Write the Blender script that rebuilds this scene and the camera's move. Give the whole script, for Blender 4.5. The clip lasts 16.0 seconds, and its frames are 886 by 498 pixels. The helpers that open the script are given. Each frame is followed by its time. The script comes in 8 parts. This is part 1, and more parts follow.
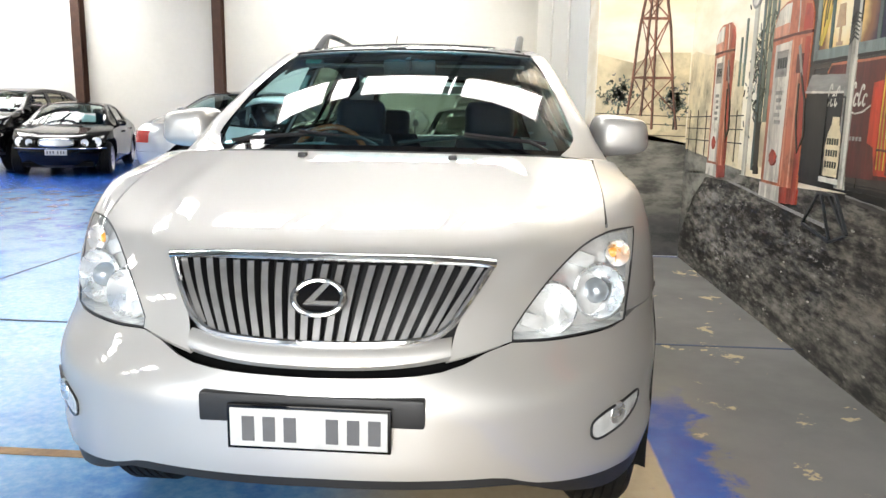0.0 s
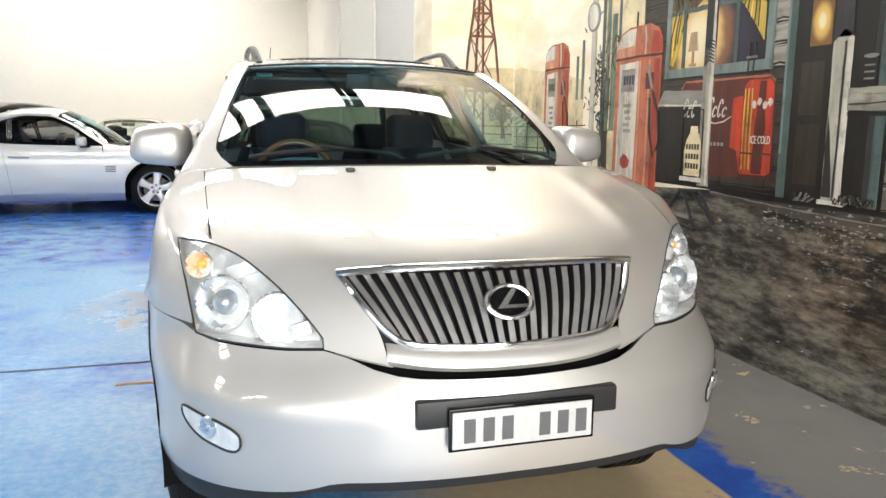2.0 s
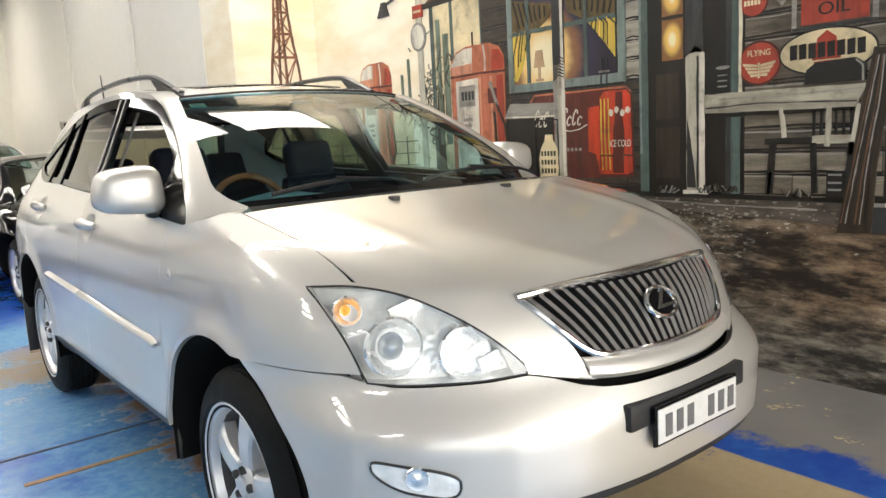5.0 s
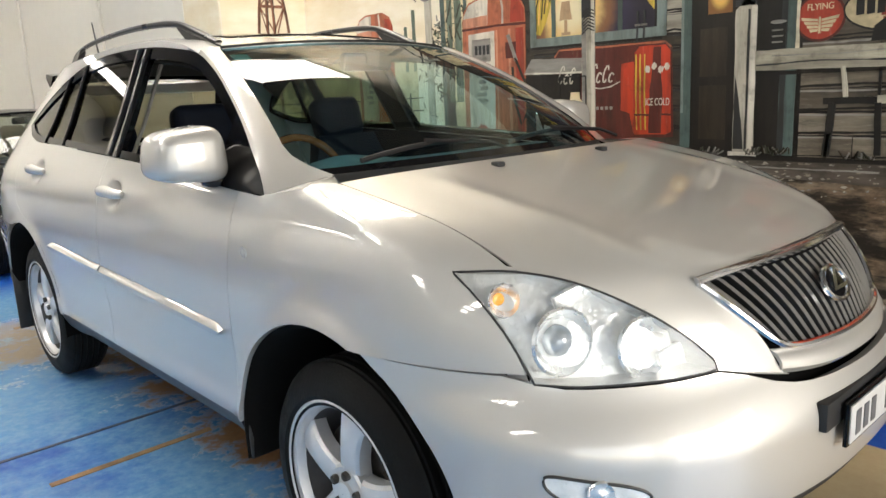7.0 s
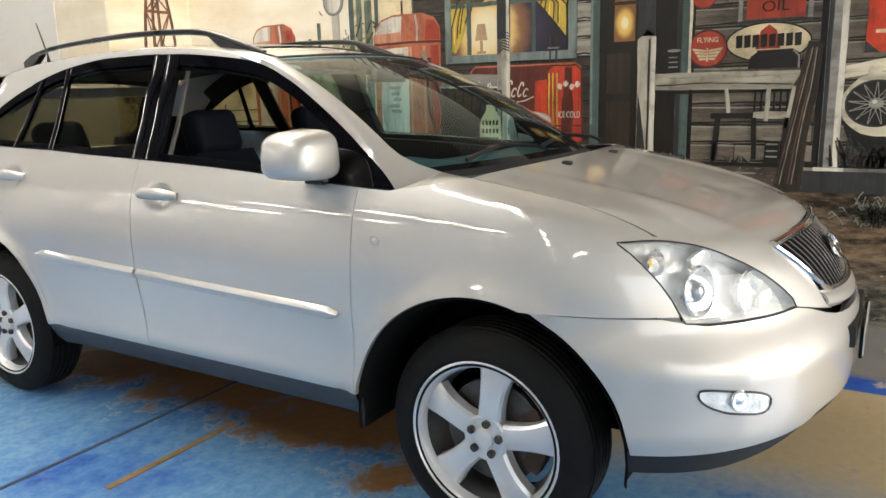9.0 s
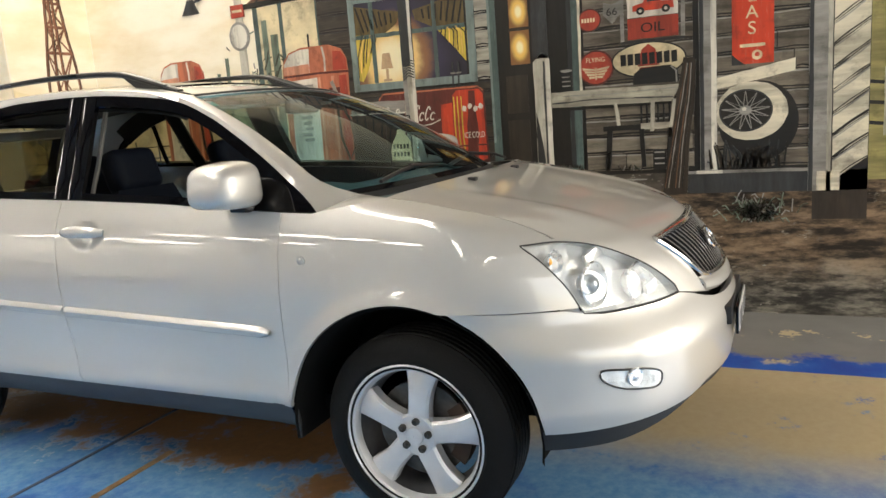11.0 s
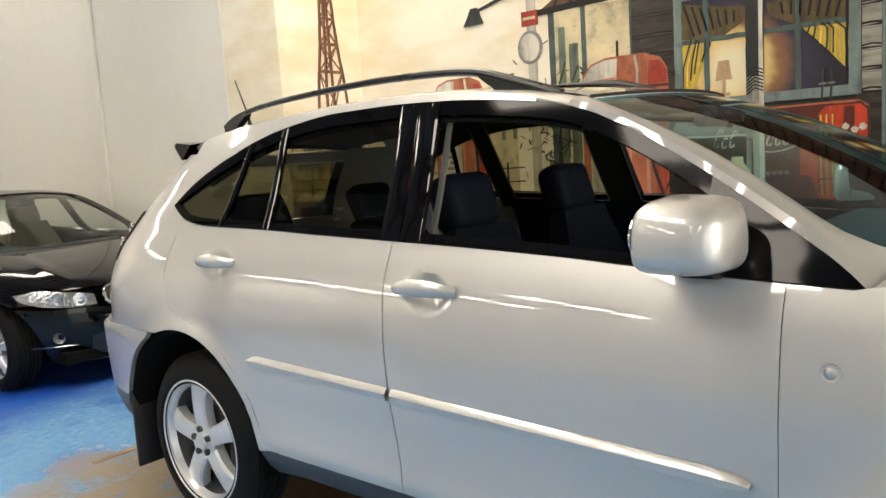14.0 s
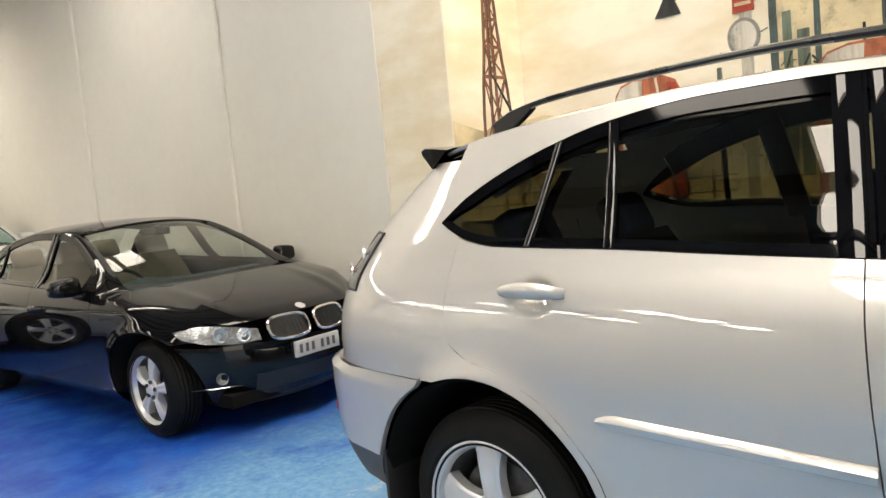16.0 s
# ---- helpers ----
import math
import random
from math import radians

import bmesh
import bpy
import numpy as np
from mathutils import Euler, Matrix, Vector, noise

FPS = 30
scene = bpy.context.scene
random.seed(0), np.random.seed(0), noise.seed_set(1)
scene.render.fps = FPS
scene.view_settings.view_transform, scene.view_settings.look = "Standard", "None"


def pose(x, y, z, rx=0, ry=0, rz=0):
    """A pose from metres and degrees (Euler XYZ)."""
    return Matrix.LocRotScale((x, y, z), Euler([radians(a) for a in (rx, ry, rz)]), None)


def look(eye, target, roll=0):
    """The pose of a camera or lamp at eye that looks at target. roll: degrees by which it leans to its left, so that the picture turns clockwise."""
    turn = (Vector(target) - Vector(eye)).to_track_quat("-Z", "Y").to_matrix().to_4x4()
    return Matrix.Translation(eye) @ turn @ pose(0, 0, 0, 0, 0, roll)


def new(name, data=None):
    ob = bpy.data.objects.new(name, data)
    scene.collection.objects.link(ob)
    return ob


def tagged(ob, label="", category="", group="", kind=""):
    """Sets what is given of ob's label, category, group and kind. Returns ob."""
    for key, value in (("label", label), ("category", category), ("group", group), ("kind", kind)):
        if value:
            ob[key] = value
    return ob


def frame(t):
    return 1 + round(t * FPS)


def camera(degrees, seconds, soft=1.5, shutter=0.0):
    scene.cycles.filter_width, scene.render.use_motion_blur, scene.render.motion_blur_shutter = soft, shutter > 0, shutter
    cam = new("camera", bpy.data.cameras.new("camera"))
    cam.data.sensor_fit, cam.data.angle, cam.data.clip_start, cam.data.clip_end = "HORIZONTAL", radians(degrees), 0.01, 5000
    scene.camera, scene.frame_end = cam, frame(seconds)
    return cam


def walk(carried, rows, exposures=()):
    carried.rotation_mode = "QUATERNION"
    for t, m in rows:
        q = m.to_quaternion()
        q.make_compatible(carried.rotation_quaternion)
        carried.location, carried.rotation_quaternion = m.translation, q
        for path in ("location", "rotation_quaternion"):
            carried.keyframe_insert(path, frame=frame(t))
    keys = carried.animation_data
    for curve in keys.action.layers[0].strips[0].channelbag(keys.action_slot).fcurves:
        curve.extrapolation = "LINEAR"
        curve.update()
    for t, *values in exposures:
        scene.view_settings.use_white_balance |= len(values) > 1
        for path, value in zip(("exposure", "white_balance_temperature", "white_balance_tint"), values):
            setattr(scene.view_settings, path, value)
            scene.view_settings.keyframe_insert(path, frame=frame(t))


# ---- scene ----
cam = camera(61.3, 16.0)
PATH = [
    (0, (0.398, -2.544, 1.333), (0.265, -0.582, 0.971), 1.0),
    (0.5, (0.126, -2.584, 1.328), (0.086, -0.606, 1.032), 2.2),
    (1, (-0.153, -2.664, 1.339), (0.075, -0.708, 0.99), 0.3),
    (1.5, (-0.411, -2.631, 1.318), (-0.053, -0.694, 0.972), -0.7),
    (2, (-0.659, -2.576, 1.335), (-0.111, -0.681, 1.007), 0.5),
    (2.5, (-0.907, -2.597, 1.363), (-0.146, -0.782, 1.008), -1.8),
    (3, (-1.102, -2.533, 1.374), (-0.262, -0.739, 1.094), 3.4),
    (3.5, (-1.218, -2.341, 1.371), (-0.335, -0.572, 1.069), -0.4),
    (4, (-1.39, -2.222, 1.351), (-0.42, -0.494, 1.079), -0.2),
    (4.2, (-1.478, -2.17, 1.355), (-0.393, -0.515, 1.065), -1.8),
    (6.3, (-1.748, -1.851, 1.411), (-0.481, -0.335, 1.104), -3.5),
    (6.5, (-1.762, -1.756, 1.412), (-0.515, -0.224, 1.098), -3.7),
    (7, (-1.863, -1.546, 1.407), (-0.55, -0.097, 0.987), -2.8),
    (7.5, (-2.019, -1.358, 1.415), (-0.538, -0.085, 0.981), -0.6),
    (8, (-2.211, -1.187, 1.399), (-0.699, 0.072, 1.04), -2.5),
    (8.5, (-2.449, -1.076, 1.414), (-0.82, 0.031, 1.062), -1.2),
    (9, (-2.79, -1.046, 1.442), (-1.119, -0.026, 1.031), -1.5),
    (9.5, (-2.965, -1.126, 1.46), (-1.225, -0.214, 1.085), -4.6),
    (9.7, (-3.038, -1.183, 1.465), (-1.239, -0.391, 1.095), -4.8),
    (11.8, (-2.816, -1.07, 1.443), (-1.097, -0.104, 1.11), -2.7),
    (12, (-2.736, -1.007, 1.444), (-1.095, 0.092, 1.129), -3.5),
    (12.5, (-2.552, -0.839, 1.462), (-1.02, 0.43, 1.252), -2.1),
    (13, (-2.469, -0.568, 1.456), (-0.963, 0.717, 1.169), -3.0),
    (13.5, (-2.475, -0.251, 1.455), (-0.946, 1.008, 1.18), -3.7),
    (14, (-2.461, 0.038, 1.447), (-0.933, 1.306, 1.205), -3.7),
    (14.5, (-2.465, 0.335, 1.449), (-0.944, 1.613, 1.213), -3.0),
    (15, (-2.541, 0.64, 1.451), (-1.061, 1.967, 1.236), -2.9),
    (15.5, (-2.627, 0.901, 1.441), (-1.136, 2.214, 1.211), -3.4),
    (16, (-2.613, 1.174, 1.453), (-1.161, 2.539, 1.28), -5.4),
]
EXPO = ((0, 0.95, 6350, 10), (2.5, 0.88, 6650, 10), (4, 0.82, 6800, 10), (8, 0.64, 6950, 10), (9.5, 0.70, 7000, 10), (12.5, 0.62, 7350, 10), (16, 0.62, 7350, 11))
walk(cam, [(t, look(eye, target, roll)) for t, eye, target, roll in PATH], EXPO)

# ---- light ----
world = bpy.data.worlds.new("sky")
scene.world = world
world.use_nodes = True
_wn, _wl = world.node_tree.nodes, world.node_tree.links
_sky = _wn.new("ShaderNodeTexSky")
_sky.sky_type = "NISHITA"
_sky.sun_disc = False
_sky.sun_elevation, _sky.sun_rotation = radians(48), radians(200)
_wl.new(_sky.outputs[0], _wn["Background"].inputs[0])
_wn["Background"].inputs[1].default_value = 0.12
_sun = bpy.data.lights.new("sun", "SUN")
_sun.energy, _sun.angle, _sun.color = 2.5, radians(0.5), (1.0, 0.96, 0.9)
new("sun", _sun).matrix_world = look((-2.0, -9.0, 10.0), (0.0, -3.0, 0.0))


def window_light(name, x0, x1, y, z0, z1, watts, color):
    """Daylight of a big opening in the south wall, shining north."""
    d = bpy.data.lights.new(name, "AREA")
    d.shape, d.size, d.size_y, d.energy, d.color = "RECTANGLE", x1 - x0, z1 - z0, watts, color
    new(name, d).matrix_world = look(((x0 + x1) / 2, y, (z0 + z1) / 2), ((x0 + x1) / 2, y + 1, (z0 + z1) / 2))


window_light("door_daylight", -9.0, -3.0, -6.45, 0.2, 3.9, 55, (1.0, 0.965, 0.90))
window_light("door_daylight", -1.9, 1.7, -6.45, 0.2, 3.9, 260, (1.0, 0.965, 0.90))

# ---- materials ----
def mat(name, color, rough=0.5, metal=0.0, vary=0.12, scale=6.0, bump=0.0, bump_scale=60.0, coat=0.0, emit=0.0, spec=0.5, fine=40.0):
    """Principled surface with two scales of tone and roughness variation and a little relief."""
    m = bpy.data.materials.new(name)
    m.use_nodes = True
    nt = m.node_tree
    n, l = nt.nodes, nt.links
    b = n["Principled BSDF"]
    b.inputs["Roughness"].default_value = rough
    b.inputs["Metallic"].default_value = metal
    b.inputs["Coat Weight"].default_value = coat
    b.inputs["Coat Roughness"].default_value = 0.04
    b.inputs["Specular IOR Level"].default_value = spec
    b.inputs["Base Color"].default_value = (*color, 1)
    if emit:
        b.inputs["Emission Color"].default_value = (*color, 1)
        b.inputs["Emission Strength"].default_value = emit
    tc = n.new("ShaderNodeTexCoord")
    if vary:
        a = n.new("ShaderNodeTexNoise"); a.inputs["Scale"].default_value = scale; a.inputs["Detail"].default_value = 5
        c = n.new("ShaderNodeTexNoise"); c.inputs["Scale"].default_value = fine; c.inputs["Detail"].default_value = 3
        l.new(tc.outputs["Object"], a.inputs["Vector"]); l.new(tc.outputs["Object"], c.inputs["Vector"])
        s = n.new("ShaderNodeMath"); s.operation = "MULTIPLY_ADD"; s.inputs[1].default_value = 0.4
        l.new(c.outputs["Fac"], s.inputs[0]); l.new(a.outputs["Fac"], s.inputs[2])
        r = n.new("ShaderNodeMapRange")
        r.inputs["From Min"].default_value, r.inputs["From Max"].default_value = 0.4, 1.0
        r.inputs["To Min"].default_value, r.inputs["To Max"].default_value = 1 - vary, 1 + vary
        l.new(s.outputs[0], r.inputs["Value"])
        mx = n.new("ShaderNodeMix"); mx.data_type = "RGBA"; mx.blend_type = "MULTIPLY"
        mx.inputs["Factor"].default_value = 1
        mx.inputs["A"].default_value = (*color, 1)
        l.new(r.outputs[0], mx.inputs["B"])
        l.new(mx.outputs["Result"], b.inputs["Base Color"])
        rr = n.new("ShaderNodeMapRange")
        rr.inputs["From Min"].default_value, rr.inputs["From Max"].default_value = 0.3, 0.7
        rr.inputs["To Min"].default_value, rr.inputs["To Max"].default_value = max(0.0, rough * 0.85), min(1.0, rough * 1.15)
        l.new(a.outputs["Fac"], rr.inputs["Value"]); l.new(rr.outputs[0], b.inputs["Roughness"])
    if bump:
        d = n.new("ShaderNodeTexNoise"); d.inputs["Scale"].default_value = bump_scale; d.inputs["Detail"].default_value = 6
        l.new(tc.outputs["Object"], d.inputs["Vector"])
        bp = n.new("ShaderNodeBump"); bp.inputs["Strength"].default_value = bump; bp.inputs["Distance"].default_value = 0.01
        l.new(d.outputs["Fac"], bp.inputs["Height"]); l.new(bp.outputs[0], b.inputs["Normal"])
    return m


def glass_mat(name, tint, gloss=1.0):
    """Thin tinted pane: what lies behind shows through the tint, Fresnel gives the gloss."""
    m = bpy.data.materials.new(name)
    m.use_nodes = True
    nt = m.node_tree
    n, l = nt.nodes, nt.links
    n.remove(n["Principled BSDF"])
    t = n.new("ShaderNodeBsdfTransparent"); t.inputs[0].default_value = (*tint, 1)
    g = n.new("ShaderNodeBsdfGlossy"); g.inputs["Roughness"].default_value = 0.01
    g.inputs["Color"].default_value = (gloss, gloss, gloss, 1)
    f = n.new("ShaderNodeLayerWeight"); f.inputs["Blend"].default_value = 0.5
    w = n.new("ShaderNodeMath"); w.operation = "POWER"; w.inputs[1].default_value = 5.0
    l.new(f.outputs["Facing"], w.inputs[0])
    k = n.new("ShaderNodeMath"); k.operation = "MULTIPLY_ADD"; k.inputs[1].default_value = 0.75; k.inputs[2].default_value = 0.04
    l.new(w.outputs[0], k.inputs[0])
    mx = n.new("ShaderNodeMixShader")
    l.new(k.outputs[0], mx.inputs[0]); l.new(t.outputs[0], mx.inputs[1]); l.new(g.outputs[0], mx.inputs[2])
    l.new(mx.outputs[0], n["Material Output"].inputs["Surface"])
    return m


def paint_mat(name, color, metal=0.60, rough=0.48, flake=0.05, spec=0.5, ior=1.90):
    """Metallic car paint: fine flake in the base, clear coat over it, faint dust."""
    m = mat(name, color, rough, metal, vary=flake, scale=900.0, fine=2600.0, coat=1.0, spec=spec)
    m.node_tree.nodes["Principled BSDF"].inputs["Coat IOR"].default_value = ior
    n, l = m.node_tree.nodes, m.node_tree.links
    tc = n.new("ShaderNodeTexCoord")
    d = n.new("ShaderNodeTexNoise"); d.inputs["Scale"].default_value = 3.0; d.inputs["Detail"].default_value = 8
    l.new(tc.outputs["Object"], d.inputs["Vector"])
    r = n.new("ShaderNodeMapRange")
    r.inputs["To Min"].default_value, r.inputs["To Max"].default_value = 0.002, 0.012
    l.new(d.outputs["Fac"], r.inputs["Value"]); l.new(r.outputs[0], n["Principled BSDF"].inputs["Coat Roughness"])
    return m


M = {
    "silver": paint_mat("silver_paint", (0.55, 0.535, 0.508)),
    "silver2": paint_mat("cool_silver_paint", (0.60, 0.605, 0.61), metal=0.55),
    "black_paint": paint_mat("black_paint", (0.003, 0.0032, 0.004), metal=0.0, rough=0.4, spec=0.02, ior=1.40),
    "darkgrey_paint": paint_mat("dark_grey_paint", (0.06, 0.065, 0.075), metal=0.4),
    "gold_paint": paint_mat("pale_gold_paint", (0.50, 0.46, 0.38)),
    "chrome": mat("chrome", (0.75, 0.75, 0.76), 0.12, 1.0, vary=0.05),
    "alloy": mat("alloy", (0.66, 0.66, 0.67), 0.34, 0.45, vary=0.08, scale=9, coat=0.5),
    "rubber": mat("tyre_rubber", (0.007, 0.007, 0.007), 0.6, 0, vary=0.3, scale=12, bump=0.15, bump_scale=120, spec=0.15),
    "slat": mat("satin_slat", (0.33, 0.325, 0.32), 0.34, 0.7, vary=0.15, scale=20),
    "plastic": mat("black_plastic", (0.014, 0.0145, 0.016), 0.5, 0, vary=0.2, bump=0.06, bump_scale=300),
    "gloss_black": mat("gloss_black", (0.004, 0.004, 0.005), 0.04, 0, vary=0.1, spec=0.24),
    "frame_black": mat("frame_black", (0.003, 0.003, 0.004), 0.06, 0, vary=0.1, spec=0.16),
    "pillar_gloss": mat("pillar_gloss_black", (0.004, 0.004, 0.005), 0.03, 0, vary=0.1, spec=0.36),
    "rail": mat("satin_black", (0.012, 0.012, 0.013), 0.3, 0, vary=0.15, spec=0.35),
    "sill": mat("sill_plastic", (0.045, 0.05, 0.06), 0.55, 0, vary=0.2, bump=0.05, bump_scale=250),
    "liner": mat("dark_liner", (0.006, 0.006, 0.006), 0.95, 0, vary=0.2, spec=0.08),
    "beige_leather": mat("beige_leather", (0.22, 0.195, 0.15), 0.5, 0, vary=0.15, scale=15, bump=0.2, bump_scale=180),
    "seat": mat("navy_leather", (0.005, 0.007, 0.013), 0.6, 0, vary=0.2, scale=15, bump=0.2, bump_scale=180, spec=0.10),
    "headlining": mat("headlining", (0.075, 0.072, 0.065), 0.9, 0, vary=0.1, bump=0.1, bump_scale=400),
    "dash": mat("dash_plastic", (0.020, 0.040, 0.048), 0.6, 0, vary=0.15, bump=0.1, bump_scale=300),
    "wood": mat("burr_wood", (0.17, 0.055, 0.018), 0.18, 0, vary=0.5, scale=20, coat=0.8),
    "reflector": mat("lamp_reflector", (0.88, 0.89, 0.90), 0.28, 0.9, vary=0.15, scale=30),
    "lampback": mat("lamp_housing", (0.90, 0.91, 0.91), 0.20, 0.40, vary=0.2, scale=22, bump=0.8, bump_scale=30),
    "lamp_dark": mat("smoked_lamp", (0.22, 0.23, 0.24), 0.2, 0.6, vary=0.4, scale=20),
    "lamp_mid": mat("smoky_lamp", (0.42, 0.43, 0.44), 0.16, 0.75, vary=0.35, scale=26, bump=0.5, bump_scale=30),
    "amber": mat("amber_lens", (0.90, 0.40, 0.06), 0.2, 0, vary=0.15, coat=0.5),
    "red_lens": mat("red_lens", (0.45, 0.02, 0.015), 0.15, 0, vary=0.15, coat=0.6),
    "projector": mat("projector_glass", (0.40, 0.44, 0.48), 0.05, 0.4, vary=0.2, coat=1.0),
    "plate_white": mat("plate_white", (0.55, 0.55, 0.54), 0.4, 0, vary=0.1, scale=20, bump=0.05),
    "ink": mat("dark_ink", (0.10, 0.10, 0.105), 0.5, 0, vary=0.2),
    # Rim metal darkened: shade between the spokes is put into this colour.
    "barrel": mat("shaded_rim_metal", (0.11, 0.11, 0.115), 0.5, 0.5, vary=0.3, scale=9),
    "pillar_grey": mat("pillar_trim_grey", (0.13, 0.125, 0.115), 0.7, 0, vary=0.1, bump=0.1, bump_scale=300),
    "lining_shaded": mat("shaded_trim_lining", (0.018, 0.018, 0.017), 0.8, 0, vary=0.1, bump=0.1, bump_scale=300, spec=0.15),
    "teal_sticker": mat("teal_sticker", (0.03, 0.28, 0.22), 0.5, 0, vary=0.1),
    "disc": mat("brake_disc", (0.10, 0.095, 0.09), 0.45, 0.8, vary=0.4, scale=25),
    "rust": mat("rusty_caliper", (0.045, 0.028, 0.02), 0.8, 0.2, vary=0.4, scale=25),
    "paper": mat("white_paper", (0.8, 0.8, 0.78), 0.7, 0, vary=0.06),
    "glass_clear": glass_mat("clear_glass", (0.45, 0.75, 0.775)),
    "glass_pale": glass_mat("pale_glass", (0.72, 0.79, 0.72)),
    "glass_open": glass_mat("side_glass", (0.92, 0.93, 0.92), 0.6),
    "glass_tint": glass_mat("tinted_glass", (0.33, 0.32, 0.23)),
    "glass_band": glass_mat("blue_shade_band", (0.14, 0.40, 0.50)),
    "glass_fade": glass_mat("pale_shade_band", (0.30, 0.63, 0.74)),
    "lens": glass_mat("lamp_lens", (0.93, 0.94, 0.94)),
}

# ---- building helpers ----
def part(name, bm, material, parent=None, label="", smooth=True, angle=35):
    """Links a bmesh as one mesh object under a thing or a part."""
    me = bpy.data.meshes.new(name)
    if smooth:
        for f in bm.faces:
            f.smooth = True
        bm.normal_update()
        for e in bm.edges:
            if len(e.link_faces) == 2 and e.calc_face_angle(0) > radians(angle):
                e.smooth = False
    bm.to_mesh(me)
    bm.free()
    me.materials.append(material)
    ob = new(name, me)
    if parent is not None:
        ob.parent = parent
    if label:
        ob["label"] = label
    return ob


def thing(name, label, category, group="", at=None):
    ob = new(name)
    ob.empty_display_size = 0.2
    if at is not None:
        ob.matrix_world = at
    return tagged(ob, label, category, group)


def pchip(pairs):
    """Smooth curve through (x, y) pairs without overshoot."""
    xs = [float(p[0]) for p in pairs]
    ys = [float(p[1]) for p in pairs]
    n = len(xs)
    h = [xs[i + 1] - xs[i] for i in range(n - 1)]
    d = [(ys[i + 1] - ys[i]) / h[i] for i in range(n - 1)]
    m = [d[0]] + [0.0] * (n - 2) + [d[-1]]
    for i in range(1, n - 1):
        if d[i - 1] * d[i] > 0:
            w1, w2 = 2 * h[i] + h[i - 1], h[i] + 2 * h[i - 1]
            m[i] = (w1 + w2) / (w1 / d[i - 1] + w2 / d[i])

    def f(x):
        if x <= xs[0]:
            return ys[0] + (x - xs[0]) * m[0] * 0.0
        if x >= xs[-1]:
            return ys[-1]
        i = 0
        while x > xs[i + 1]:
            i += 1
        t = (x - xs[i]) / h[i]
        return (ys[i] * (1 + 2 * t) * (1 - t) ** 2 + h[i] * m[i] * t * (1 - t) ** 2
                + ys[i + 1] * t * t * (3 - 2 * t) + h[i] * m[i + 1] * t * t * (t - 1))
    return f


def lin(a, b, n):
    return [a + (b - a) * i / n for i in range(n + 1)]


def polyline(pts, n):
    """n + 1 points evenly along a polyline of tuples."""
    pts = [Vector(p) for p in pts]
    acc = [0.0]
    for a, b in zip(pts, pts[1:]):
        acc.append(acc[-1] + (b - a).length)
    out, j = [], 0
    for i in range(n + 1):
        s = acc[-1] * i / n
        while j < len(pts) - 2 and s > acc[j + 1]:
            j += 1
        k = (s - acc[j]) / max(1e-9, acc[j + 1] - acc[j])
        out.append(pts[j].lerp(pts[j + 1], min(1.0, k)))
    return out


def smooth_line(pts, n):
    """n + 1 points along a Catmull-Rom curve through the points."""
    p = [Vector(q) for q in pts]
    p = [2 * p[0] - p[1]] + p + [2 * p[-1] - p[-2]]
    dense = []
    for i in range(1, len(p) - 2):
        for k in range(8):
            t = k / 8
            a, b, c, d = p[i - 1], p[i], p[i + 1], p[i + 2]
            dense.append(0.5 * ((2 * b) + (c - a) * t + (2 * a - 5 * b + 4 * c - d) * t * t + (3 * b - a - 3 * c + d) * t ** 3))
    dense.append(p[-2])
    return polyline(dense, n)


def grid(bm, rows, close=False):
    vs = [[bm.verts.new(p) for p in r] for r in rows]
    n = len(rows[0])
    for a, b in zip(vs, vs[1:]):
        for i in range(n if close else n - 1):
            j = (i + 1) % n
            quad = []
            for v in (a[i], a[j], b[j], b[i]):
                if v not in quad:
                    quad.append(v)
            if len(quad) > 2:
                bm.faces.new(quad)
    return vs


def shell(bm, depth, core=(0, 0.8), merge=0.0004):
    """Turns open panels outward and gives them a folded edge that runs inward, so that the panel reads as having thickness."""
    bmesh.ops.remove_doubles(bm, verts=bm.verts, dist=merge)
    bm.normal_update()
    out = 0.0
    for f in bm.faces:
        c = f.calc_center_median()
        out += f.normal.dot(Vector((c.x - core[0], 0, c.z - core[1]))) * f.calc_area()
    if out < 0:
        bmesh.ops.reverse_faces(bm, faces=bm.faces)
    bm.normal_update()
    if depth:
        rim = [e for e in bm.edges if e.is_boundary]
        inner = {}
        for e in rim:
            for v in e.verts:
                if v not in inner:
                    inner[v] = bm.verts.new(v.co - v.normal * depth)
        for e in rim:
            a, b = e.verts
            f = e.link_faces[0]
            for lp in f.loops:
                if lp.edge == e:
                    a, b = lp.vert, lp.link_loop_next.vert
            e.smooth = False
            bm.faces.new((b, a, inner[a], inner[b]))
    return bm


def bm_box(lo, hi, bevel=0.0, seg=2, bm=None):
    bm = bm or bmesh.new()
    before = set(bm.verts)
    bmesh.ops.create_cube(bm, size=1)
    vs = [v for v in bm.verts if v not in before]
    for v in vs:
        v.co = Vector([lo[i] + (v.co[i] + 0.5) * (hi[i] - lo[i]) for i in range(3)])
    if bevel:
        es = [e for e in bm.edges if e.verts[0] in vs and e.verts[1] in vs]
        bmesh.ops.bevel(bm, geom=es, offset=bevel, segments=seg, affect="EDGES", profile=0.6)
    return bm


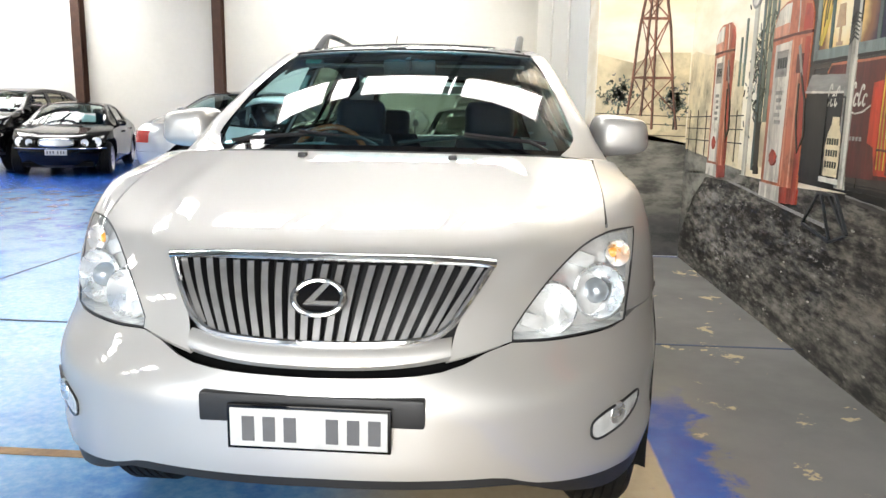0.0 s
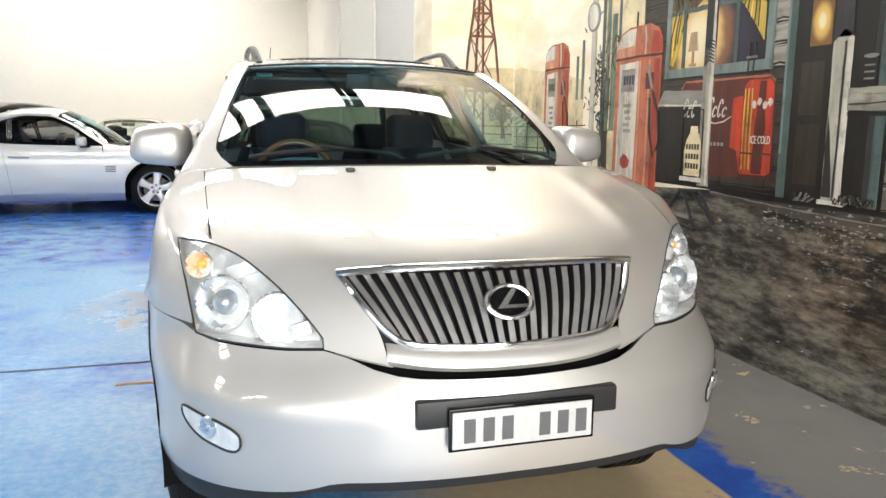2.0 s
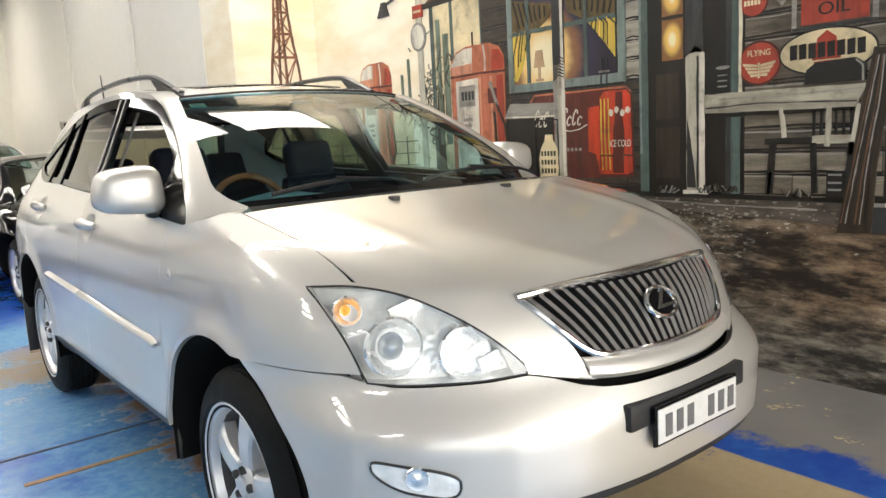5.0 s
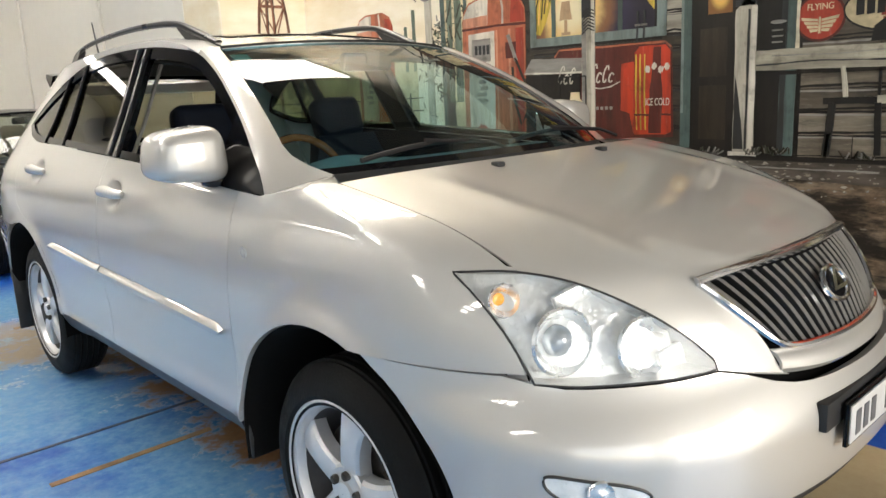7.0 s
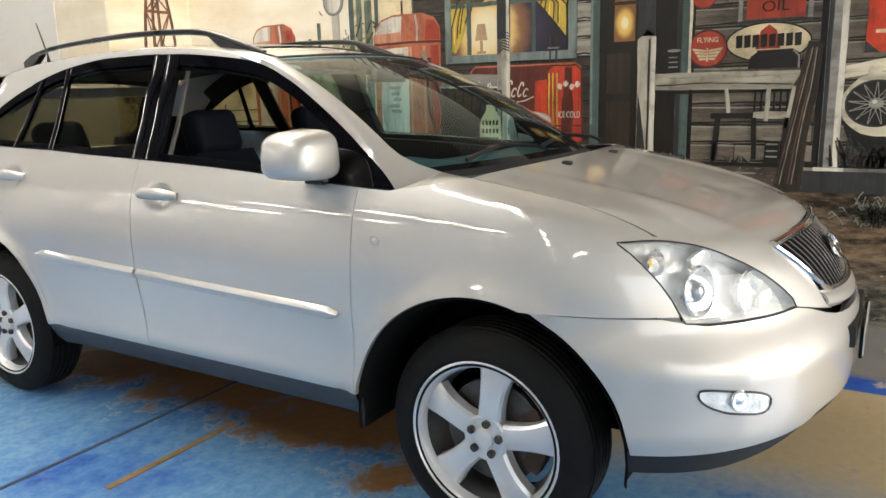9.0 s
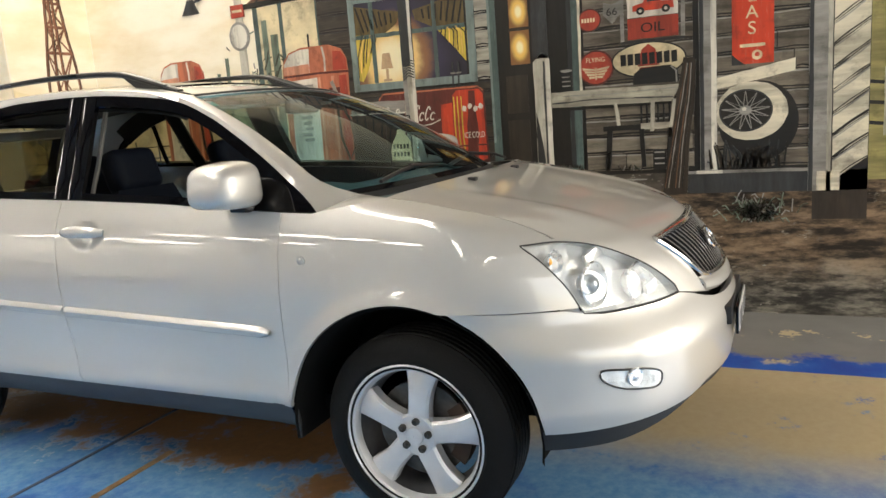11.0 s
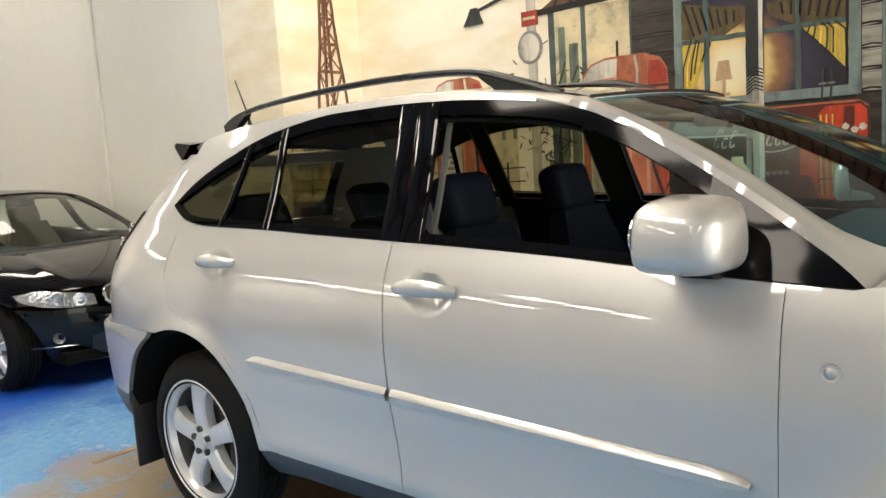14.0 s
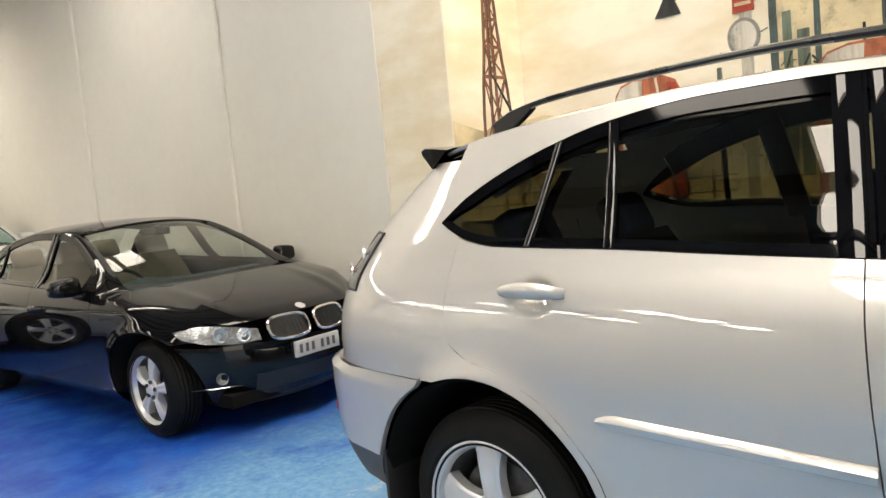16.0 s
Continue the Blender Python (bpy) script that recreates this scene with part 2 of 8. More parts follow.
def bm_tube(points, radius, sides=10, bm=None, cap=True, flat=1.0):
    """Round bar swept along points; radius may be a list."""
    bm = bm or bmesh.new()
    pts = [Vector(p) for p in points]
    rows = []
    for i, p in enumerate(pts):
        d = (pts[min(i + 1, len(pts) - 1)] - pts[max(i - 1, 0)]).normalized()
        up = Vector((0, 0, 1)) if abs(d.z) < 0.9 else Vector((1, 0, 0))
        a = d.cross(up).normalized()
        b = a.cross(d).normalized()
        r = radius[i] if isinstance(radius, (list, tuple)) else radius
        rows.append([p + a * math.cos(2 * math.pi * k / sides) * r + b * math.sin(2 * math.pi * k / sides) * r * flat for k in range(sides)])
    vs = grid(bm, rows, close=True)
    if cap:
        bm.faces.new(list(reversed(vs[0])))
        bm.faces.new(vs[-1])
    return bm


def bm_lathe(profile, sides=40, axis="x", bm=None, centre=(0, 0, 0)):
    """Turns a profile of (along, radius) round an axis."""
    bm = bm or bmesh.new()
    rows = []
    for a, r in profile:
        row = []
        for k in range(sides):
            t = 2 * math.pi * k / sides
            c, s = r * math.cos(t), r * math.sin(t)
            p = {"x": (a, c, s), "y": (c, a, s), "z": (c, s, a)}[axis]
            row.append(Vector(p) + Vector(centre))
        rows.append(row)
    grid(bm, rows, close=True)
    return bm


def bm_plate(outline, thick, axis=0, at=0.0, bm=None):
    """Flat piece from an outline of 2D points, extruded along an axis (0 x, 1 y, 2 z)."""
    bm = bm or bmesh.new()
    def place(p, a):
        q = [p[0], p[1]]
        q.insert(axis, a)
        return Vector(q)
    lo = [bm.verts.new(place(p, at)) for p in outline]
    hi = [bm.verts.new(place(p, at + thick)) for p in outline]
    n = len(outline)
    try:
        bm.faces.new(lo); bm.faces.new(list(reversed(hi)))
    except ValueError:
        pass
    for i in range(n):
        bm.faces.new((lo[i], hi[i], hi[(i + 1) % n], lo[(i + 1) % n]))
    bmesh.ops.recalc_face_normals(bm, faces=bm.faces)
    return bm


def ellipse(cx, cy, rx, ry, n=32, a0=0.0):
    return [(cx + rx * math.cos(a0 + 2 * math.pi * k / n), cy + ry * math.sin(a0 + 2 * math.pi * k / n)) for k in range(n)]

# ---- the hall ----
def nodes_of(m):
    return m.node_tree.nodes, m.node_tree.links


def node_math(m, op, a, b=None, c=None, clamp=False):
    n, l = nodes_of(m)
    k = n.new("ShaderNodeMath"); k.operation = op; k.use_clamp = clamp
    for i, v in enumerate((a, b, c)):
        if v is None:
            continue
        if isinstance(v, (int, float)):
            k.inputs[i].default_value = v
        else:
            l.new(v, k.inputs[i])
    return k.outputs[0]


def node_step(m, v, lo, hi):
    n, l = nodes_of(m)
    r = n.new("ShaderNodeMapRange"); r.interpolation_type = "SMOOTHSTEP"
    r.inputs["From Min"].default_value, r.inputs["From Max"].default_value = lo, hi
    l.new(v, r.inputs["Value"])
    return r.outputs[0]


def node_noise(m, vec, scale, detail=6, rough=0.6):
    n, l = nodes_of(m)
    k = n.new("ShaderNodeTexNoise")
    k.inputs["Scale"].default_value, k.inputs["Detail"].default_value, k.inputs["Roughness"].default_value = scale, detail, rough
    l.new(vec, k.inputs["Vector"])
    return k.outputs["Fac"]


def node_mix(m, fac, a, b):
    n, l = nodes_of(m)
    k = n.new("ShaderNodeMix"); k.data_type = "RGBA"
    if isinstance(fac, (int, float)):
        k.inputs["Factor"].default_value = fac
    else:
        l.new(fac, k.inputs["Factor"])
    for v, s in ((a, "A"), (b, "B")):
        if isinstance(v, tuple):
            k.inputs[s].default_value = (*v, 1)
        else:
            l.new(v, k.inputs[s])
    return k.outputs["Result"]


def floor_mat():
    """Blue floor paint, paler from fading and from painted-in door glare, worn through to tan concrete where cars
    stand, bare grey along the mural wall.
    """
    m = bpy.data.materials.new("painted_floor")
    m.use_nodes = True
    n, l = nodes_of(m)
    b = n["Principled BSDF"]
    tc = n.new("ShaderNodeTexCoord")
    sp = n.new("ShaderNodeSeparateXYZ"); l.new(tc.outputs["Object"], sp.inputs[0])
    big = node_noise(m, tc.outputs["Object"], 0.9, 8, 0.62)
    mid = node_noise(m, tc.outputs["Object"], 3.2, 8, 0.65)
    fine = node_noise(m, tc.outputs["Object"], 22, 6, 0.7)
    wob = node_math(m, "MULTIPLY_ADD", mid, 0.9, -0.45)
    x = node_math(m, "ADD", sp.outputs[0], node_math(m, "MULTIPLY", wob, 0.30))
    y = node_math(m, "ADD", sp.outputs[1], node_math(m, "MULTIPLY", wob, 0.9))
    deep, pale = (0.010, 0.065, 0.38), (0.095, 0.26, 0.50)
    grey = (0.165, 0.165, 0.158)
    blue = node_mix(m, node_step(m, mid, 0.35, 0.75), deep, (0.022, 0.13, 0.52))
    faded_glare = node_mix(m, node_step(m, fine, 0.3, 0.75), pale, (0.19, 0.365, 0.55))
    # paler ahead of and beside the wagon: fading plus painted door glare
    near = node_math(m, "MULTIPLY", node_step(m, node_math(m, "MULTIPLY", y, -1.0), -5.5, -4.7), node_step(m, node_math(m, "MULTIPLY", x, -1.0), -1.0, -0.6))
    near = node_math(m, "MULTIPLY", near, node_step(m, node_math(m, "ADD", big, node_math(m, "MULTIPLY", mid, 0.5)), 0.45, 0.80))
    near = node_math(m, "MAXIMUM", near, node_math(m, "MULTIPLY", node_step(m, node_math(m, "MULTIPLY", sp.outputs[1], -1.0), -10.0, -7.4), node_math(m, "MULTIPLY", node_step(m, node_math(m, "MULTIPLY", sp.outputs[0], -1.0), 1.2, 2.4), node_step(m, mid, 0.3, 0.6))))
    col = node_mix(m, near, blue, faded_glare)
    # rusty wear under the wagon and a tan band across behind its rear wheels
    neg = lambda v: node_math(m, "MULTIPLY", v, -1.0)
    rag = node_math(m, "MULTIPLY_ADD", fine, 0.30, node_math(m, "MULTIPLY_ADD", mid, 0.75, node_math(m, "MULTIPLY_ADD", big, 0.5, -0.775)))
    xr = node_math(m, "ADD", sp.outputs[0], node_math(m, "MULTIPLY", rag, 1.6))
    yr = node_math(m, "ADD", sp.outputs[1], node_math(m, "MULTIPLY", rag, 3.0))
    under = node_math(m, "MULTIPLY", node_step(m, xr, -0.72, -0.52), node_step(m, neg(xr), -0.72, -0.5))
    under = node_math(m, "MULTIPLY", under, node_math(m, "MULTIPLY", node_step(m, yr, 0.35, 0.75), node_step(m, neg(yr), -3.3, -2.9)))
    band = node_math(m, "MULTIPLY", node_step(m, xr, -1.75, -1.05), node_step(m, neg(xr), -0.72, -0.5))
    band = node_math(m, "MULTIPLY", band, node_math(m, "MULTIPLY", node_step(m, yr, 2.85, 3.25), node_step(m, neg(yr), -4.0, -3.55)))
    wear_ = node_step(m, node_math(m, "MULTIPLY_ADD", fine, 0.5, mid), 0.50, 0.72)
    patch = node_math(m, "MULTIPLY", node_math(m, "MAXIMUM", under, band), node_math(m, "MULTIPLY_ADD", wear_, 0.80, 0.20))
    rusty = node_mix(m, fine, (0.10, 0.048, 0.018), (0.27, 0.145, 0.06))
    sandy = node_mix(m, fine, (0.19, 0.145, 0.095), (0.33, 0.265, 0.18))
    col = node_mix(m, patch, col, node_mix(m, band, rusty, sandy))
    bay = node_math(m, "MULTIPLY", node_step(m, x, -0.35, 0.25), node_step(m, node_math(m, "MULTIPLY", node_math(m, "ADD", sp.outputs[0], node_math(m, "MULTIPLY", wob, 0.03)), -1.0), -1.075, -1.06))
    bay = node_math(m, "MULTIPLY", bay, node_step(m, node_math(m, "MULTIPLY", y, -1.0), -1.0, -0.2))
    bay = node_math(m, "MULTIPLY", bay, node_step(m, node_math(m, "MULTIPLY_ADD", fine, 0.4, mid), 0.46, 0.60))
    col = node_mix(m, bay, col, node_mix(m, fine, (0.42, 0.32, 0.19), (0.54, 0.44, 0.28)))
    # bare strip by the mural
    side = node_step(m, node_math(m, "ADD", sp.outputs[0], node_math(m, "MULTIPLY", wob, 0.75)), 1.24, 1.34)
    side = node_math(m, "MAXIMUM", side, node_math(m, "MULTIPLY", node_step(m, sp.outputs[0], 1.02, 1.06), node_step(m, y, 0.5, 1.1)))
    side = node_math(m, "MULTIPLY", side, node_step(m, node_math(m, "MULTIPLY", sp.outputs[1], -1.0), -4.75, -4.55))
    chip = node_math(m, "MULTIPLY", node_step(m, node_math(m, "MULTIPLY_ADD", fine, 0.25, mid), 0.74, 0.76), 1.0)
    gcol = node_mix(m, chip, node_mix(m, node_step(m, big, 0.3, 0.7), grey, (0.225, 0.22, 0.21)), (0.5, 0.42, 0.27))
    col = node_mix(m, side, col, gcol)
    l.new(col, b.inputs["Base Color"])
    l.new(node_math(m, "MULTIPLY_ADD", big, 0.14, node_math(m, "MULTIPLY_ADD", patch, 0.25, 0.17)), b.inputs["Roughness"])
    bp = n.new("ShaderNodeBump"); bp.inputs["Strength"].default_value = 0.04; bp.inputs["Distance"].default_value = 0.008
    l.new(node_math(m, "ADD", node_math(m, "MULTIPLY", fine, 0.0), node_math(m, "MULTIPLY", mid, 0.5)), bp.inputs["Height"])
    l.new(bp.outputs[0], b.inputs["Normal"])
    return m


M["floor"] = floor_mat()
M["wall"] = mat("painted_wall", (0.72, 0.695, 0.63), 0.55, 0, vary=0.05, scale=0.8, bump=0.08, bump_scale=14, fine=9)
# Unseen west wall: tone set darker to shape its reflection in the cars.
M["wall_west"] = mat("west_wall_tone", (0.44, 0.42, 0.375), 0.7, 0, vary=0.12, scale=0.8, bump=0.08, bump_scale=14)
M["ceiling"] = mat("roof_sheet", (0.30, 0.285, 0.255), 0.6, 0.1, vary=0.15, scale=1.5)
M["steel"] = mat("brown_steel", (0.07, 0.035, 0.022), 0.5, 0.2, vary=0.3, scale=7, bump=0.1)
M["beam"] = mat("dark_beam", (0.035, 0.032, 0.03), 0.6, 0.2, vary=0.2)
M["skylight"] = mat("skylight_sheet", (1.0, 0.97, 0.92), 0.6, 0, vary=0, emit=10.0)
M["door_grey"] = mat("door_paint", (0.13, 0.122, 0.10), 0.5, 0, vary=0.1, scale=2, bump=0.05)
M["door_brown"] = mat("door_brown", (0.115, 0.095, 0.07), 0.5, 0, vary=0.15, scale=2, bump=0.05)
M["joint"] = mat("joint_filler", (0.03, 0.05, 0.09), 0.8, 0, vary=0.3)
M["old_line"] = mat("worn_line", (0.25, 0.155, 0.07), 0.6, 0, vary=0.5, scale=9)


def structure(name, bm, m, label="", smooth=False):
    return tagged(part(name, bm, m, smooth=smooth), label, "", "", "structure")


X_E, Y_T, Y_N, Y_S, X_W, Z_C = 2.17, 4.66, 15.9, -6.5, -14.0, 5.0
X_N, Y_NIB = 1.31, 5.36            # corner of the end wall and end of its painted return
structure("floor", bm_box((X_W, Y_S, -0.12), (X_E + 0.25, Y_N + 0.2, 0.0)), M["floor"], "blue painted concrete floor, worn to tan and grey")
structure("wall_east", bm_box((X_E, Y_S, 0), (X_E + 0.22, Y_T + 0.15, Z_C)), M["wall"], "plastered wall under the mural")
structure("wall_return", bm_box((X_N, Y_T, 0), (X_E, Y_T + 0.15, Z_C)), M["wall"])
structure("wall_nib", bm_box((X_N, Y_T + 0.15, 0), (X_N + 0.15, Y_NIB, Z_C)), M["wall"])
structure("wall_side", bm_box((X_N - 0.012, Y_NIB, 0), (X_N + 0.15, Y_N, Z_C)), M["wall"], "cream painted wall behind the black saloon")
for y in (7.58, 10.75):
    structure("pilaster", bm_box((X_N - 0.045, y - 0.13, 0), (X_N - 0.0125, y + 0.13, Z_C), 0.014, 3), M["wall"], smooth=True)
structure("wall_north", bm_box((X_W, Y_N, 0), (X_N + 0.15, Y_N + 0.2, Z_C)), M["wall"], "white painted back wall")
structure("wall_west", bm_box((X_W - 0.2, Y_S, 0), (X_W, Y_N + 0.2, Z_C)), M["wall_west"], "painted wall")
# south wall with three big doorways
bm = bm_box((X_W, Y_S - 0.2, 3.9), (X_E + 0.22, Y_S, Z_C))
for a, b in ((X_W, -9.0), (-3.0, -1.9), (1.7, X_E + 0.22)):
    bm_box((a, Y_S - 0.2, 0), (b, Y_S, 3.9), bm=bm)
structure("wall_south", bm, M["wall"])
structure("ground", bm_box((-60, -60, -0.2), (60, Y_S - 0.2, -0.02)), mat("asphalt", (0.07, 0.07, 0.07), 0.9, 0, vary=0.2, bump=0.2))
# roof sheets leave slots for the skylights: x from, x to, y from, y to, panels
# Slots at x -5.3 and -3.0 match reflections; the rest, unseen, are added light.
SLOTS = ((-13.9, -7.9, -4.0, -3.4, 3), (-13.9, -7.9, -0.1, 0.6, 3), (-5.3, -3.3, 1.7, 3.1, 1), (-3.0, 2.1, 3.0, 4.25, 3), (-13.9, -7.9, 6.4, 7.1, 3), (-13.9, -7.9, 9.3, 10.0, 3), (-2.6, 0.9, 8.3, 9.1, 2), (-13.9, -8.9, 13.0, 15.0, 2), (-5.8, 0.2, 13.4, 14.5, 3))
edges = sorted({Y_S, Y_N + 0.2} | {v for q in SLOTS for v in q[2:4]})
bm = bmesh.new()
for a, b in zip(edges, edges[1:]):
    x = X_W
    for q in sorted(q for q in SLOTS if q[2] <= a and q[3] >= b):
        bm_box((x, a, Z_C), (q[0], b, Z_C + 0.08), bm=bm)
        x = q[1]
    bm_box((x, a, Z_C), (X_E + 0.22, b, Z_C + 0.08), bm=bm)
structure("ceiling", bm, M["ceiling"])
for x0, x1, a, b, n in SLOTS:
    w = (x1 - x0) / n
    for k in range(n):
        structure("skylight", bm_box((x0 - 0.02 + k * w, a - 0.05, Z_C + 0.081), (x0 + 0.019 + (k + 1) * w - (0.04 if k < n - 1 else 0), b + 0.05, Z_C + 0.11)), M["skylight"], "translucent roof sheet, out of view, glowing in place of daylight")
        if k:
            structure("skylight_bar", bm_box((x0 + k * w - 0.09, a, Z_C - 0.02), (x0 + k * w + 0.09, b, Z_C + 0.079)), M["beam"])
for k in range(9):
    x = X_W + 0.02 + k * 2.02
    structure("rafter", bm_box((x, Y_S, Z_C - 0.16), (x + 0.10, Y_N, Z_C)), M["beam"])
for y in (-5, -1.2, 1.2, 5.6, 7.6, 11.6, 13.5):
    structure("purlin", bm_box((X_W, y, Z_C - 0.26), (X_E, y + 0.07, Z_C - 0.162)), M["beam"])
# brown steel columns before the back wall
for x in (-6.35, -9.85):
    bm = bm_box((x - 0.11, Y_N - 0.34, 0), (x + 0.11, Y_N - 0.318, Z_C - 0.3))
    bm_box((x - 0.11, Y_N - 0.10, 0), (x + 0.11, Y_N - 0.078, Z_C - 0.3), bm=bm)
    bm_box((x - 0.012, Y_N - 0.317, 0), (x + 0.012, Y_N - 0.101, Z_C - 0.3), bm=bm)
    tagged(part("steel_column", bm, M["steel"], smooth=False), "brown painted steel column before the back wall", "column", "steel columns")
# grooved line and doorway in the back wall
structure("wall_groove", bm_box((-5.7, Y_N - 0.012, 2.62), (X_N - 0.02, Y_N - 0.002, 2.66)), M["wall"])
d = structure("door_1", bm_box((-0.50, Y_N - 0.06, 0.0), (0.70, Y_N - 0.02, 2.29), 0.008), M["door_grey"], "olive grey double door, closed")
for lo, hi in (((-0.61, Y_N - 0.09, 0), (-0.51, Y_N - 0.004, 2.40)), ((0.71, Y_N - 0.09, 0), (0.81, Y_N - 0.004, 2.40)), ((-0.509, Y_N - 0.09, 2.30), (0.709, Y_N - 0.004, 2.40))):
    part("door_frame", bm_box(lo, hi, 0.006), M["door_grey"], d)
part("door_panel", bm_box((-0.47, Y_N - 0.066, 0.12), (0.67, Y_N - 0.0602, 1.86), 0.002), M["door_brown"], d, "brown lower panel")
part("door_handle", bm_box((0.02, Y_N - 0.12, 1.0), (0.05, Y_N - 0.061, 1.14), 0.008), M["chrome"], d)
# saw-cut joints and old marking lines on the floor
for lo, hi in (((X_W, 1.772, 0.0005), (X_E, 1.793, 0.003)), ((X_W, 8.0, 0.0005), (X_N - 0.02, 8.014, 0.003)), ((-3.4, Y_S, 0.0005), (-3.386, Y_N, 0.003))):
    structure("floor_joint", bm_box(lo, hi), M["joint"])
for lo, hi in (((-1.9, 0.03, 0.0006), (-0.5, 0.085, 0.0035)), ((-1.25, 1.40, 0.0006), (-0.6, 1.435, 0.0035)), ((-0.80, 3.83, 0.0006), (-0.45, 3.87, 0.0035))):
    structure("floor_line", bm_box(lo, hi), M["old_line"])

# ---- cars ----
class Body:
    """The outer skin of a car as one smooth family: half width by height, rounded in plan to the nose and the tail."""

    def __init__(self, xt, front, rear, ye0, rear_len, nr=2.6, wheels=(), zc=0.37, ra=0.47, flare=0.012):
        self.x0, self.yc, self.yr = pchip(xt), pchip(front), pchip(rear)
        self.ye0, self.rl, self.nr = ye0, rear_len, nr
        self.wheels, self.zc, self.ra, self.flare = wheels, zc, ra, flare
        self.ztop = front[-1][0]
        self.y_post = 0.6
        self.full = 0.0

    def ne(self, z):
        """How square the nose is in plan: rounder at the bonnet, fuller at the bumper."""
        q = min(1.0, max(0.0, (0.785 - z) / 0.14))
        return 2.0 + self.full * q * q * (3 - 2 * q)

    def ye(self, z):
        a, b = self.ye0, self.yc(z) + 0.28
        return 0.5 * (a + b + math.sqrt((a - b) ** 2 + 0.004))

    def half(self, y, z):
        x = self.x0(z)
        if y < self.y_post and z < self.ztop:
            ye, yc = self.ye(z), self.yc(z)
            if y < ye:
                x *= max(0.0, 1 - min(1.0, (ye - y) / (ye - yc)) ** self.ne(z)) ** (1 / self.ne(z))
        yr = self.yr(z)
        yre = yr - self.rl
        if y > yre:
            x *= max(0.0, 1 - min(1.0, (y - yre) / self.rl) ** self.nr) ** (1 / self.nr)
        for w in self.wheels:
            r = math.hypot(y - w, z - self.zc)
            x += self.flare * math.exp(-((r - self.ra + 0.01) / 0.05) ** 2)
        return x

    def front_y(self, x, z):
        ye, yc = self.ye(z), self.yc(z)
        return ye - (ye - yc) * max(0.0, 1 - min(1.0, abs(x) / self.x0(z)) ** self.ne(z)) ** (1 / self.ne(z))

    def rear_y(self, x, z):
        yr = self.yr(z)
        return yr - self.rl + self.rl * max(0.0, 1 - min(1.0, abs(x) / self.x0(z)) ** self.nr) ** (1 / self.nr)

    def top_z(self, x, y):
        lo, hi = 0.55, self.ztop
        for _ in range(40):
            mid = 0.5 * (lo + hi)
            if self.front_y(x, mid) < y:
                lo = mid
            else:
                hi = mid
        return lo

    def side(self, y, z, s, off=0.0):
        return Vector((s * (self.half(y, z) + off), y, z))

    def nose(self, x, z, off=0.0):
        return Vector((x, self.front_y(x, z) - off, z))

    def tail(self, x, z, off=0.0):
        return Vector((x, self.rear_y(x, z) + off, z))


def columns(body, s, ys, low, high, n, off=0.0, bm=None):
    """Side panel of upright columns: at each y from low(y) to high(y)."""
    bm = bm or bmesh.new()
    rows = []
    for y in ys:
        a, b = low(y), high(y)
        rows.append([body.side(y, a + (b - a) * k / n, s, off) for k in range(n + 1)])
    grid(bm, rows)
    return bm


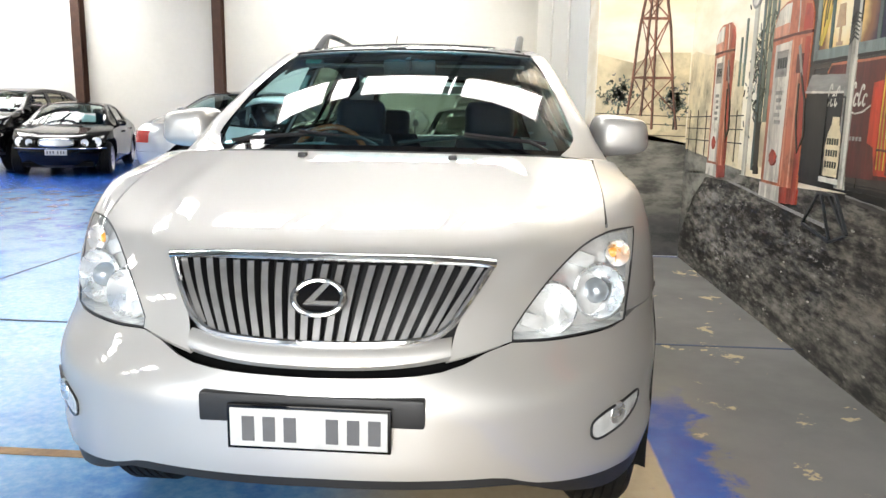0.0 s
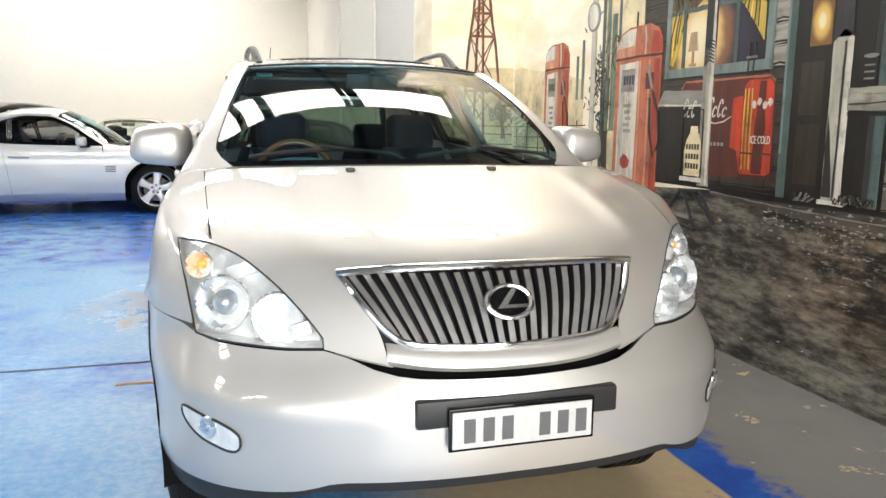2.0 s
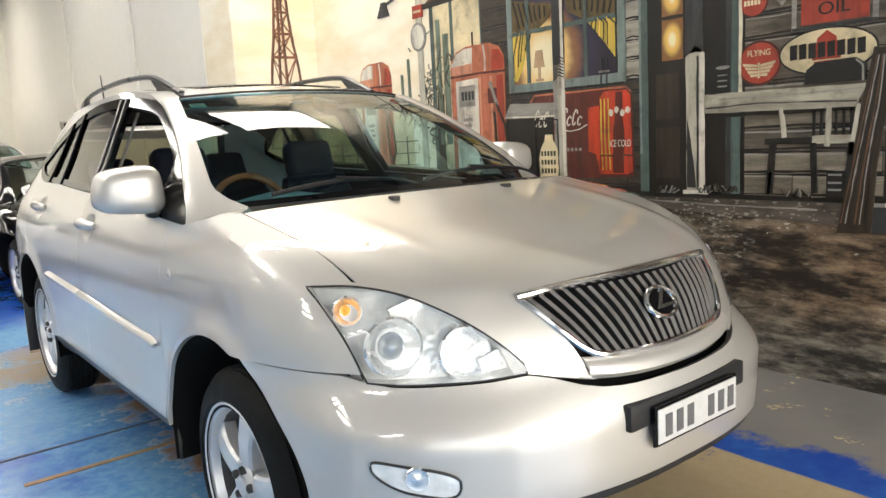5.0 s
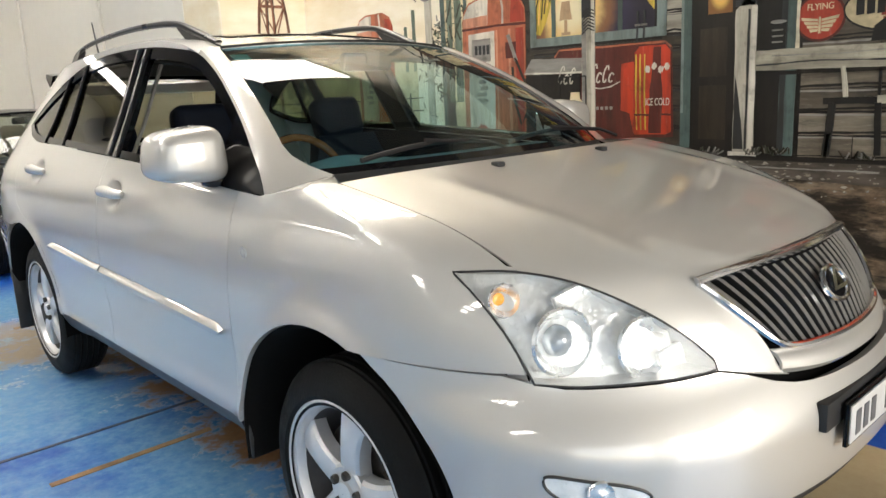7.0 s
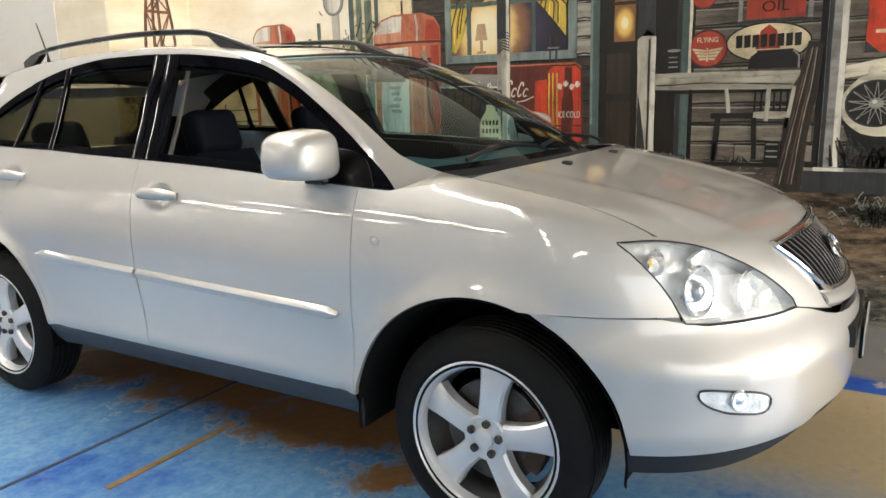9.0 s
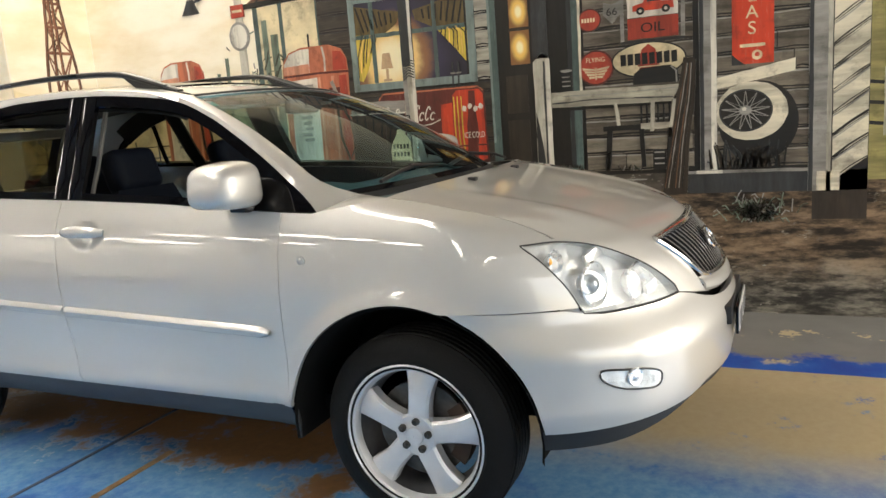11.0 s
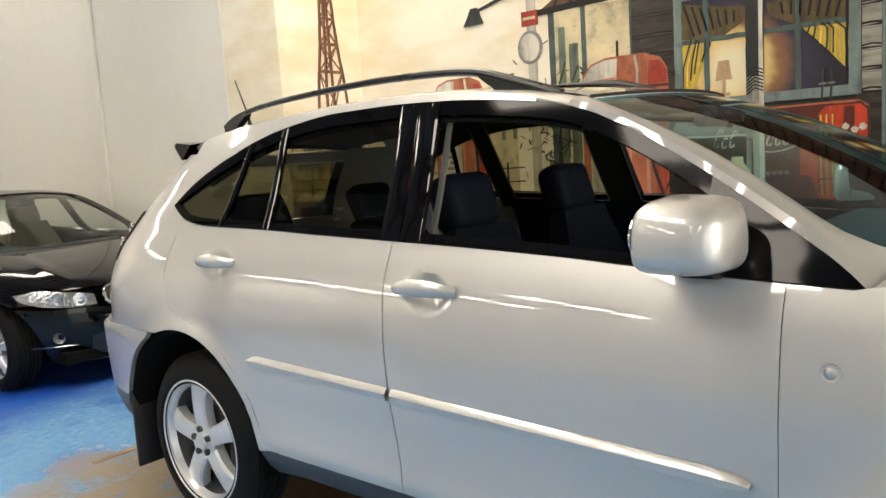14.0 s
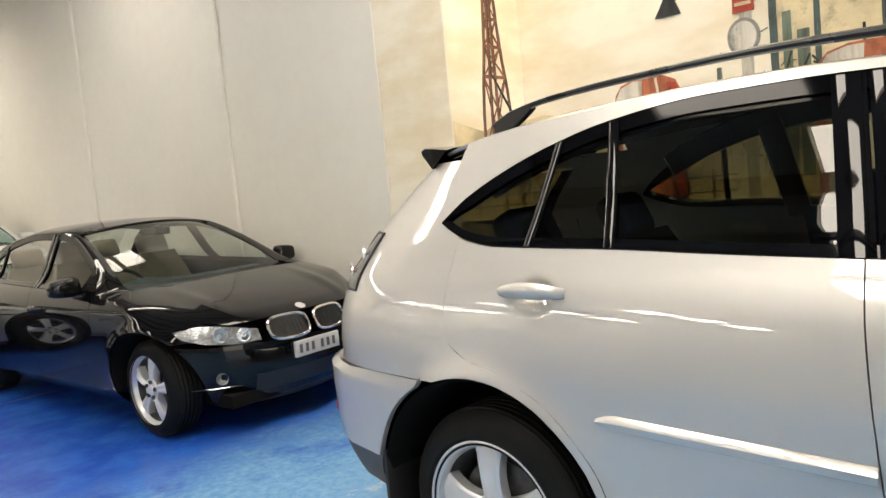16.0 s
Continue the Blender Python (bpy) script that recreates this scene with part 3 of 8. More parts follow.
def wheel(parent, x, y, s, r, rim_r, spokes, width, spoke_w=0.076, double=False, five_bolts=5, phase=0.0):
    """One road wheel: tyre with tread, rim barrel, spokes, hub cap, nuts, brake disc and caliper. Outer face at x * s."""
    at = pose(s * x, y, r, 0, 0, 0 if s > 0 else 180)
    tyre_p = [(-width, rim_r - 0.01), (-width, rim_r + 0.01), (-width + 0.004, r - 0.06), (-width + 0.012, r - 0.03), (-width + 0.035, r - 0.008)]
    for k in range(5):
        a = -width + 0.04 + k * (width - 0.08) / 5
        b = a + (width - 0.08) / 5
        tyre_p += [(a + 0.004, r), (b - 0.006, r), (b - 0.004, r - 0.007), (b, r - 0.007)]
    tyre_p += [(-0.035, r - 0.006), (-0.012, r - 0.03), (-0.002, r - 0.06), (0.004, r - 0.09), (0.004, rim_r + 0.02), (-0.004, rim_r + 0.004), (-0.006, rim_r - 0.01)]
    w = part("wheel", bm_lathe(tyre_p, 56), M["rubber"], parent)
    w.matrix_local = at
    rim = bm_lathe([(-0.040, rim_r - 0.026), (-0.024, rim_r - 0.020), (-0.014, rim_r - 0.016), (-0.008, rim_r - 0.004), (0.0, rim_r + 0.002), (-0.004, rim_r + 0.012), (-0.012, rim_r + 0.01)], 56)
    part("rim", rim, M["alloy"], w)
    part("rim_barrel", bm_lathe([(-width + 0.02, rim_r - 0.012), (-0.12, rim_r - 0.040), (-0.041, rim_r - 0.0265)], 56), M["barrel"], w)
    n = spokes
    bm = bmesh.new()
    for k in range(n):
        pairs = (-0.11, 0.11) if double else (0.0,)
        for da in pairs:
            t = 2 * math.pi * k / n + da + math.pi / 2 + phase
            d, e = Vector((0, math.cos(t), math.sin(t))), Vector((0, -math.sin(t), math.cos(t)))
            sw = spoke_w * (0.42 if double else 1)
            rows = []
            for i in range(9):
                q = i / 8
                rad = 0.045 + (rim_r - 0.065) * q
                hw = sw * (0.56 + 0.05 * q - 0.07 * math.sin(math.pi * q) + 0.22 * q ** 3)
                xo = -0.024 + 0.014 * math.sin(math.pi * q * 0.9) - 0.016 * q
                c = Vector((xo, 0, 0)) + d * rad
                rows.append([c + e * hw - Vector((0.05, 0, 0)), c + e * hw - Vector((0.014, 0, 0)), c + e * hw * 0.80 - Vector((0.003, 0, 0)), c + Vector((0.003, 0, 0)), c - e * hw * 0.80 - Vector((0.003, 0, 0)), c - e * hw - Vector((0.012, 0, 0)), c - e * hw - Vector((0.05, 0, 0))])
            grid(bm, rows)
    bmesh.ops.recalc_face_normals(bm, faces=bm.faces)
    part("spoke", bm, M["alloy"], w)
    part("hub", bm_lathe([(-0.05, 0.078), (-0.026, 0.078), (-0.02, 0.070), (-0.024, 0.05), (-0.018, 0.034), (-0.01, 0.031), (-0.007, 0.02), (-0.006, 0.001)], 28), M["alloy"], w)
    for k in range(five_bolts):
        t = 2 * math.pi * k / five_bolts + math.pi / 2 + phase
        part("wheel_nut", bm_lathe([(-0.03, 0.0135), (-0.010, 0.0135), (-0.008, 0.0115), (-0.016, 0.0105), (-0.016, 0.0085), (-0.006, 0.008), (-0.005, 0.0005)], 10, centre=(0, 0.052 * math.cos(t), 0.052 * math.sin(t))), M["disc"], w)
    part("brake_disc", bm_lathe([(-0.085, 0.05), (-0.085, rim_r * 0.68), (-0.105, rim_r * 0.68), (-0.105, 0.05)], 36), M["disc"], w)
    cal = bmesh.new()
    rows = []
    for k in range(7):
        t = math.radians(-35 + 12 * k)
        rows.append([Vector((xx, rr * math.cos(t), rr * math.sin(t))) for xx, rr in ((-0.12, rim_r * 0.52), (-0.065, rim_r * 0.52), (-0.065, rim_r * 0.76), (-0.12, rim_r * 0.76))])
    grid(cal, rows, close=True)
    part("brake_caliper", cal, M["rust"], w)
    return w


def arch_z(y, yw, zc, ra):
    q = ra * ra - (y - yw) ** 2
    return zc + math.sqrt(q) if q > 0 else -1.0


def make_car(P, car):
    """Builds body, glass, wheels and cabin of one car from its table P, standing at its own origin with the nose towards -y."""
    B = Body(P["xt"], P["front"], P["rear"], P.get("ye0", -0.15), P["rear_len"], P.get("nr", 2.6), (0.0, P["wb"]), P["arch_z"], P["arch_r"], P.get("flare", 0.012))
    B.y_post = P["belt"][0][0]
    B.full = P.get("full", 0.0)
    paint = P["paint"]
    zs, wb, ra, zc = P["sill"], P["wb"], P["arch_r"], P["arch_z"]
    belt, wtop = pchip(P["belt"]), pchip(P["wtop"])
    yd0, yd1 = pchip(P["door_front"]), pchip(P["door_mid"])
    ydr = pchip(P["door_rear"])
    two_door = P.get("two_door", False)
    y_fr = P["belt"][0][0]
    y_tip = P["belt"][-1][0]
    dl = math.sqrt(ra * ra - (zs - zc) ** 2)

    # bonnet
    hf = [Vector((x, z, 0)) for x, z in P["hood_front"]]
    bm = bmesh.new()
    rows = []
    nh = P.get("hood_n", 18)
    fr = polyline([(x, z, 0) for x, z in P["hood_front"]], nh)
    for sgn in (-1, 1):
        for i in (range(nh, 0, -1) if sgn < 0 else range(nh + 1)):
            u = i / nh
            xr = P["seam_x"] * u
            zr = B.top_z(xr, P["cowl_y"] + P.get("cowl_bow", 0.07) * u * u)
            row = []
            for k in range(29):
                t = k / 28
                x = (fr[i].x + (xr - fr[i].x) * t) * (1 - 0.0065 * u ** 6)
                z = fr[i].y + (zr - fr[i].y) * t
                p = B.nose(sgn * x, z)
                ridge = P.get("ridge", 0.0) * math.exp(-((x - 0.46 - 0.06 * t) / 0.05) ** 2) * math.sin(math.pi * t)
                p.z += ridge
                row.append(p)
            rows.append(row)
    grid(bm, rows)
    part("bonnet", shell(bm, 0.005), paint, car)

    # bumper
    bs = pchip(P["bump_seam"])
    bb = pchip(P["bump_bot"])
    def bumper_rows(top, bot, n, cols, off=0.0, end=1.0):
        rows = []
        for i in range(-cols, cols + 1):
            u = i / cols
            row = []
            for k in range(n + 1):
                z = 0.6
                for _ in range(4):
                    yend = -math.sqrt(max(0.01, ra * ra - (min(z, zc + ra * 0.93) - zc) ** 2)) if z > zs - 0.06 else -dl
                    ye, yc = B.ye(z), B.yc(z)
                    ph = math.acos(max(-1, min(1, (ye - yend) / (ye - yc)))) * u * end
                    qe = min(1.0, max(0.0, (ye - yend) / (ye - yc)))
                    xe = B.x0(z) * (1 - qe ** B.ne(z)) ** (1 / B.ne(z)) / math.sqrt(max(1e-6, 1 - qe * qe)) if yend < ye else B.x0(z)
                    x = xe * math.sin(ph)
                    a, b = bot(abs(x)), top(abs(x))
                    z = a + (b - a) * k / n
                row.append(Vector((x, B.front_y(x, z) - off, z)))
            rows.append(row)
        return rows
    bm = bmesh.new()
    grid(bm, bumper_rows(bs, bb, 16, 26))
    part("front_bumper", shell(bm, 0.02, core=(0, 0.5)), paint, car)
    valance = pchip(P["valance_line"]) if "valance_line" in P else (lambda x: P["valance"])
    bm = bmesh.new()
    grid(bm, bumper_rows(lambda x: bb(x) + 0.01, valance, 5, 20, off=-0.012))
    part("front_valance", shell(bm, 0.01, core=(0, 0.5)), M["plastic"], car, "dark grey plastic")

    def screen_edge(t):
        """Edge of the windscreen from its rounded lower corner up to the roof."""
        e = Vector(P["ws_base"]).lerp(Vector(P["ws_top"]), t)
        k = max(0.0, 1 - t / 0.16) ** 2
        return e - Vector((*P.get("ws_round", (0.0, 0.0)), 0.0)) * k

    for s in (-1, 1):
        # front wing
        lamp_y, seam_y = P["wing_y"], P["seam_y0"]
        zl = P["wing_z0"]
        def seam_z(y):
            t = (y - seam_y) / (P["cowl_y"] + 0.07 - seam_y)
            if t <= 1:
                xs = P["seam_x0"] + (P["seam_x"] - P["seam_x0"]) * max(0.0, t)
                return B.top_z(xs, y)
            z1 = B.top_z(P["seam_x"], P["cowl_y"] + 0.07)
            q = min(1.0, (y - P["cowl_y"] - 0.07) / max(0.02, y_fr - P["cowl_y"] - 0.07))
            return z1 + (belt(y_fr) - z1) * q if y <= y_fr else belt(y) - 0.004
        def low(y):
            a = arch_z(y, 0, zc, ra)
            return max(zl if y < -0.1 else zs, a if y < dl else zs)
        ylist = sorted({round(v, 4) for v in lin(lamp_y, -0.26, 8) + [ra * math.sin(t) for t in lin(math.asin(-0.26 / ra), math.asin(min(0.999, dl / ra)), 30)] + [dl + 0.0006] + lin(dl + 0.004, yd0(0.8) - 0.004, 3)})
        bm = columns(B, s, ylist, low, seam_z, 22)
        if P.get("lamp_edge"):
            edge = pchip(P["lamp_edge"])   # z of the lamp's rear edge by y
            columns(B, s, lin(P["lamp_edge"][0][0], lamp_y, 6), lambda y: zl, edge, 10, bm=bm)
        if P.get("lamp_top"):
            topl = pchip(P["lamp_top"])
            columns(B, s, lin(P["lamp_top"][0][0], lamp_y, 6), topl, lambda y: max(topl(y) + 0.003, seam_z(y)), 4, bm=bm)
        part("front_wing", shell(bm, 0.015), paint, car)
        # Dark tube stands in for the shade inside the bonnet seam.
        gap = [B.side(y, seam_z(y), s) + Vector((-s * 0.003, 0, -0.011)) for y in lin(seam_y + 0.10, P["cowl_y"] + 0.07, 20)]
        part("bonnet_gap_shade", bm_tube(gap, 0.007, 6), M["liner"], car)
        # doors
        ztop = lambda y: belt(y) - 0.004
        cups = P.get("cups", False)
        nv, nu = (60, 90) if cups else (29, 24)
        def dent(y, z):
            """Hollow pressed into the door behind a handle."""
            d_ = 0.0
            if cups:
                for hy, hz in P["handle"]:
                    q = ((y - hy) / 0.088) ** 2 + ((z - hz + 0.004) / 0.056) ** 2
                    if q < 1:
                        d_ -= 0.030 * (1 - q) ** 1.2
            return d_
        def door(name, fore, aft, lab=""):
            bm = bmesh.new()
            rows = []
            for k in range(nv + 1):
                t = k / nv
                row = []
                for i in range(nu + 1):
                    u = i / nu
                    z = zs + (1.1 - zs) * t
                    for _ in range(4):
                        a, b = fore(z), aft(z)
                        y = a + (b - a) * u
                        z = zs + (ztop(y) - zs) * t
                    row.append(B.side(y, z, s, dent(y, z)))
                rows.append(row)
            grid(bm, rows)
            return part(name, shell(bm, 0.02), paint, car, lab)
        front_aft = (lambda z: ydr(z) - 0.003) if two_door else (lambda z: yd1(z) - 0.0018)
        fd = door("front_door", lambda z: yd0(z) + 0.0025, front_aft)
        doors = [(fd, (lambda z: yd0(z)), front_aft, P["handle"][0])]
        if not two_door:
            rd = door("rear_door", lambda z: yd1(z) + 0.0018, lambda z: ydr(z) - 0.001)
            doors.append((rd, yd1, (lambda z: ydr(z) - 0.003), P["handle"][1]))
        for d, a, b, (hy, hz) in doors:
            # handle: cup, strap and lock end
            bar = []
            for t in lin(-1, 1, 14):
                yy = hy + 0.115 * t
                bar.append(B.side(yy, hz + 0.004 + 0.008 * (1 - t * t), s, 0.006 + 0.026 * (1 - t ** 4)))
            part("door_handle", bm_tube(bar, [0.012 + 0.009 * (1 - t * t) for t in lin(-1, 1, 14)], 12, flat=1.2), P.get("handle_mat", paint), d)
            if P.get("mould"):
                z0, z1 = P["mould"]
                ya, yb = a(z0) + P["mould_in"], b(z0 + 0.02) - 0.012
                if d is not fd:
                    ya, yb = a(z0) + 0.006, P["mould_end"]
                rows = []
                for y in lin(ya, yb, 24):
                    zm = z0 + (z1 - z0) * (y - P["mould_y0"]) / (P["mould_end"] - P["mould_y0"])
                    e = min(1.0, (y - ya) / 0.05 if d is fd else (yb - y) / 0.05) if True else 1
                    h = 0.022 * max(0.08, min(1, e + 0.1)) ** 0.5
                    rows.append([B.side(y, zm - h, s, 0.001), B.side(y, zm - h * 0.7, s, 0.014), B.side(y, zm + h * 0.2, s, 0.018), B.side(y, zm + h * 0.8, s, 0.010), B.side(y, zm + h, s, 0.001)])
                bm = bmesh.new()
                grid(bm, rows)
                part("door_moulding", shell(bm, 0), paint, d)
        # rear quarter
        yw = wb
        door_low = [(z, ydr(z)) for z in lin(zs, P["belt"][-1][1] - 0.1, 60)]
        ytop = max(y for z, y in door_low)
        seam_r = P["rear_seam"]
        inv = pchip([(y, z) for z, y in [(z, y) for z, y in P["door_rear"] if True] if True][: P["door_rear_n"]])
        y0 = P["door_rear"][0][1]
        bm = columns(B, s, lin(y0 + 0.003, ytop, 20), lambda y: max(zs, arch_z(y, yw, zc, ra)), lambda y: max(inv(y), arch_z(y, yw, zc, ra) + 0.004), 8)
        yq1 = y_tip
        def qlow(y):
            a = arch_z(y, yw, zc, ra)
            return max(seam_r, a) if y > yw else max(zs, a)
        columns(B, s, lin(ytop, yq1, 10), qlow, belt, 24, bm=bm)
        ze = pchip(P["roof_edge"])
        # pillar above the side glass
        yu = P["c_top_y"]
        columns(B, s, lin(yu, yq1, 40), wtop, lambda y: max(wtop(y) + 0.002, ze(y)), 8, bm=bm)
        if P.get("c_tail_y"):
            columns(B, s, lin(y_tip, P["c_tail_y"], 8), lambda y: P["tail_top"] - 0.006, lambda y: max(ze(y), P["tail_top"]), 6, bm=bm)
        # tail corner
        cq = 0.80
        qf = (1 - cq ** B.nr) ** (1 / B.nr)
        zt = P["tail_top"]
        rows = []
        for k in range(37):
            z = seam_r + (zt - seam_r) * k / 36
            b = B.yr(z) - B.rl + B.rl * qf
            lift = lambda y: max(z, arch_z(y, yw, zc, ra) + 0.002 * k)
            rows.append([B.side(yq1 + (b - yq1) * i / 16, min(lift(yq1 + (b - yq1) * i / 16), max(seam_r, ze(yq1 + (b - yq1) * i / 16)) if z > P["belt"][-1][1] else lift(yq1 + (b - yq1) * i / 16)), s) for i in range(17)])
        grid(bm, rows)
        if yq1 < yw - 0.05:
            columns(B, s, lin(yq1, yw, 16), lambda y: max(zs, arch_z(y, yw, zc, ra)), lambda y: max(seam_r + 0.002, arch_z(y, yw, zc, ra) + 0.001), 6, bm=bm)
        part("rear_quarter", shell(bm, 0.0), paint, car)
        # sill
        bm = bmesh.new()
        rows = []
        for y in lin(dl + 0.005, wb - dl - 0.005, 14):
            rows.append([B.side(y, zs + 0.004, s, -0.004), B.side(y, zs - 0.02, s, -0.006), B.side(y, zs - 0.07, s, -0.022), B.side(y, zs - 0.11, s, -0.05), B.side(y, zs - 0.12, s, -0.2)])
        grid(bm, rows)
        part("sill", shell(bm, 0), P.get("sill_mat", M["sill"]), car)
        # window frames
        fm = P.get("frame_mat", M["gloss_black"])
        ft = P.get("frame", 0.045)
        gb = 0.026
        yA, yB0, yB1, yC = P["pillars"]          # end of mirror corner, middle pillar from and to, rear bar
        ys = lin(y_fr, y_tip, 70)
        bm = columns(B, s, ys, lambda y: max(belt(y), wtop(y) - ft * min(1, 0.25 + (wtop(y) - belt(y)) / 0.2)), wtop, 3, off=-0.003)
        part("window_frame", shell(bm, 0.02), M["frame_black"], car)
        bm = columns(B, s, ys, lambda y: belt(y) - 0.001, lambda y: min(belt(y) + gb, wtop(y)), 3, off=-0.002)
        part("waist_seal", shell(bm, 0.02), fm, car)
        def glass(name, ya, yb, m, slant0=0.0, slant1=0.0, off=-0.012):
            bm = bmesh.new()
            rows = []
            for k in range(13):
                t = k / 12
                row = []
                for i in range(17):
                    y = ya + (yb - ya) * i / 16 + (slant0 * (1 - i / 16) + slant1 * i / 16) * t
                    a, b = belt(y), wtop(y) - 0.01
                    row.append(B.side(y, a + (b - a) * t, s, off))
                rows.append(row)
            grid(bm, rows)
            g = part(name, shell(bm, 0), m, car)
            g.visible_shadow = m is M["glass_tint"]
            return g
        def bar(ya, yb, sa, sb, m=M["pillar_gloss"], off=0.0):
            bm = bmesh.new()
            rows = []
            for k in range(11):
                t = k / 10
                row = []
                for i in range(9):
                    u = i / 8
                    y = ya + (yb - ya) * u + (sa + (sb - sa) * u) * t
                    row.append(B.side(y, belt(y) + (wtop(y) - 0.006 - belt(y)) * t, s, off + 0.006 * (1 - (2 * u - 1) ** 2)))
                rows.append(row)
            grid(bm, rows)
            return part("pillar_trim", shell(bm, 0.025), m, car)
        tip = columns(B, s, lin(y_fr, yA, 12), belt, wtop, 6, off=0.001)
        part("mirror_corner", shell(tip, 0.015), M["frame_black"], car)
        if s not in P.get("open_window", ()):
            glass("front_side_glass", yA, yB0, P["glass_f"], 0.0, P["b_slant"])
        bar(yB0, 0.5 * (yB0 + yB1) - 0.003, P["b_slant"], P["b_slant"])
        bar(0.5 * (yB0 + yB1) + 0.003, yB1, P["b_slant"], P["b_slant"])
        glass("rear_side_glass", yB1, y_tip - 0.02, P["glass_r"], P["b_slant"], -0.02)
        if yC:
            bar(yC, yC + 0.035, 0.055, 0.055)
            if P.get("bar2"):
                bar(P["bar2"], P["bar2"] + 0.03, -0.03 - 0.02, -0.03 - 0.02)
        # screen pillar
        n = 18
        rows = []
        ys2 = lin(y_fr - 0.02, P["ws_top_side"], n)
        for i in range(n + 1):
            t = i / n
            e = screen_edge(t)
            e.z += P.get("ws_bow", 0.03) * math.sin(math.pi * t)
            e.x = s * e.x
            yy = ys2[i]
            o = B.side(yy, wtop(max(yy, y_fr)) if yy >= y_fr else belt(y_fr) - 0.01, s)
            bu = min(1.0, i / 4)
            o2 = o.lerp(e, 0.5) + Vector((s * 0.018, -0.008, 0.012)) * bu
            rows.append([o, o.lerp(o2, 0.5) + Vector((s * 0.006, 0, 0.004)) * bu, o2, o2.lerp(e, 0.6) + Vector((s * 0.003, 0, 0.003)) * bu, e])
        bm = bmesh.new()
        grid(bm, rows)
        part("screen_pillar", shell(bm, 0.0), paint, car)
        # scuttle corner between wing, bonnet and screen
        hc = B.nose(s * P["seam_x"], B.top_z(P["seam_x"], P["cowl_y"] + P.get("cowl_bow", 0.07)))
        e0 = screen_edge(0.0)
        e0.x *= s
        bm = bmesh.new()
        rows = []
        for t in lin(0, 1, 8):
            yy = P["cowl_y"] + 0.07 + (y_fr - 0.02 - P["cowl_y"] - 0.07) * t
            a = B.side(yy, seam_z(yy), s)
            b = hc.lerp(e0, t)
            rows.append([a.lerp(b, k / 4) + Vector((0, 0, 0.008 * math.sin(math.pi * k / 4) * math.sin(math.pi * t))) for k in range(5)])
        grid(bm, rows)
        part("scuttle_corner", shell(bm, 0.0), paint, car)
        # wheel housing
        for w in (0.0, wb):
            bm = bmesh.new()
            rows = []
            for t in lin(-0.12, math.pi + 0.12, 24):
                y, z = w + (ra - 0.004) * math.cos(t), zc + (ra - 0.004) * math.sin(t)
                xo = B.half(max(y, -0.6), max(z, zs)) - 0.012
                rows.append([Vector((s * xo, y, z)), Vector((s * (xo - 0.02), w + (y - w) * 0.97, zc + (z - zc) * 0.97)), Vector((s * 0.5, w + (y - w) * 0.97, zc + (z - zc) * 0.97)), Vector((s * 0.48, w, zc))])
            grid(bm, rows)
            part("wheel_housing", bm, M["liner"], car)
        for w in (0.0, wb):
            wheel(car, P["wheel_x"], w, s, P["r"], P["rim"], P["spokes"], 0.225, spoke_w=P.get("spoke_w", 0.076), double=P.get("double", False), phase=radians(-8 if w == 0.0 else 5))

    # screen
    cb, ct = Vector((0, *P["ws_base_c"])), Vector((0, *P["ws_top_c"]))
    def screen_pt(u, t):
        e = screen_edge(t)
        e.z += P.get("ws_bow", 0.03) * math.sin(math.pi * t)
        c = cb.lerp(ct, t)
        c.z += (P.get("ws_bow", 0.03) + 0.012) * math.sin(math.pi * t)
        q = abs(u) ** 2.2
        p = c.lerp(e, q)
        p.x = u * e.x
        return p
    band = P.get("band", 0.0)
    def screen(name, t0, t1, m):
        bm = bmesh.new()
        grid(bm, [[screen_pt(u, t) - Vector((0, -0.004, 0.003)) for u in lin(-0.995, 0.995, 24)] for t in lin(t0, t1, 16)])
        g = part(name, shell(bm, 0), m, car)
        g.visible_shadow = False
        return g
    frit = P.get("frit", 0.0)
    wsg = screen("windscreen", frit, 1.0 - 2.3 * band, P["glass_w"])
    if frit:
        screen("screen_border", 0.0, frit, M["gloss_black"]).parent = wsg
    if band:
        g = screen("shade_band", 1.0 - band, 1.0, M["glass_band"])
        g.parent = wsg
        g["label"] = "blue shade band"
        g = screen("shade_fade", 1.0 - 2.3 * band, 1.0 - band, M["glass_fade"])
        g.parent = wsg
    bm = bmesh.new()
    edge = [[screen_pt(u, t) for u in lin(-1, 1, 24)] for t in (0.0, 0.03)]
    edge = [[p + Vector((0, -0.028, -0.02)) for p in edge[0]]] + [edge[0]]
    grid(bm, edge)
    part("cowl", shell(bm, 0.0), M["plastic"], car)
    bm = bm_tube([screen_pt(u, 1.0) + Vector((0, 0.004, 0.002)) for u in lin(-0.99, 0.99, 24)], 0.006, 6)
    part("screen_seal", bm, M["plastic"], wsg)

    # roof
    rc = pchip(P["roof_c"])
    ze = pchip(P["roof_edge"])
    y0r, y1r = P["ws_top_c"][0], P["roof_end"]
    bm = bmesh.new()
    rows = []
    def roof_pt(a, v, s):
        ya = P["ws_top_side"] + (y1r - P["roof_end_in"] - P["ws_top_side"]) * v
        yc_ = y0r + (y1r - y0r) * v
        E = B.side(ya, ze(ya), s)
        top = rc(yc_)
        if v < 0.12:
            q = v / 0.12
            w = Vector(P["ws_top"])
        C = Vector((E.x * 0.90, 0.75 * ya + 0.25 * yc_, top - 0.2 * (top - E.z)))
        Z = Vector((0, yc_, top))
        return E * (1 - a) ** 2 + C * 2 * a * (1 - a) + Z * a * a
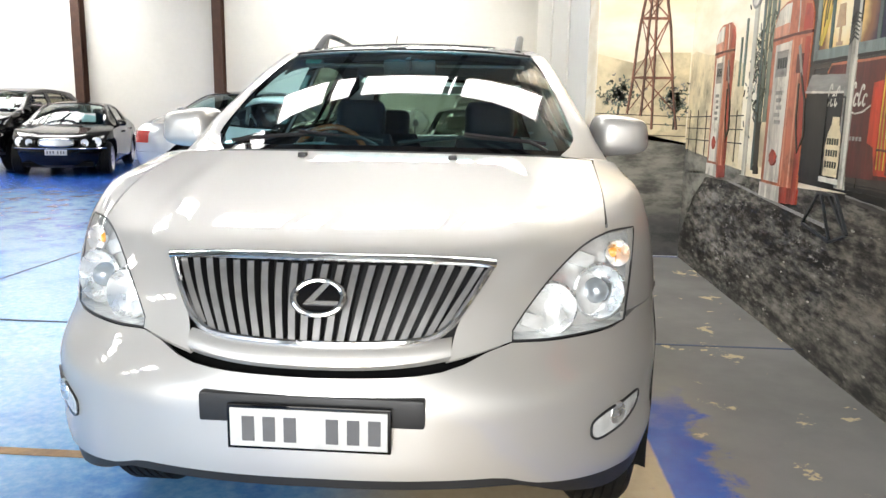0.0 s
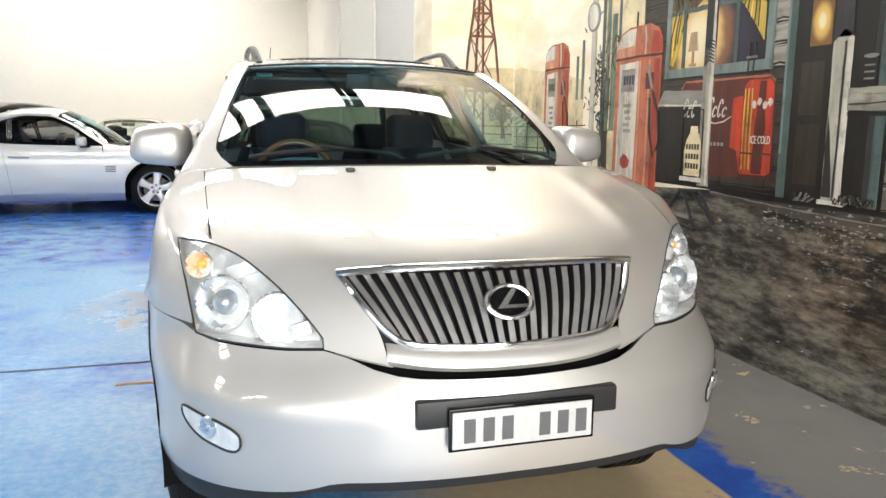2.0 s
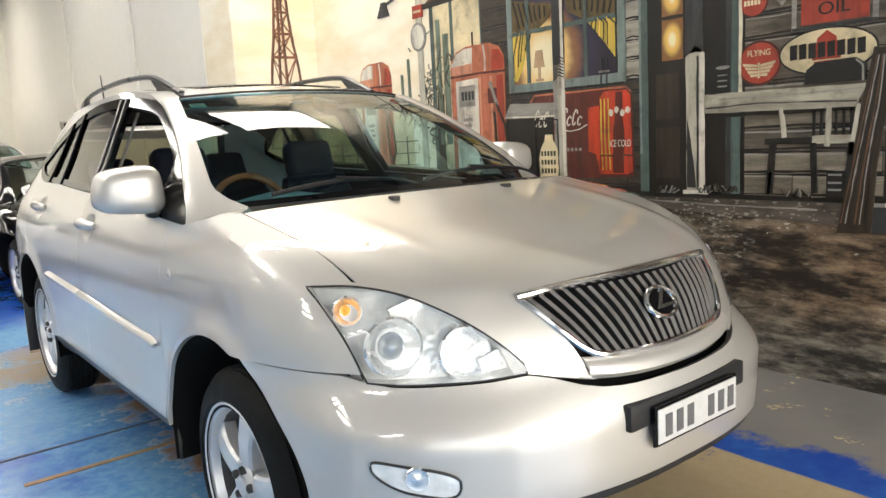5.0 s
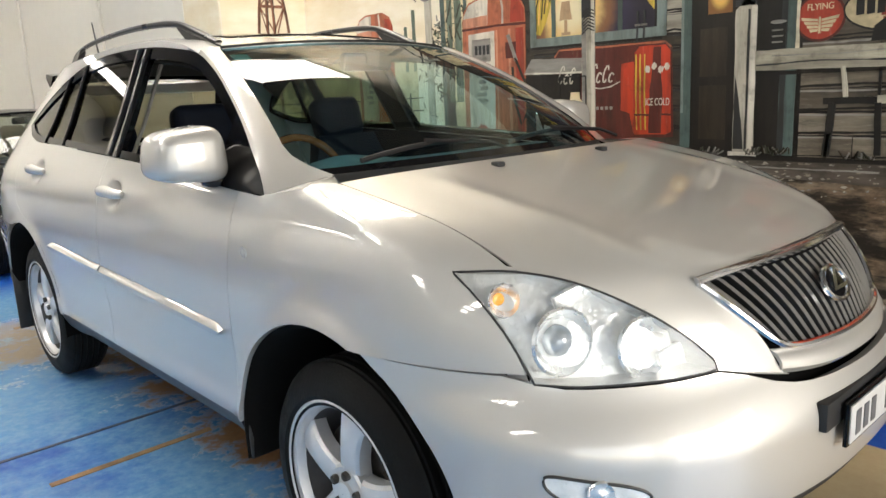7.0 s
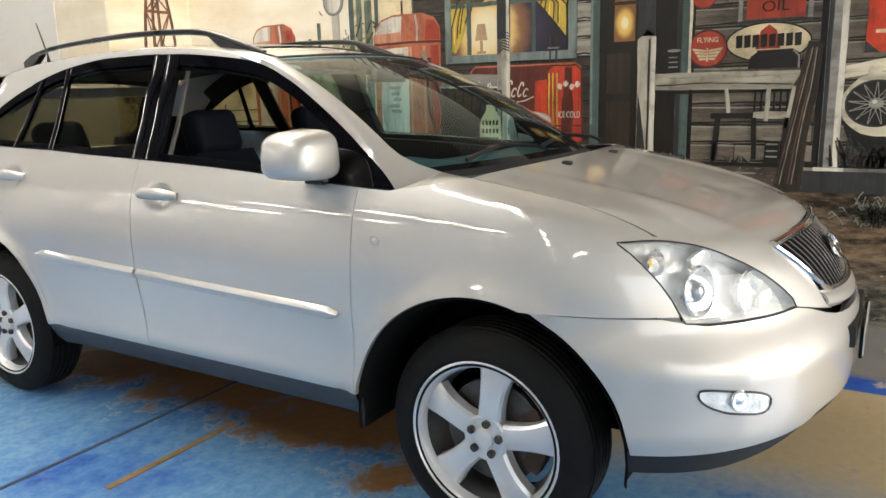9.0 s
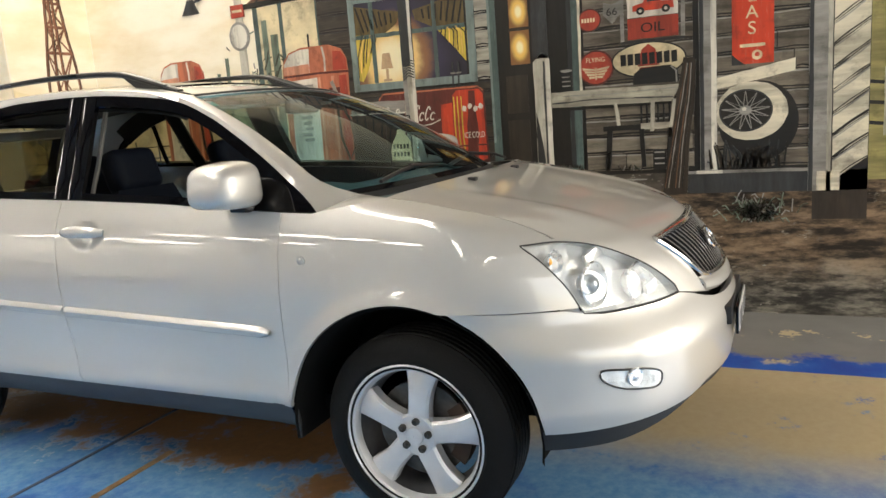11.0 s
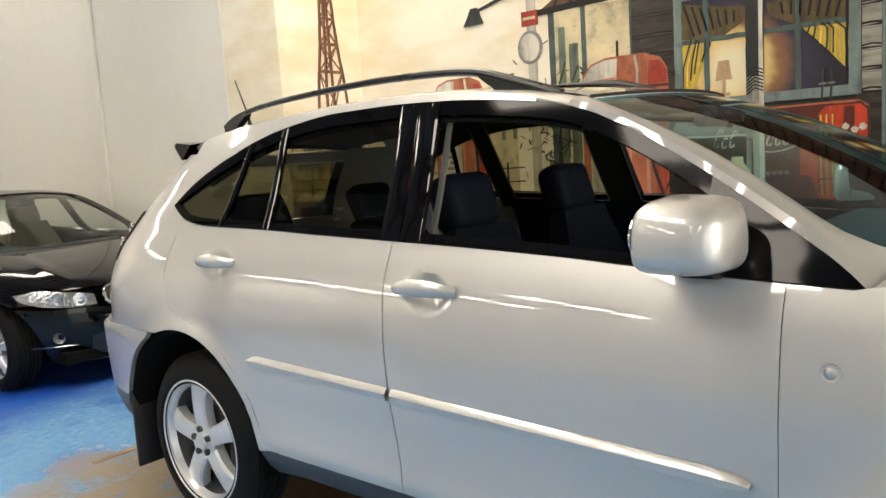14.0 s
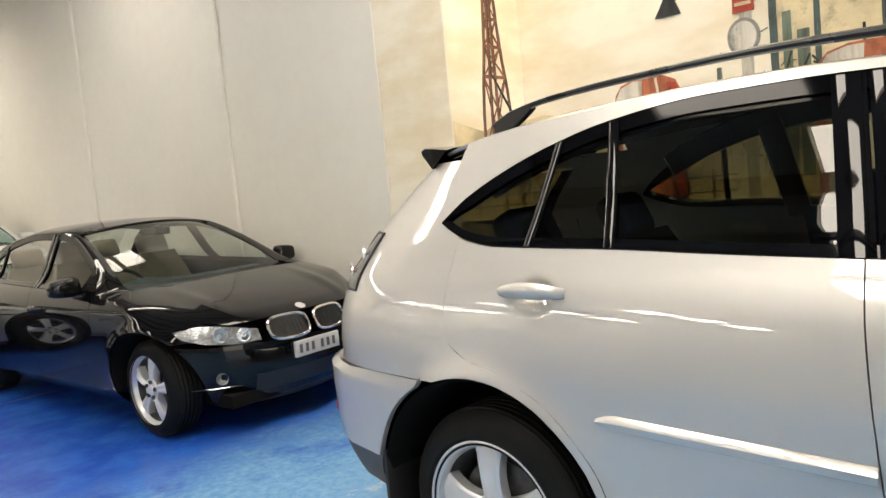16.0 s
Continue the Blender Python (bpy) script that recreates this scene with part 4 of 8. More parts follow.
    for v in lin(0, 1, 44):
        left = [roof_pt(a, v, -1) for a in lin(0, 1, 14)]
        right = [roof_pt(a, v, 1) for a in lin(1, 0, 14)]
        rows.append(left + right[1:])
    # the front edge follows the top of the screen
    first = []
    for p in rows[0]:
        u = max(-1.0, min(1.0, p.x / P["ws_top"][0]))
        first.append(screen_pt(u, 1.0) if abs(p.x) <= P["ws_top"][0] else p)
    rows[0] = first
    grid(bm, rows)
    part("roof", shell(bm, 0.012, core=(0, 0.6)), paint, car)
    bm = bmesh.new()
    grid(bm, [[p - Vector((0, 0, 0.03)) for p in r] for r in rows[1::3]])
    part("headlining", bm, M["headlining"], car)

    # tail
    zt, seam_r = P["tail_top"], P["rear_seam"]
    cq = 0.80
    def tail_rows(z0, z1, n, c, off=0.0):
        return [[B.tail(u * B.x0(z) * c, z, off) for u in lin(-1, 1, 22)] for z in lin(z0, z1, n)]
    zg0, zg1 = P.get("tail_glass", (None, None))
    lid = part("tailgate" if zg0 else "boot_lid", shell((lambda b: (grid(b, tail_rows(seam_r, zg0 or zt, 16, cq)), b)[1])(bmesh.new()), 0.012), paint, car)
    if zg0:
        bm = bmesh.new(); grid(bm, tail_rows(zg0, zg1, 10, cq - 0.05, -0.004))
        g = part("rear_glass", shell(bm, 0), P["glass_r"], lid); g.visible_shadow = False
        bm = bmesh.new(); grid(bm, tail_rows(zg1, zt, 4, cq))
        part("tailgate_head", shell(bm, 0.012), paint, lid)
        for s in (-1, 1):
            bm = bmesh.new()
            grid(bm, [[B.tail(s * u * B.x0(z), z) for u in lin(cq - 0.05, cq, 3)] for z in lin(zg0, zg1, 10)])
            part("tailgate_edge", shell(bm, 0.012), M["gloss_black"], lid)
    if P.get("rear_screen"):
        (bx, by, bz), (tx, ty, tz) = P["rear_screen"]
        bm = bmesh.new()
        grid(bm, [[Vector((u * (bx + (tx - bx) * t), by + (ty - by) * t + 0.05 * (1 - u * u), bz + (tz - bz) * t + 0.03 * math.sin(math.pi * t))) for u in lin(-1, 1, 12)] for t in lin(0, 1, 10)])
        g = part("rear_screen", shell(bm, 0), P["glass_r"], car); g.visible_shadow = False
        # deck between side skins
        bm = bmesh.new()
        rows = []
        for t in lin(0, 1, 8):
            y = by - 0.02 + (B.yr(zt) - by) * t
            z = bz - 0.01 + (zt + 0.012 - bz) * t
            rows.append([Vector((u * min(bx + 0.12, B.x0(zt)) * (1 - 0.06 * t), y - 0.06 * u * u * t, z - 0.03 * u * u)) for u in lin(-1, 1, 12)])
        grid(bm, rows)
        part("boot_deck", shell(bm, 0.012, core=(0, 0.4)), paint, car)
    # rear bumper with its dark skirt
    def rb_rows(z0, z1, n, off):
        rows = []
        for z in lin(z0, z1, n):
            row = []
            ye_ = wb + math.sqrt(max(0.01, ra * ra - (min(z, zc + ra * 0.9) - zc) ** 2)) + 0.02
            for u in lin(-1, 1, 40):
                yr = B.yr(z)
                base = yr - B.rl
                c_end = max(0.0, 1 - min(1.0, max(0.0, (ye_ - base) / B.rl)) ** B.nr) ** (1 / B.nr)
                x = B.x0(z) * u * c_end
                y = B.rear_y(x, z) if abs(u) < 0.999 else ye_
                row.append(Vector((x + math.copysign(off, x) * abs(u), y + off, z)))
            rows.append(row)
        return rows
    bm = bmesh.new(); grid(bm, rb_rows(P["rbump_bot"], seam_r - 0.004, 12, 0.008))
    part("rear_bumper", shell(bm, 0.02, core=(0, 0.4)), paint, car)
    bm = bmesh.new(); grid(bm, rb_rows(P["rbump_bot"] - 0.12, P["rbump_bot"] + 0.004, 4, -0.012))
    part("rear_skirt", shell(bm, 0.01, core=(0, 0.5)), M["sill"], car)

    # underside, liner behind the doors, floor
    part("underbody", bm_box((-0.60, -0.55, P["valance"] + 0.02), (0.60, wb + 0.7, P["valance"] + 0.10)), M["liner"], car, smooth=False)
    for s in (-1, 1):
        bm = bmesh.new()
        columns(B, s, lin(0.50, wb - dl - 0.03, 10), lambda y: zs - 0.05, lambda y: belt(y) - 0.01, 6, off=-0.06, bm=bm)
        columns(B, s, lin(-0.1, 0.5, 8), lambda y: zc + ra + 0.02, lambda y: belt(0.5) - 0.07, 4, off=-0.05, bm=bm)
        part("door_lining", bm, M["seat"], car)
    part("engine_bay", bm_box((-0.45, -0.45, 0.4), (0.45, 0.2, B.top_z(0.45, -0.45) - 0.08)), M["liner"], car, smooth=False)
    part("cabin_floor", bm_box((-0.72, 0.1, 0.36), (0.72, wb + 0.2, 0.42)), M["liner"], car, smooth=False)
    return B


def seat(car, x, y, z, width, rake=18, mat_=None, headrest=True, tall=0.62):
    """Front or rear seat: cushion, back with side bolsters and a headrest on posts."""
    m = mat_ or M["seat"]
    bm = bm_box((-width / 2, -0.25, -0.10), (width / 2, 0.27, 0.08), 0.05, 3)
    for v in bm.verts:
        v.co.z += 0.03 * (abs(v.co.x) / (width / 2)) ** 3
    c = part("seat", bm, m, car)
    c.matrix_local = pose(x, y, z, -4)
    bm = bmesh.new()
    rows = []
    for t in lin(0, 1, 12):
        hw = width / 2 * (0.92 + 0.10 * math.sin(math.pi * min(1, t * 1.2)) - 0.22 * max(0, t - 0.7) / 0.3)
        d = 0.075 - 0.02 * t
        row = []
        for k in range(20):
            a = 2 * math.pi * k / 20
            cx, cy = math.cos(a), math.sin(a)
            px = hw * math.copysign(abs(cx) ** 0.6, cx)
            py = d * math.copysign(abs(cy) ** 0.7, cy)
            if cy < 0:
                py -= 0.035 * (abs(px) / hw) ** 4
            row.append(Vector((px, py, tall * t)))
        rows.append(row)
    vs = grid(bm, rows, close=True)
    bm.faces.new(vs[-1]); bm.faces.new(list(reversed(vs[0])))
    b = part("backrest", bm, m, c)
    b.matrix_local = pose(0, 0.22, 0.03, -rake)
    if headrest:
        h = bm_box((-0.135, -0.06, -0.02), (0.135, 0.07, 0.19), 0.062, 5)
        hr = part("headrest", h, m, c)
        hr.matrix_local = pose(0, 0.22, 0.03, -rake) @ pose(0, 0, tall + 0.012)
        for sx in (-0.05, 0.05):
            p = part("headrest_post", bm_tube([(sx, 0, tall - 0.02), (sx, 0, tall + 0.07)], 0.006, 8), M["chrome"], c)
            p.matrix_local = pose(0, 0.22, 0.03, -rake)
    return c


def cabin(car, P, B, wood=True, x_side=-1):
    """Dashboard, steering wheel, seats, rear bench and rear-view mirror."""
    yb, zb = P["ws_base_c"]
    m = P.get("seat_mat", M["seat"])
    bm = bmesh.new()
    rows = []
    for x in lin(-0.66, 0.66, 20):
        hood_up = 0.035 * math.exp(-((x - x_side * 0.36) / 0.17) ** 2)
        rows.append([Vector((x, yb + 0.06 + 0.1 * (x / 0.66) ** 2, zb - 0.05)), Vector((x, yb + 0.30, zb - 0.035 + hood_up * 0.4)), Vector((x, yb + 0.52, zb - 0.03 + hood_up)), Vector((x, yb + 0.60, zb - 0.06 + hood_up)), Vector((x, yb + 0.62, zb - 0.2)), Vector((x, yb + 0.55, zb - 0.5))])
    grid(bm, rows)
    part("dashboard", bm, P.get("dash_mat", M["dash"]), car)
    part("centre_console", bm_box((-0.13, yb + 0.5, 0.42), (0.13, yb + 1.25, zb - 0.42), 0.03), M["dash"], car)
    sw = bm_lathe([(0.014 * math.cos(t), 0.170 + 0.015 * math.sin(t)) for t in lin(0, 2 * math.pi, 10)], 40, "y")
    st = part("steering_wheel", sw, M["wood"] if wood else M["plastic"], car)
    st.matrix_local = pose(x_side * 0.36, yb + 0.76, zb - 0.095, -24)
    hub = bm_box((-0.16, -0.02, -0.035), (0.16, 0.03, 0.035), 0.02)
    bm_box((-0.05, -0.04, -0.17), (0.05, 0.03, 0.03), 0.02, bm=hub)
    part("steering_boss", hub, M["plastic"], st)
    fy, ry = P["seats"]
    for x in (-0.36, 0.36):
        seat(car, x, fy, P["seat_z"], 0.50, rake=P.get("rake", 18), mat_=m, tall=P.get("tall", 0.62))
    if ry:
        for x in (-0.36, 0.36):
            seat(car, x, ry, P["seat_z"] + 0.03, 0.58, rake=22, mat_=m, tall=0.56)
    p = Vector((0, *P["ws_top_c"])).lerp(Vector((0, *P["ws_base_c"])), 0.16)
    mir = part("rear_view_mirror", bm_box((-0.12, -0.02, -0.035), (0.12, 0.02, 0.035), 0.018), M["plastic"], car)
    mir.matrix_local = pose(p.x, p.y + 0.10, p.z - 0.015, 10)
    part("mirror_stem", bm_box((-0.012, -0.10, -0.008), (0.012, 0.0, 0.05), 0.006), M["plastic"], mir)


def door_mirror(car, P, B, s, centre, size=(0.11, 0.10, 0.095), m=None, arm=True):
    """Door mirror: rounded housing, glass and arm."""
    m = m or P["paint"]
    bm = bmesh.new()
    bmesh.ops.create_uvsphere(bm, u_segments=28, v_segments=16, radius=1)
    for v in bm.verts:
        c = v.co
        x, y, z = (math.copysign(abs(q) ** 0.52, q) for q in c)
        y = y if y < 0 else 0.35 * y
        v.co = Vector((x * size[0] * (1 - 0.08 * z), y * size[1], z * size[2] * (1 - 0.12 * s * x)))
    ob = part("door_mirror", bm, m, car)
    ob.matrix_local = pose(s * centre[0], centre[1], centre[2], 0, 0, s * 6)
    g = part("mirror_glass", bm_plate(ellipse(0, 0, size[0] * 0.78, size[2] * 0.74, 28), 0.004, 1, size[1] * 0.348), M["chrome"], ob)
    if arm:
        a = bm_box((-0.06, -0.12 if s > 0 else -0.025, -0.024), (0.05, 0.025 if s > 0 else 0.12, 0.02), 0.014)
        for v in a.verts:      # slimmer towards the housing
            if v.co.x > 0:
                v.co.z *= 0.8
                v.co.y *= 0.55
        ar = part("mirror_arm", a, M["gloss_black"], ob)
        ar.matrix_local = pose(-s * (size[0] * 0.9), 0.0, -size[2] * 1.02, 0, 0, 0 if s > 0 else 180)
    return ob

# ---- the silver wagon ----
SUV = dict(
    paint=M["silver"], wb=2.715, r=0.362, rim=0.254, wheel_x=0.872, spokes=5, arch_z=0.37, arch_r=0.470, flare=0.016,
    xt=[(0.18, 0.80), (0.30, 0.86), (0.42, 0.890), (0.475, 0.901), (0.53, 0.896), (0.60, 0.8965), (0.72, 0.904), (0.85, 0.902), (0.97, 0.888), (1.06, 0.868), (1.13, 0.838), (1.18, 0.810), (1.25, 0.774), (1.32, 0.735), (1.45, 0.672), (1.60, 0.600), (1.70, 0.55)],
    front=[(0.20, -0.85), (0.30, -0.925), (0.42, -0.962), (0.55, -0.982), (0.66, -0.984), (0.74, -0.968), (0.78, -0.945), (0.82, -0.925), (0.90, -0.880), (0.97, -0.815), (1.0, -0.775), (1.035, -0.690), (1.07, -0.570), (1.11, -0.390), (1.15, -0.19), (1.20, 0.09), (1.24, 0.36)],
    rear=[(0.25, 3.60), (0.40, 3.73), (0.60, 3.80), (0.78, 3.80), (0.82, 3.735), (0.95, 3.74), (1.10, 3.70), (1.25, 3.60), (1.40, 3.46), (1.52, 3.33), (1.62, 3.20)],
    ye0=-0.15, rear_len=0.85, nr=3.0, full=0.45, sill=0.44, valance=0.345, valance_line=[(0, 0.470), (0.45, 0.464), (0.60, 0.41), (0.75, 0.365), (0.92, 0.35)],
    hood_front=[(0.0, 0.992), (0.2, 0.989), (0.395, 0.977), (0.49, 0.947), (0.545, 0.930), (0.572, 0.954), (0.60, 0.9745), (0.63, 0.9925), (0.67, 1.009), (0.708, 1.018)], hood_n=60,
    seam_x=0.735, seam_x0=0.710, seam_y0=-0.55, cowl_y=0.03, ridge=0.009,
    bump_seam=[(0, 0.738), (0.2, 0.741), (0.30, 0.750), (0.38, 0.775), (0.435, 0.796), (0.55, 0.788), (0.70, 0.785), (0.76, 0.797), (0.79, 0.811), (0.92, 0.8135)],
    bump_bot=[(0, 0.50), (0.42, 0.495), (0.52, 0.465), (0.75, 0.43), (0.92, 0.41)],
    wing_y=-0.405, wing_z0=0.816, lamp_edge=[(-0.575, 0.80), (-0.54, 0.87), (-0.475, 0.955), (-0.405, 1.018)], lamp_top=[(-0.55, 1.018), (-0.405, 1.022)],
    belt=[(0.33, 1.139), (0.50, 1.146), (0.83, 1.166), (1.0, 1.178), (1.5, 1.201), (1.97, 1.218), (2.26, 1.231), (2.54, 1.238), (2.68, 1.243), (2.80, 1.262), (2.88, 1.29), (2.94, 1.318)],
    wtop=[(0.33, 1.145), (0.36, 1.172), (0.475, 1.25), (0.61, 1.335), (0.75, 1.417), (0.915, 1.503), (1.10, 1.572), (1.30, 1.603), (1.60, 1.628), (1.80, 1.633), (2.04, 1.630), (2.34, 1.594), (2.50, 1.553), (2.654, 1.497), (2.79, 1.433), (2.87, 1.384), (2.94, 1.322)],
    door_front=[(0.44, 0.468), (1.2, 0.4685)], door_mid=[(0.43, 1.548), (0.75, 1.579), (1.07, 1.607), (1.25, 1.62)],
    door_rear=[(0.44, 2.215), (0.5, 2.235), (0.6, 2.275), (0.7, 2.345), (0.8, 2.46), (0.86, 2.60), (0.90, 2.74), (0.95, 2.815), (1.04, 2.835), (1.30, 2.838)], door_rear_n=9,
    handle=[(1.44, 1.070), (2.49, 1.107)], mould=(0.715, 0.772), mould_in=0.055, mould_end=2.265, mould_y0=0.52,
    rear_seam=0.812, rbump_bot=0.50, c_top_y=1.20,
    roof_edge=[(0.9, 1.50), (1.0, 1.545), (1.10, 1.574), (1.30, 1.622), (1.60, 1.652), (1.80, 1.659), (2.04, 1.656), (2.34, 1.640), (2.6, 1.622), (2.9, 1.592), (3.2, 1.545), (3.4, 1.50)],
    tail_top=1.53, tail_glass=(1.14, 1.47),
    pillars=(0.66, 1.508, 1.672, 2.245), bar2=2.535, b_slant=0.055, glass_f=M["glass_open"], glass_r=M["glass_tint"], glass_w=M["glass_clear"],
    ws_base=(0.722, 0.31, 1.178), ws_top=(0.550, 1.055, 1.588), ws_base_c=(0.085, 1.193), ws_top_c=(0.95, 1.606), ws_top_side=1.09, ws_round=(0.085, 0.045), band=0.10, frit=0.035, ws_bow=0.035,
    roof_c=[(0.95, 1.608), (1.2, 1.648), (1.5, 1.678), (1.9, 1.692), (2.3, 1.684), (2.7, 1.660), (3.1, 1.612), (3.3, 1.58)], roof_end=3.26, roof_end_in=0.16,
    seats=(1.25, 2.33), seat_z=0.60, rake=12, tall=0.60, open_window=(-1,), cups=True,
)


def nose_of_suv(car, B):
    # flanks between lamp and grille
    for s in (-1, 1):
        inner = smooth_line([(0.305, 0.768, 0), (0.318, 0.83, 0), (0.345, 0.89, 0), (0.395, 0.977, 0)], 14)
        outer = smooth_line([(0.450, 0.799, 0), (0.452, 0.824, 0), (0.485, 0.868, 0), (0.545, 0.930, 0)], 14)
        bm = bmesh.new()
        grid(bm, [[B.nose(s * (a.x + (b.x - a.x) * u), a.y + (b.y - a.y) * u) for u in lin(0, 1, 8)] for a, b in zip(inner, outer)])
        part("nose_flank", shell(bm, 0.002), M["silver"], car)
        hf = pchip(SUV["hood_front"])
        bm = bmesh.new()
        grid(bm, [[B.nose(s * x, hf(x) + dz, -0.003) for dz in lin(-0.02, 0.022, 5)] for x in lin(0.40, 0.532, 12)])
        part("nose_flange", shell(bm, 0.0), M["silver"], car)
    # lip under the grille
    lip = []
    for x in lin(-0.31, 0.31, 30):
        q = (abs(x) / 0.31) ** 3
        top, bot = 0.806 + 0.012 * q, 0.752 + 0.04 * (abs(x) / 0.42) ** 3
        lip.append([B.nose(x, bot, -0.010), B.nose(x, bot + 0.012, 0.008), B.nose(x, 0.5 * (top + bot), 0.014), B.nose(x, top - 0.008, 0.010), B.nose(x, top, -0.004)])
    bm = bmesh.new(); grid(bm, lip)
    part("nose_lip", shell(bm, 0.01), M["silver"], car)
    for s in (-1, 1):
        bm = bmesh.new()
        rows = []
        for x in lin(0.298, 0.425, 10):
            bot, top = 0.752 + 0.04 * (x / 0.42) ** 3, 0.770 + (x - 0.305) * 0.19
            rows.append([B.nose(s * x, bot, -0.010), B.nose(s * x, bot + 0.25 * (top - bot), 0.005), B.nose(s * x, 0.5 * (top + bot), 0.006), B.nose(s * x, top, 0.001)])
        grid(bm, rows)
        part("nose_lip", shell(bm, 0.0), M["silver"], car)
    # Dark sheet behind the lip stands in for shade in the gap.
    bm = bmesh.new()
    grid(bm, [[B.nose(x, z, -0.06) for x in lin(-0.42, 0.42, 20)] for z in (0.68, 0.76, 0.82)])
    part("intake_gap_shade", bm, M["liner"], car)
    # grille
    g = part("grille", (lambda b: (grid(b, [[B.nose(x, z, -0.045) for x in lin(-0.40, 0.40, 24)] for z in lin(0.79, 0.985, 6)]), b)[1])(bmesh.new()), M["plastic"], car)
    top = [B.nose(x, 0.983 - 0.014 * (abs(x) / 0.40) ** 3, 0.006) for x in lin(-0.405, 0.405, 40)]
    part("grille_top_bar", bm_tube(top, 0.0145, 10, flat=0.8), M["chrome"], g, "chrome bar")
    rim = smooth_line([(-0.40, 0.966, 0), (-0.342, 0.888, 0), (-0.300, 0.840, 0), (-0.250, 0.816, 0), (-0.14, 0.809, 0), (0, 0.807, 0), (0.14, 0.809, 0), (0.250, 0.816, 0), (0.300, 0.840, 0), (0.342, 0.888, 0), (0.40, 0.966, 0)], 60)
    part("grille_surround", bm_tube([B.nose(p.x, p.y, 0.004) for p in rim], 0.009, 8), M["chrome"], g, "chrome surround")
    for i in range(21):
        u = (i - 10) / 10.35
        xt_, xb_ = u * 0.388, u * 0.292
        zb_ = 0.813 + 0.026 * (max(0, abs(u) - 0.72) / 0.28) ** 2
        pts = []
        for t in lin(0, 1, 6):
            x, z = xb_ + (xt_ - xb_) * t, zb_ + (0.968 - zb_) * t
            pts.append((x, z))
        bm = bmesh.new()
        rows = []
        for x, z in pts:
            c = B.nose(x, z, -0.006)
            rows.append([c + Vector((dx, dy, 0)) for dx, dy in ((-0.0105, 0.03), (-0.0102, 0.004), (-0.0082, -0.004), (0.0082, -0.004), (0.0102, 0.004), (0.0105, 0.03))])
        grid(bm, [r[2:4] for r in rows])
        web = bmesh.new()
        grid(web, [r[:3] for r in rows])
        grid(web, [r[3:] for r in rows])
        part("grille_slat", bm, M["slat"], g)
        part("slat_web", web, M["plastic"], g)
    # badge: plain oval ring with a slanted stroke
    c = B.nose(0, 0.905, 0.014)
    tilt = pose(c.x, c.y, c.z, -30)
    bm = bm_lathe([(0.007 * math.cos(t), 0.058 + 0.009 * math.sin(t)) for t in lin(0, 2 * math.pi, 8)], 40, "y")
    for v in bm.verts:
        v.co.z *= 0.72
    bd = part("badge", bm, M["chrome"], g, "chrome oval ring badge")
    bd.matrix_local = tilt
    part("badge_field", bm_plate(ellipse(0, 0, 0.054, 0.038, 32), 0.004, 1, -0.001), M["gloss_black"], bd)
    part("badge_stroke", bm_plate([(-0.034, -0.018), (0.046, -0.018), (0.048, -0.009), (-0.008, -0.009), (0.026, 0.034), (0.012, 0.036)], 0.006, 1, -0.006), M["chrome"], bd)


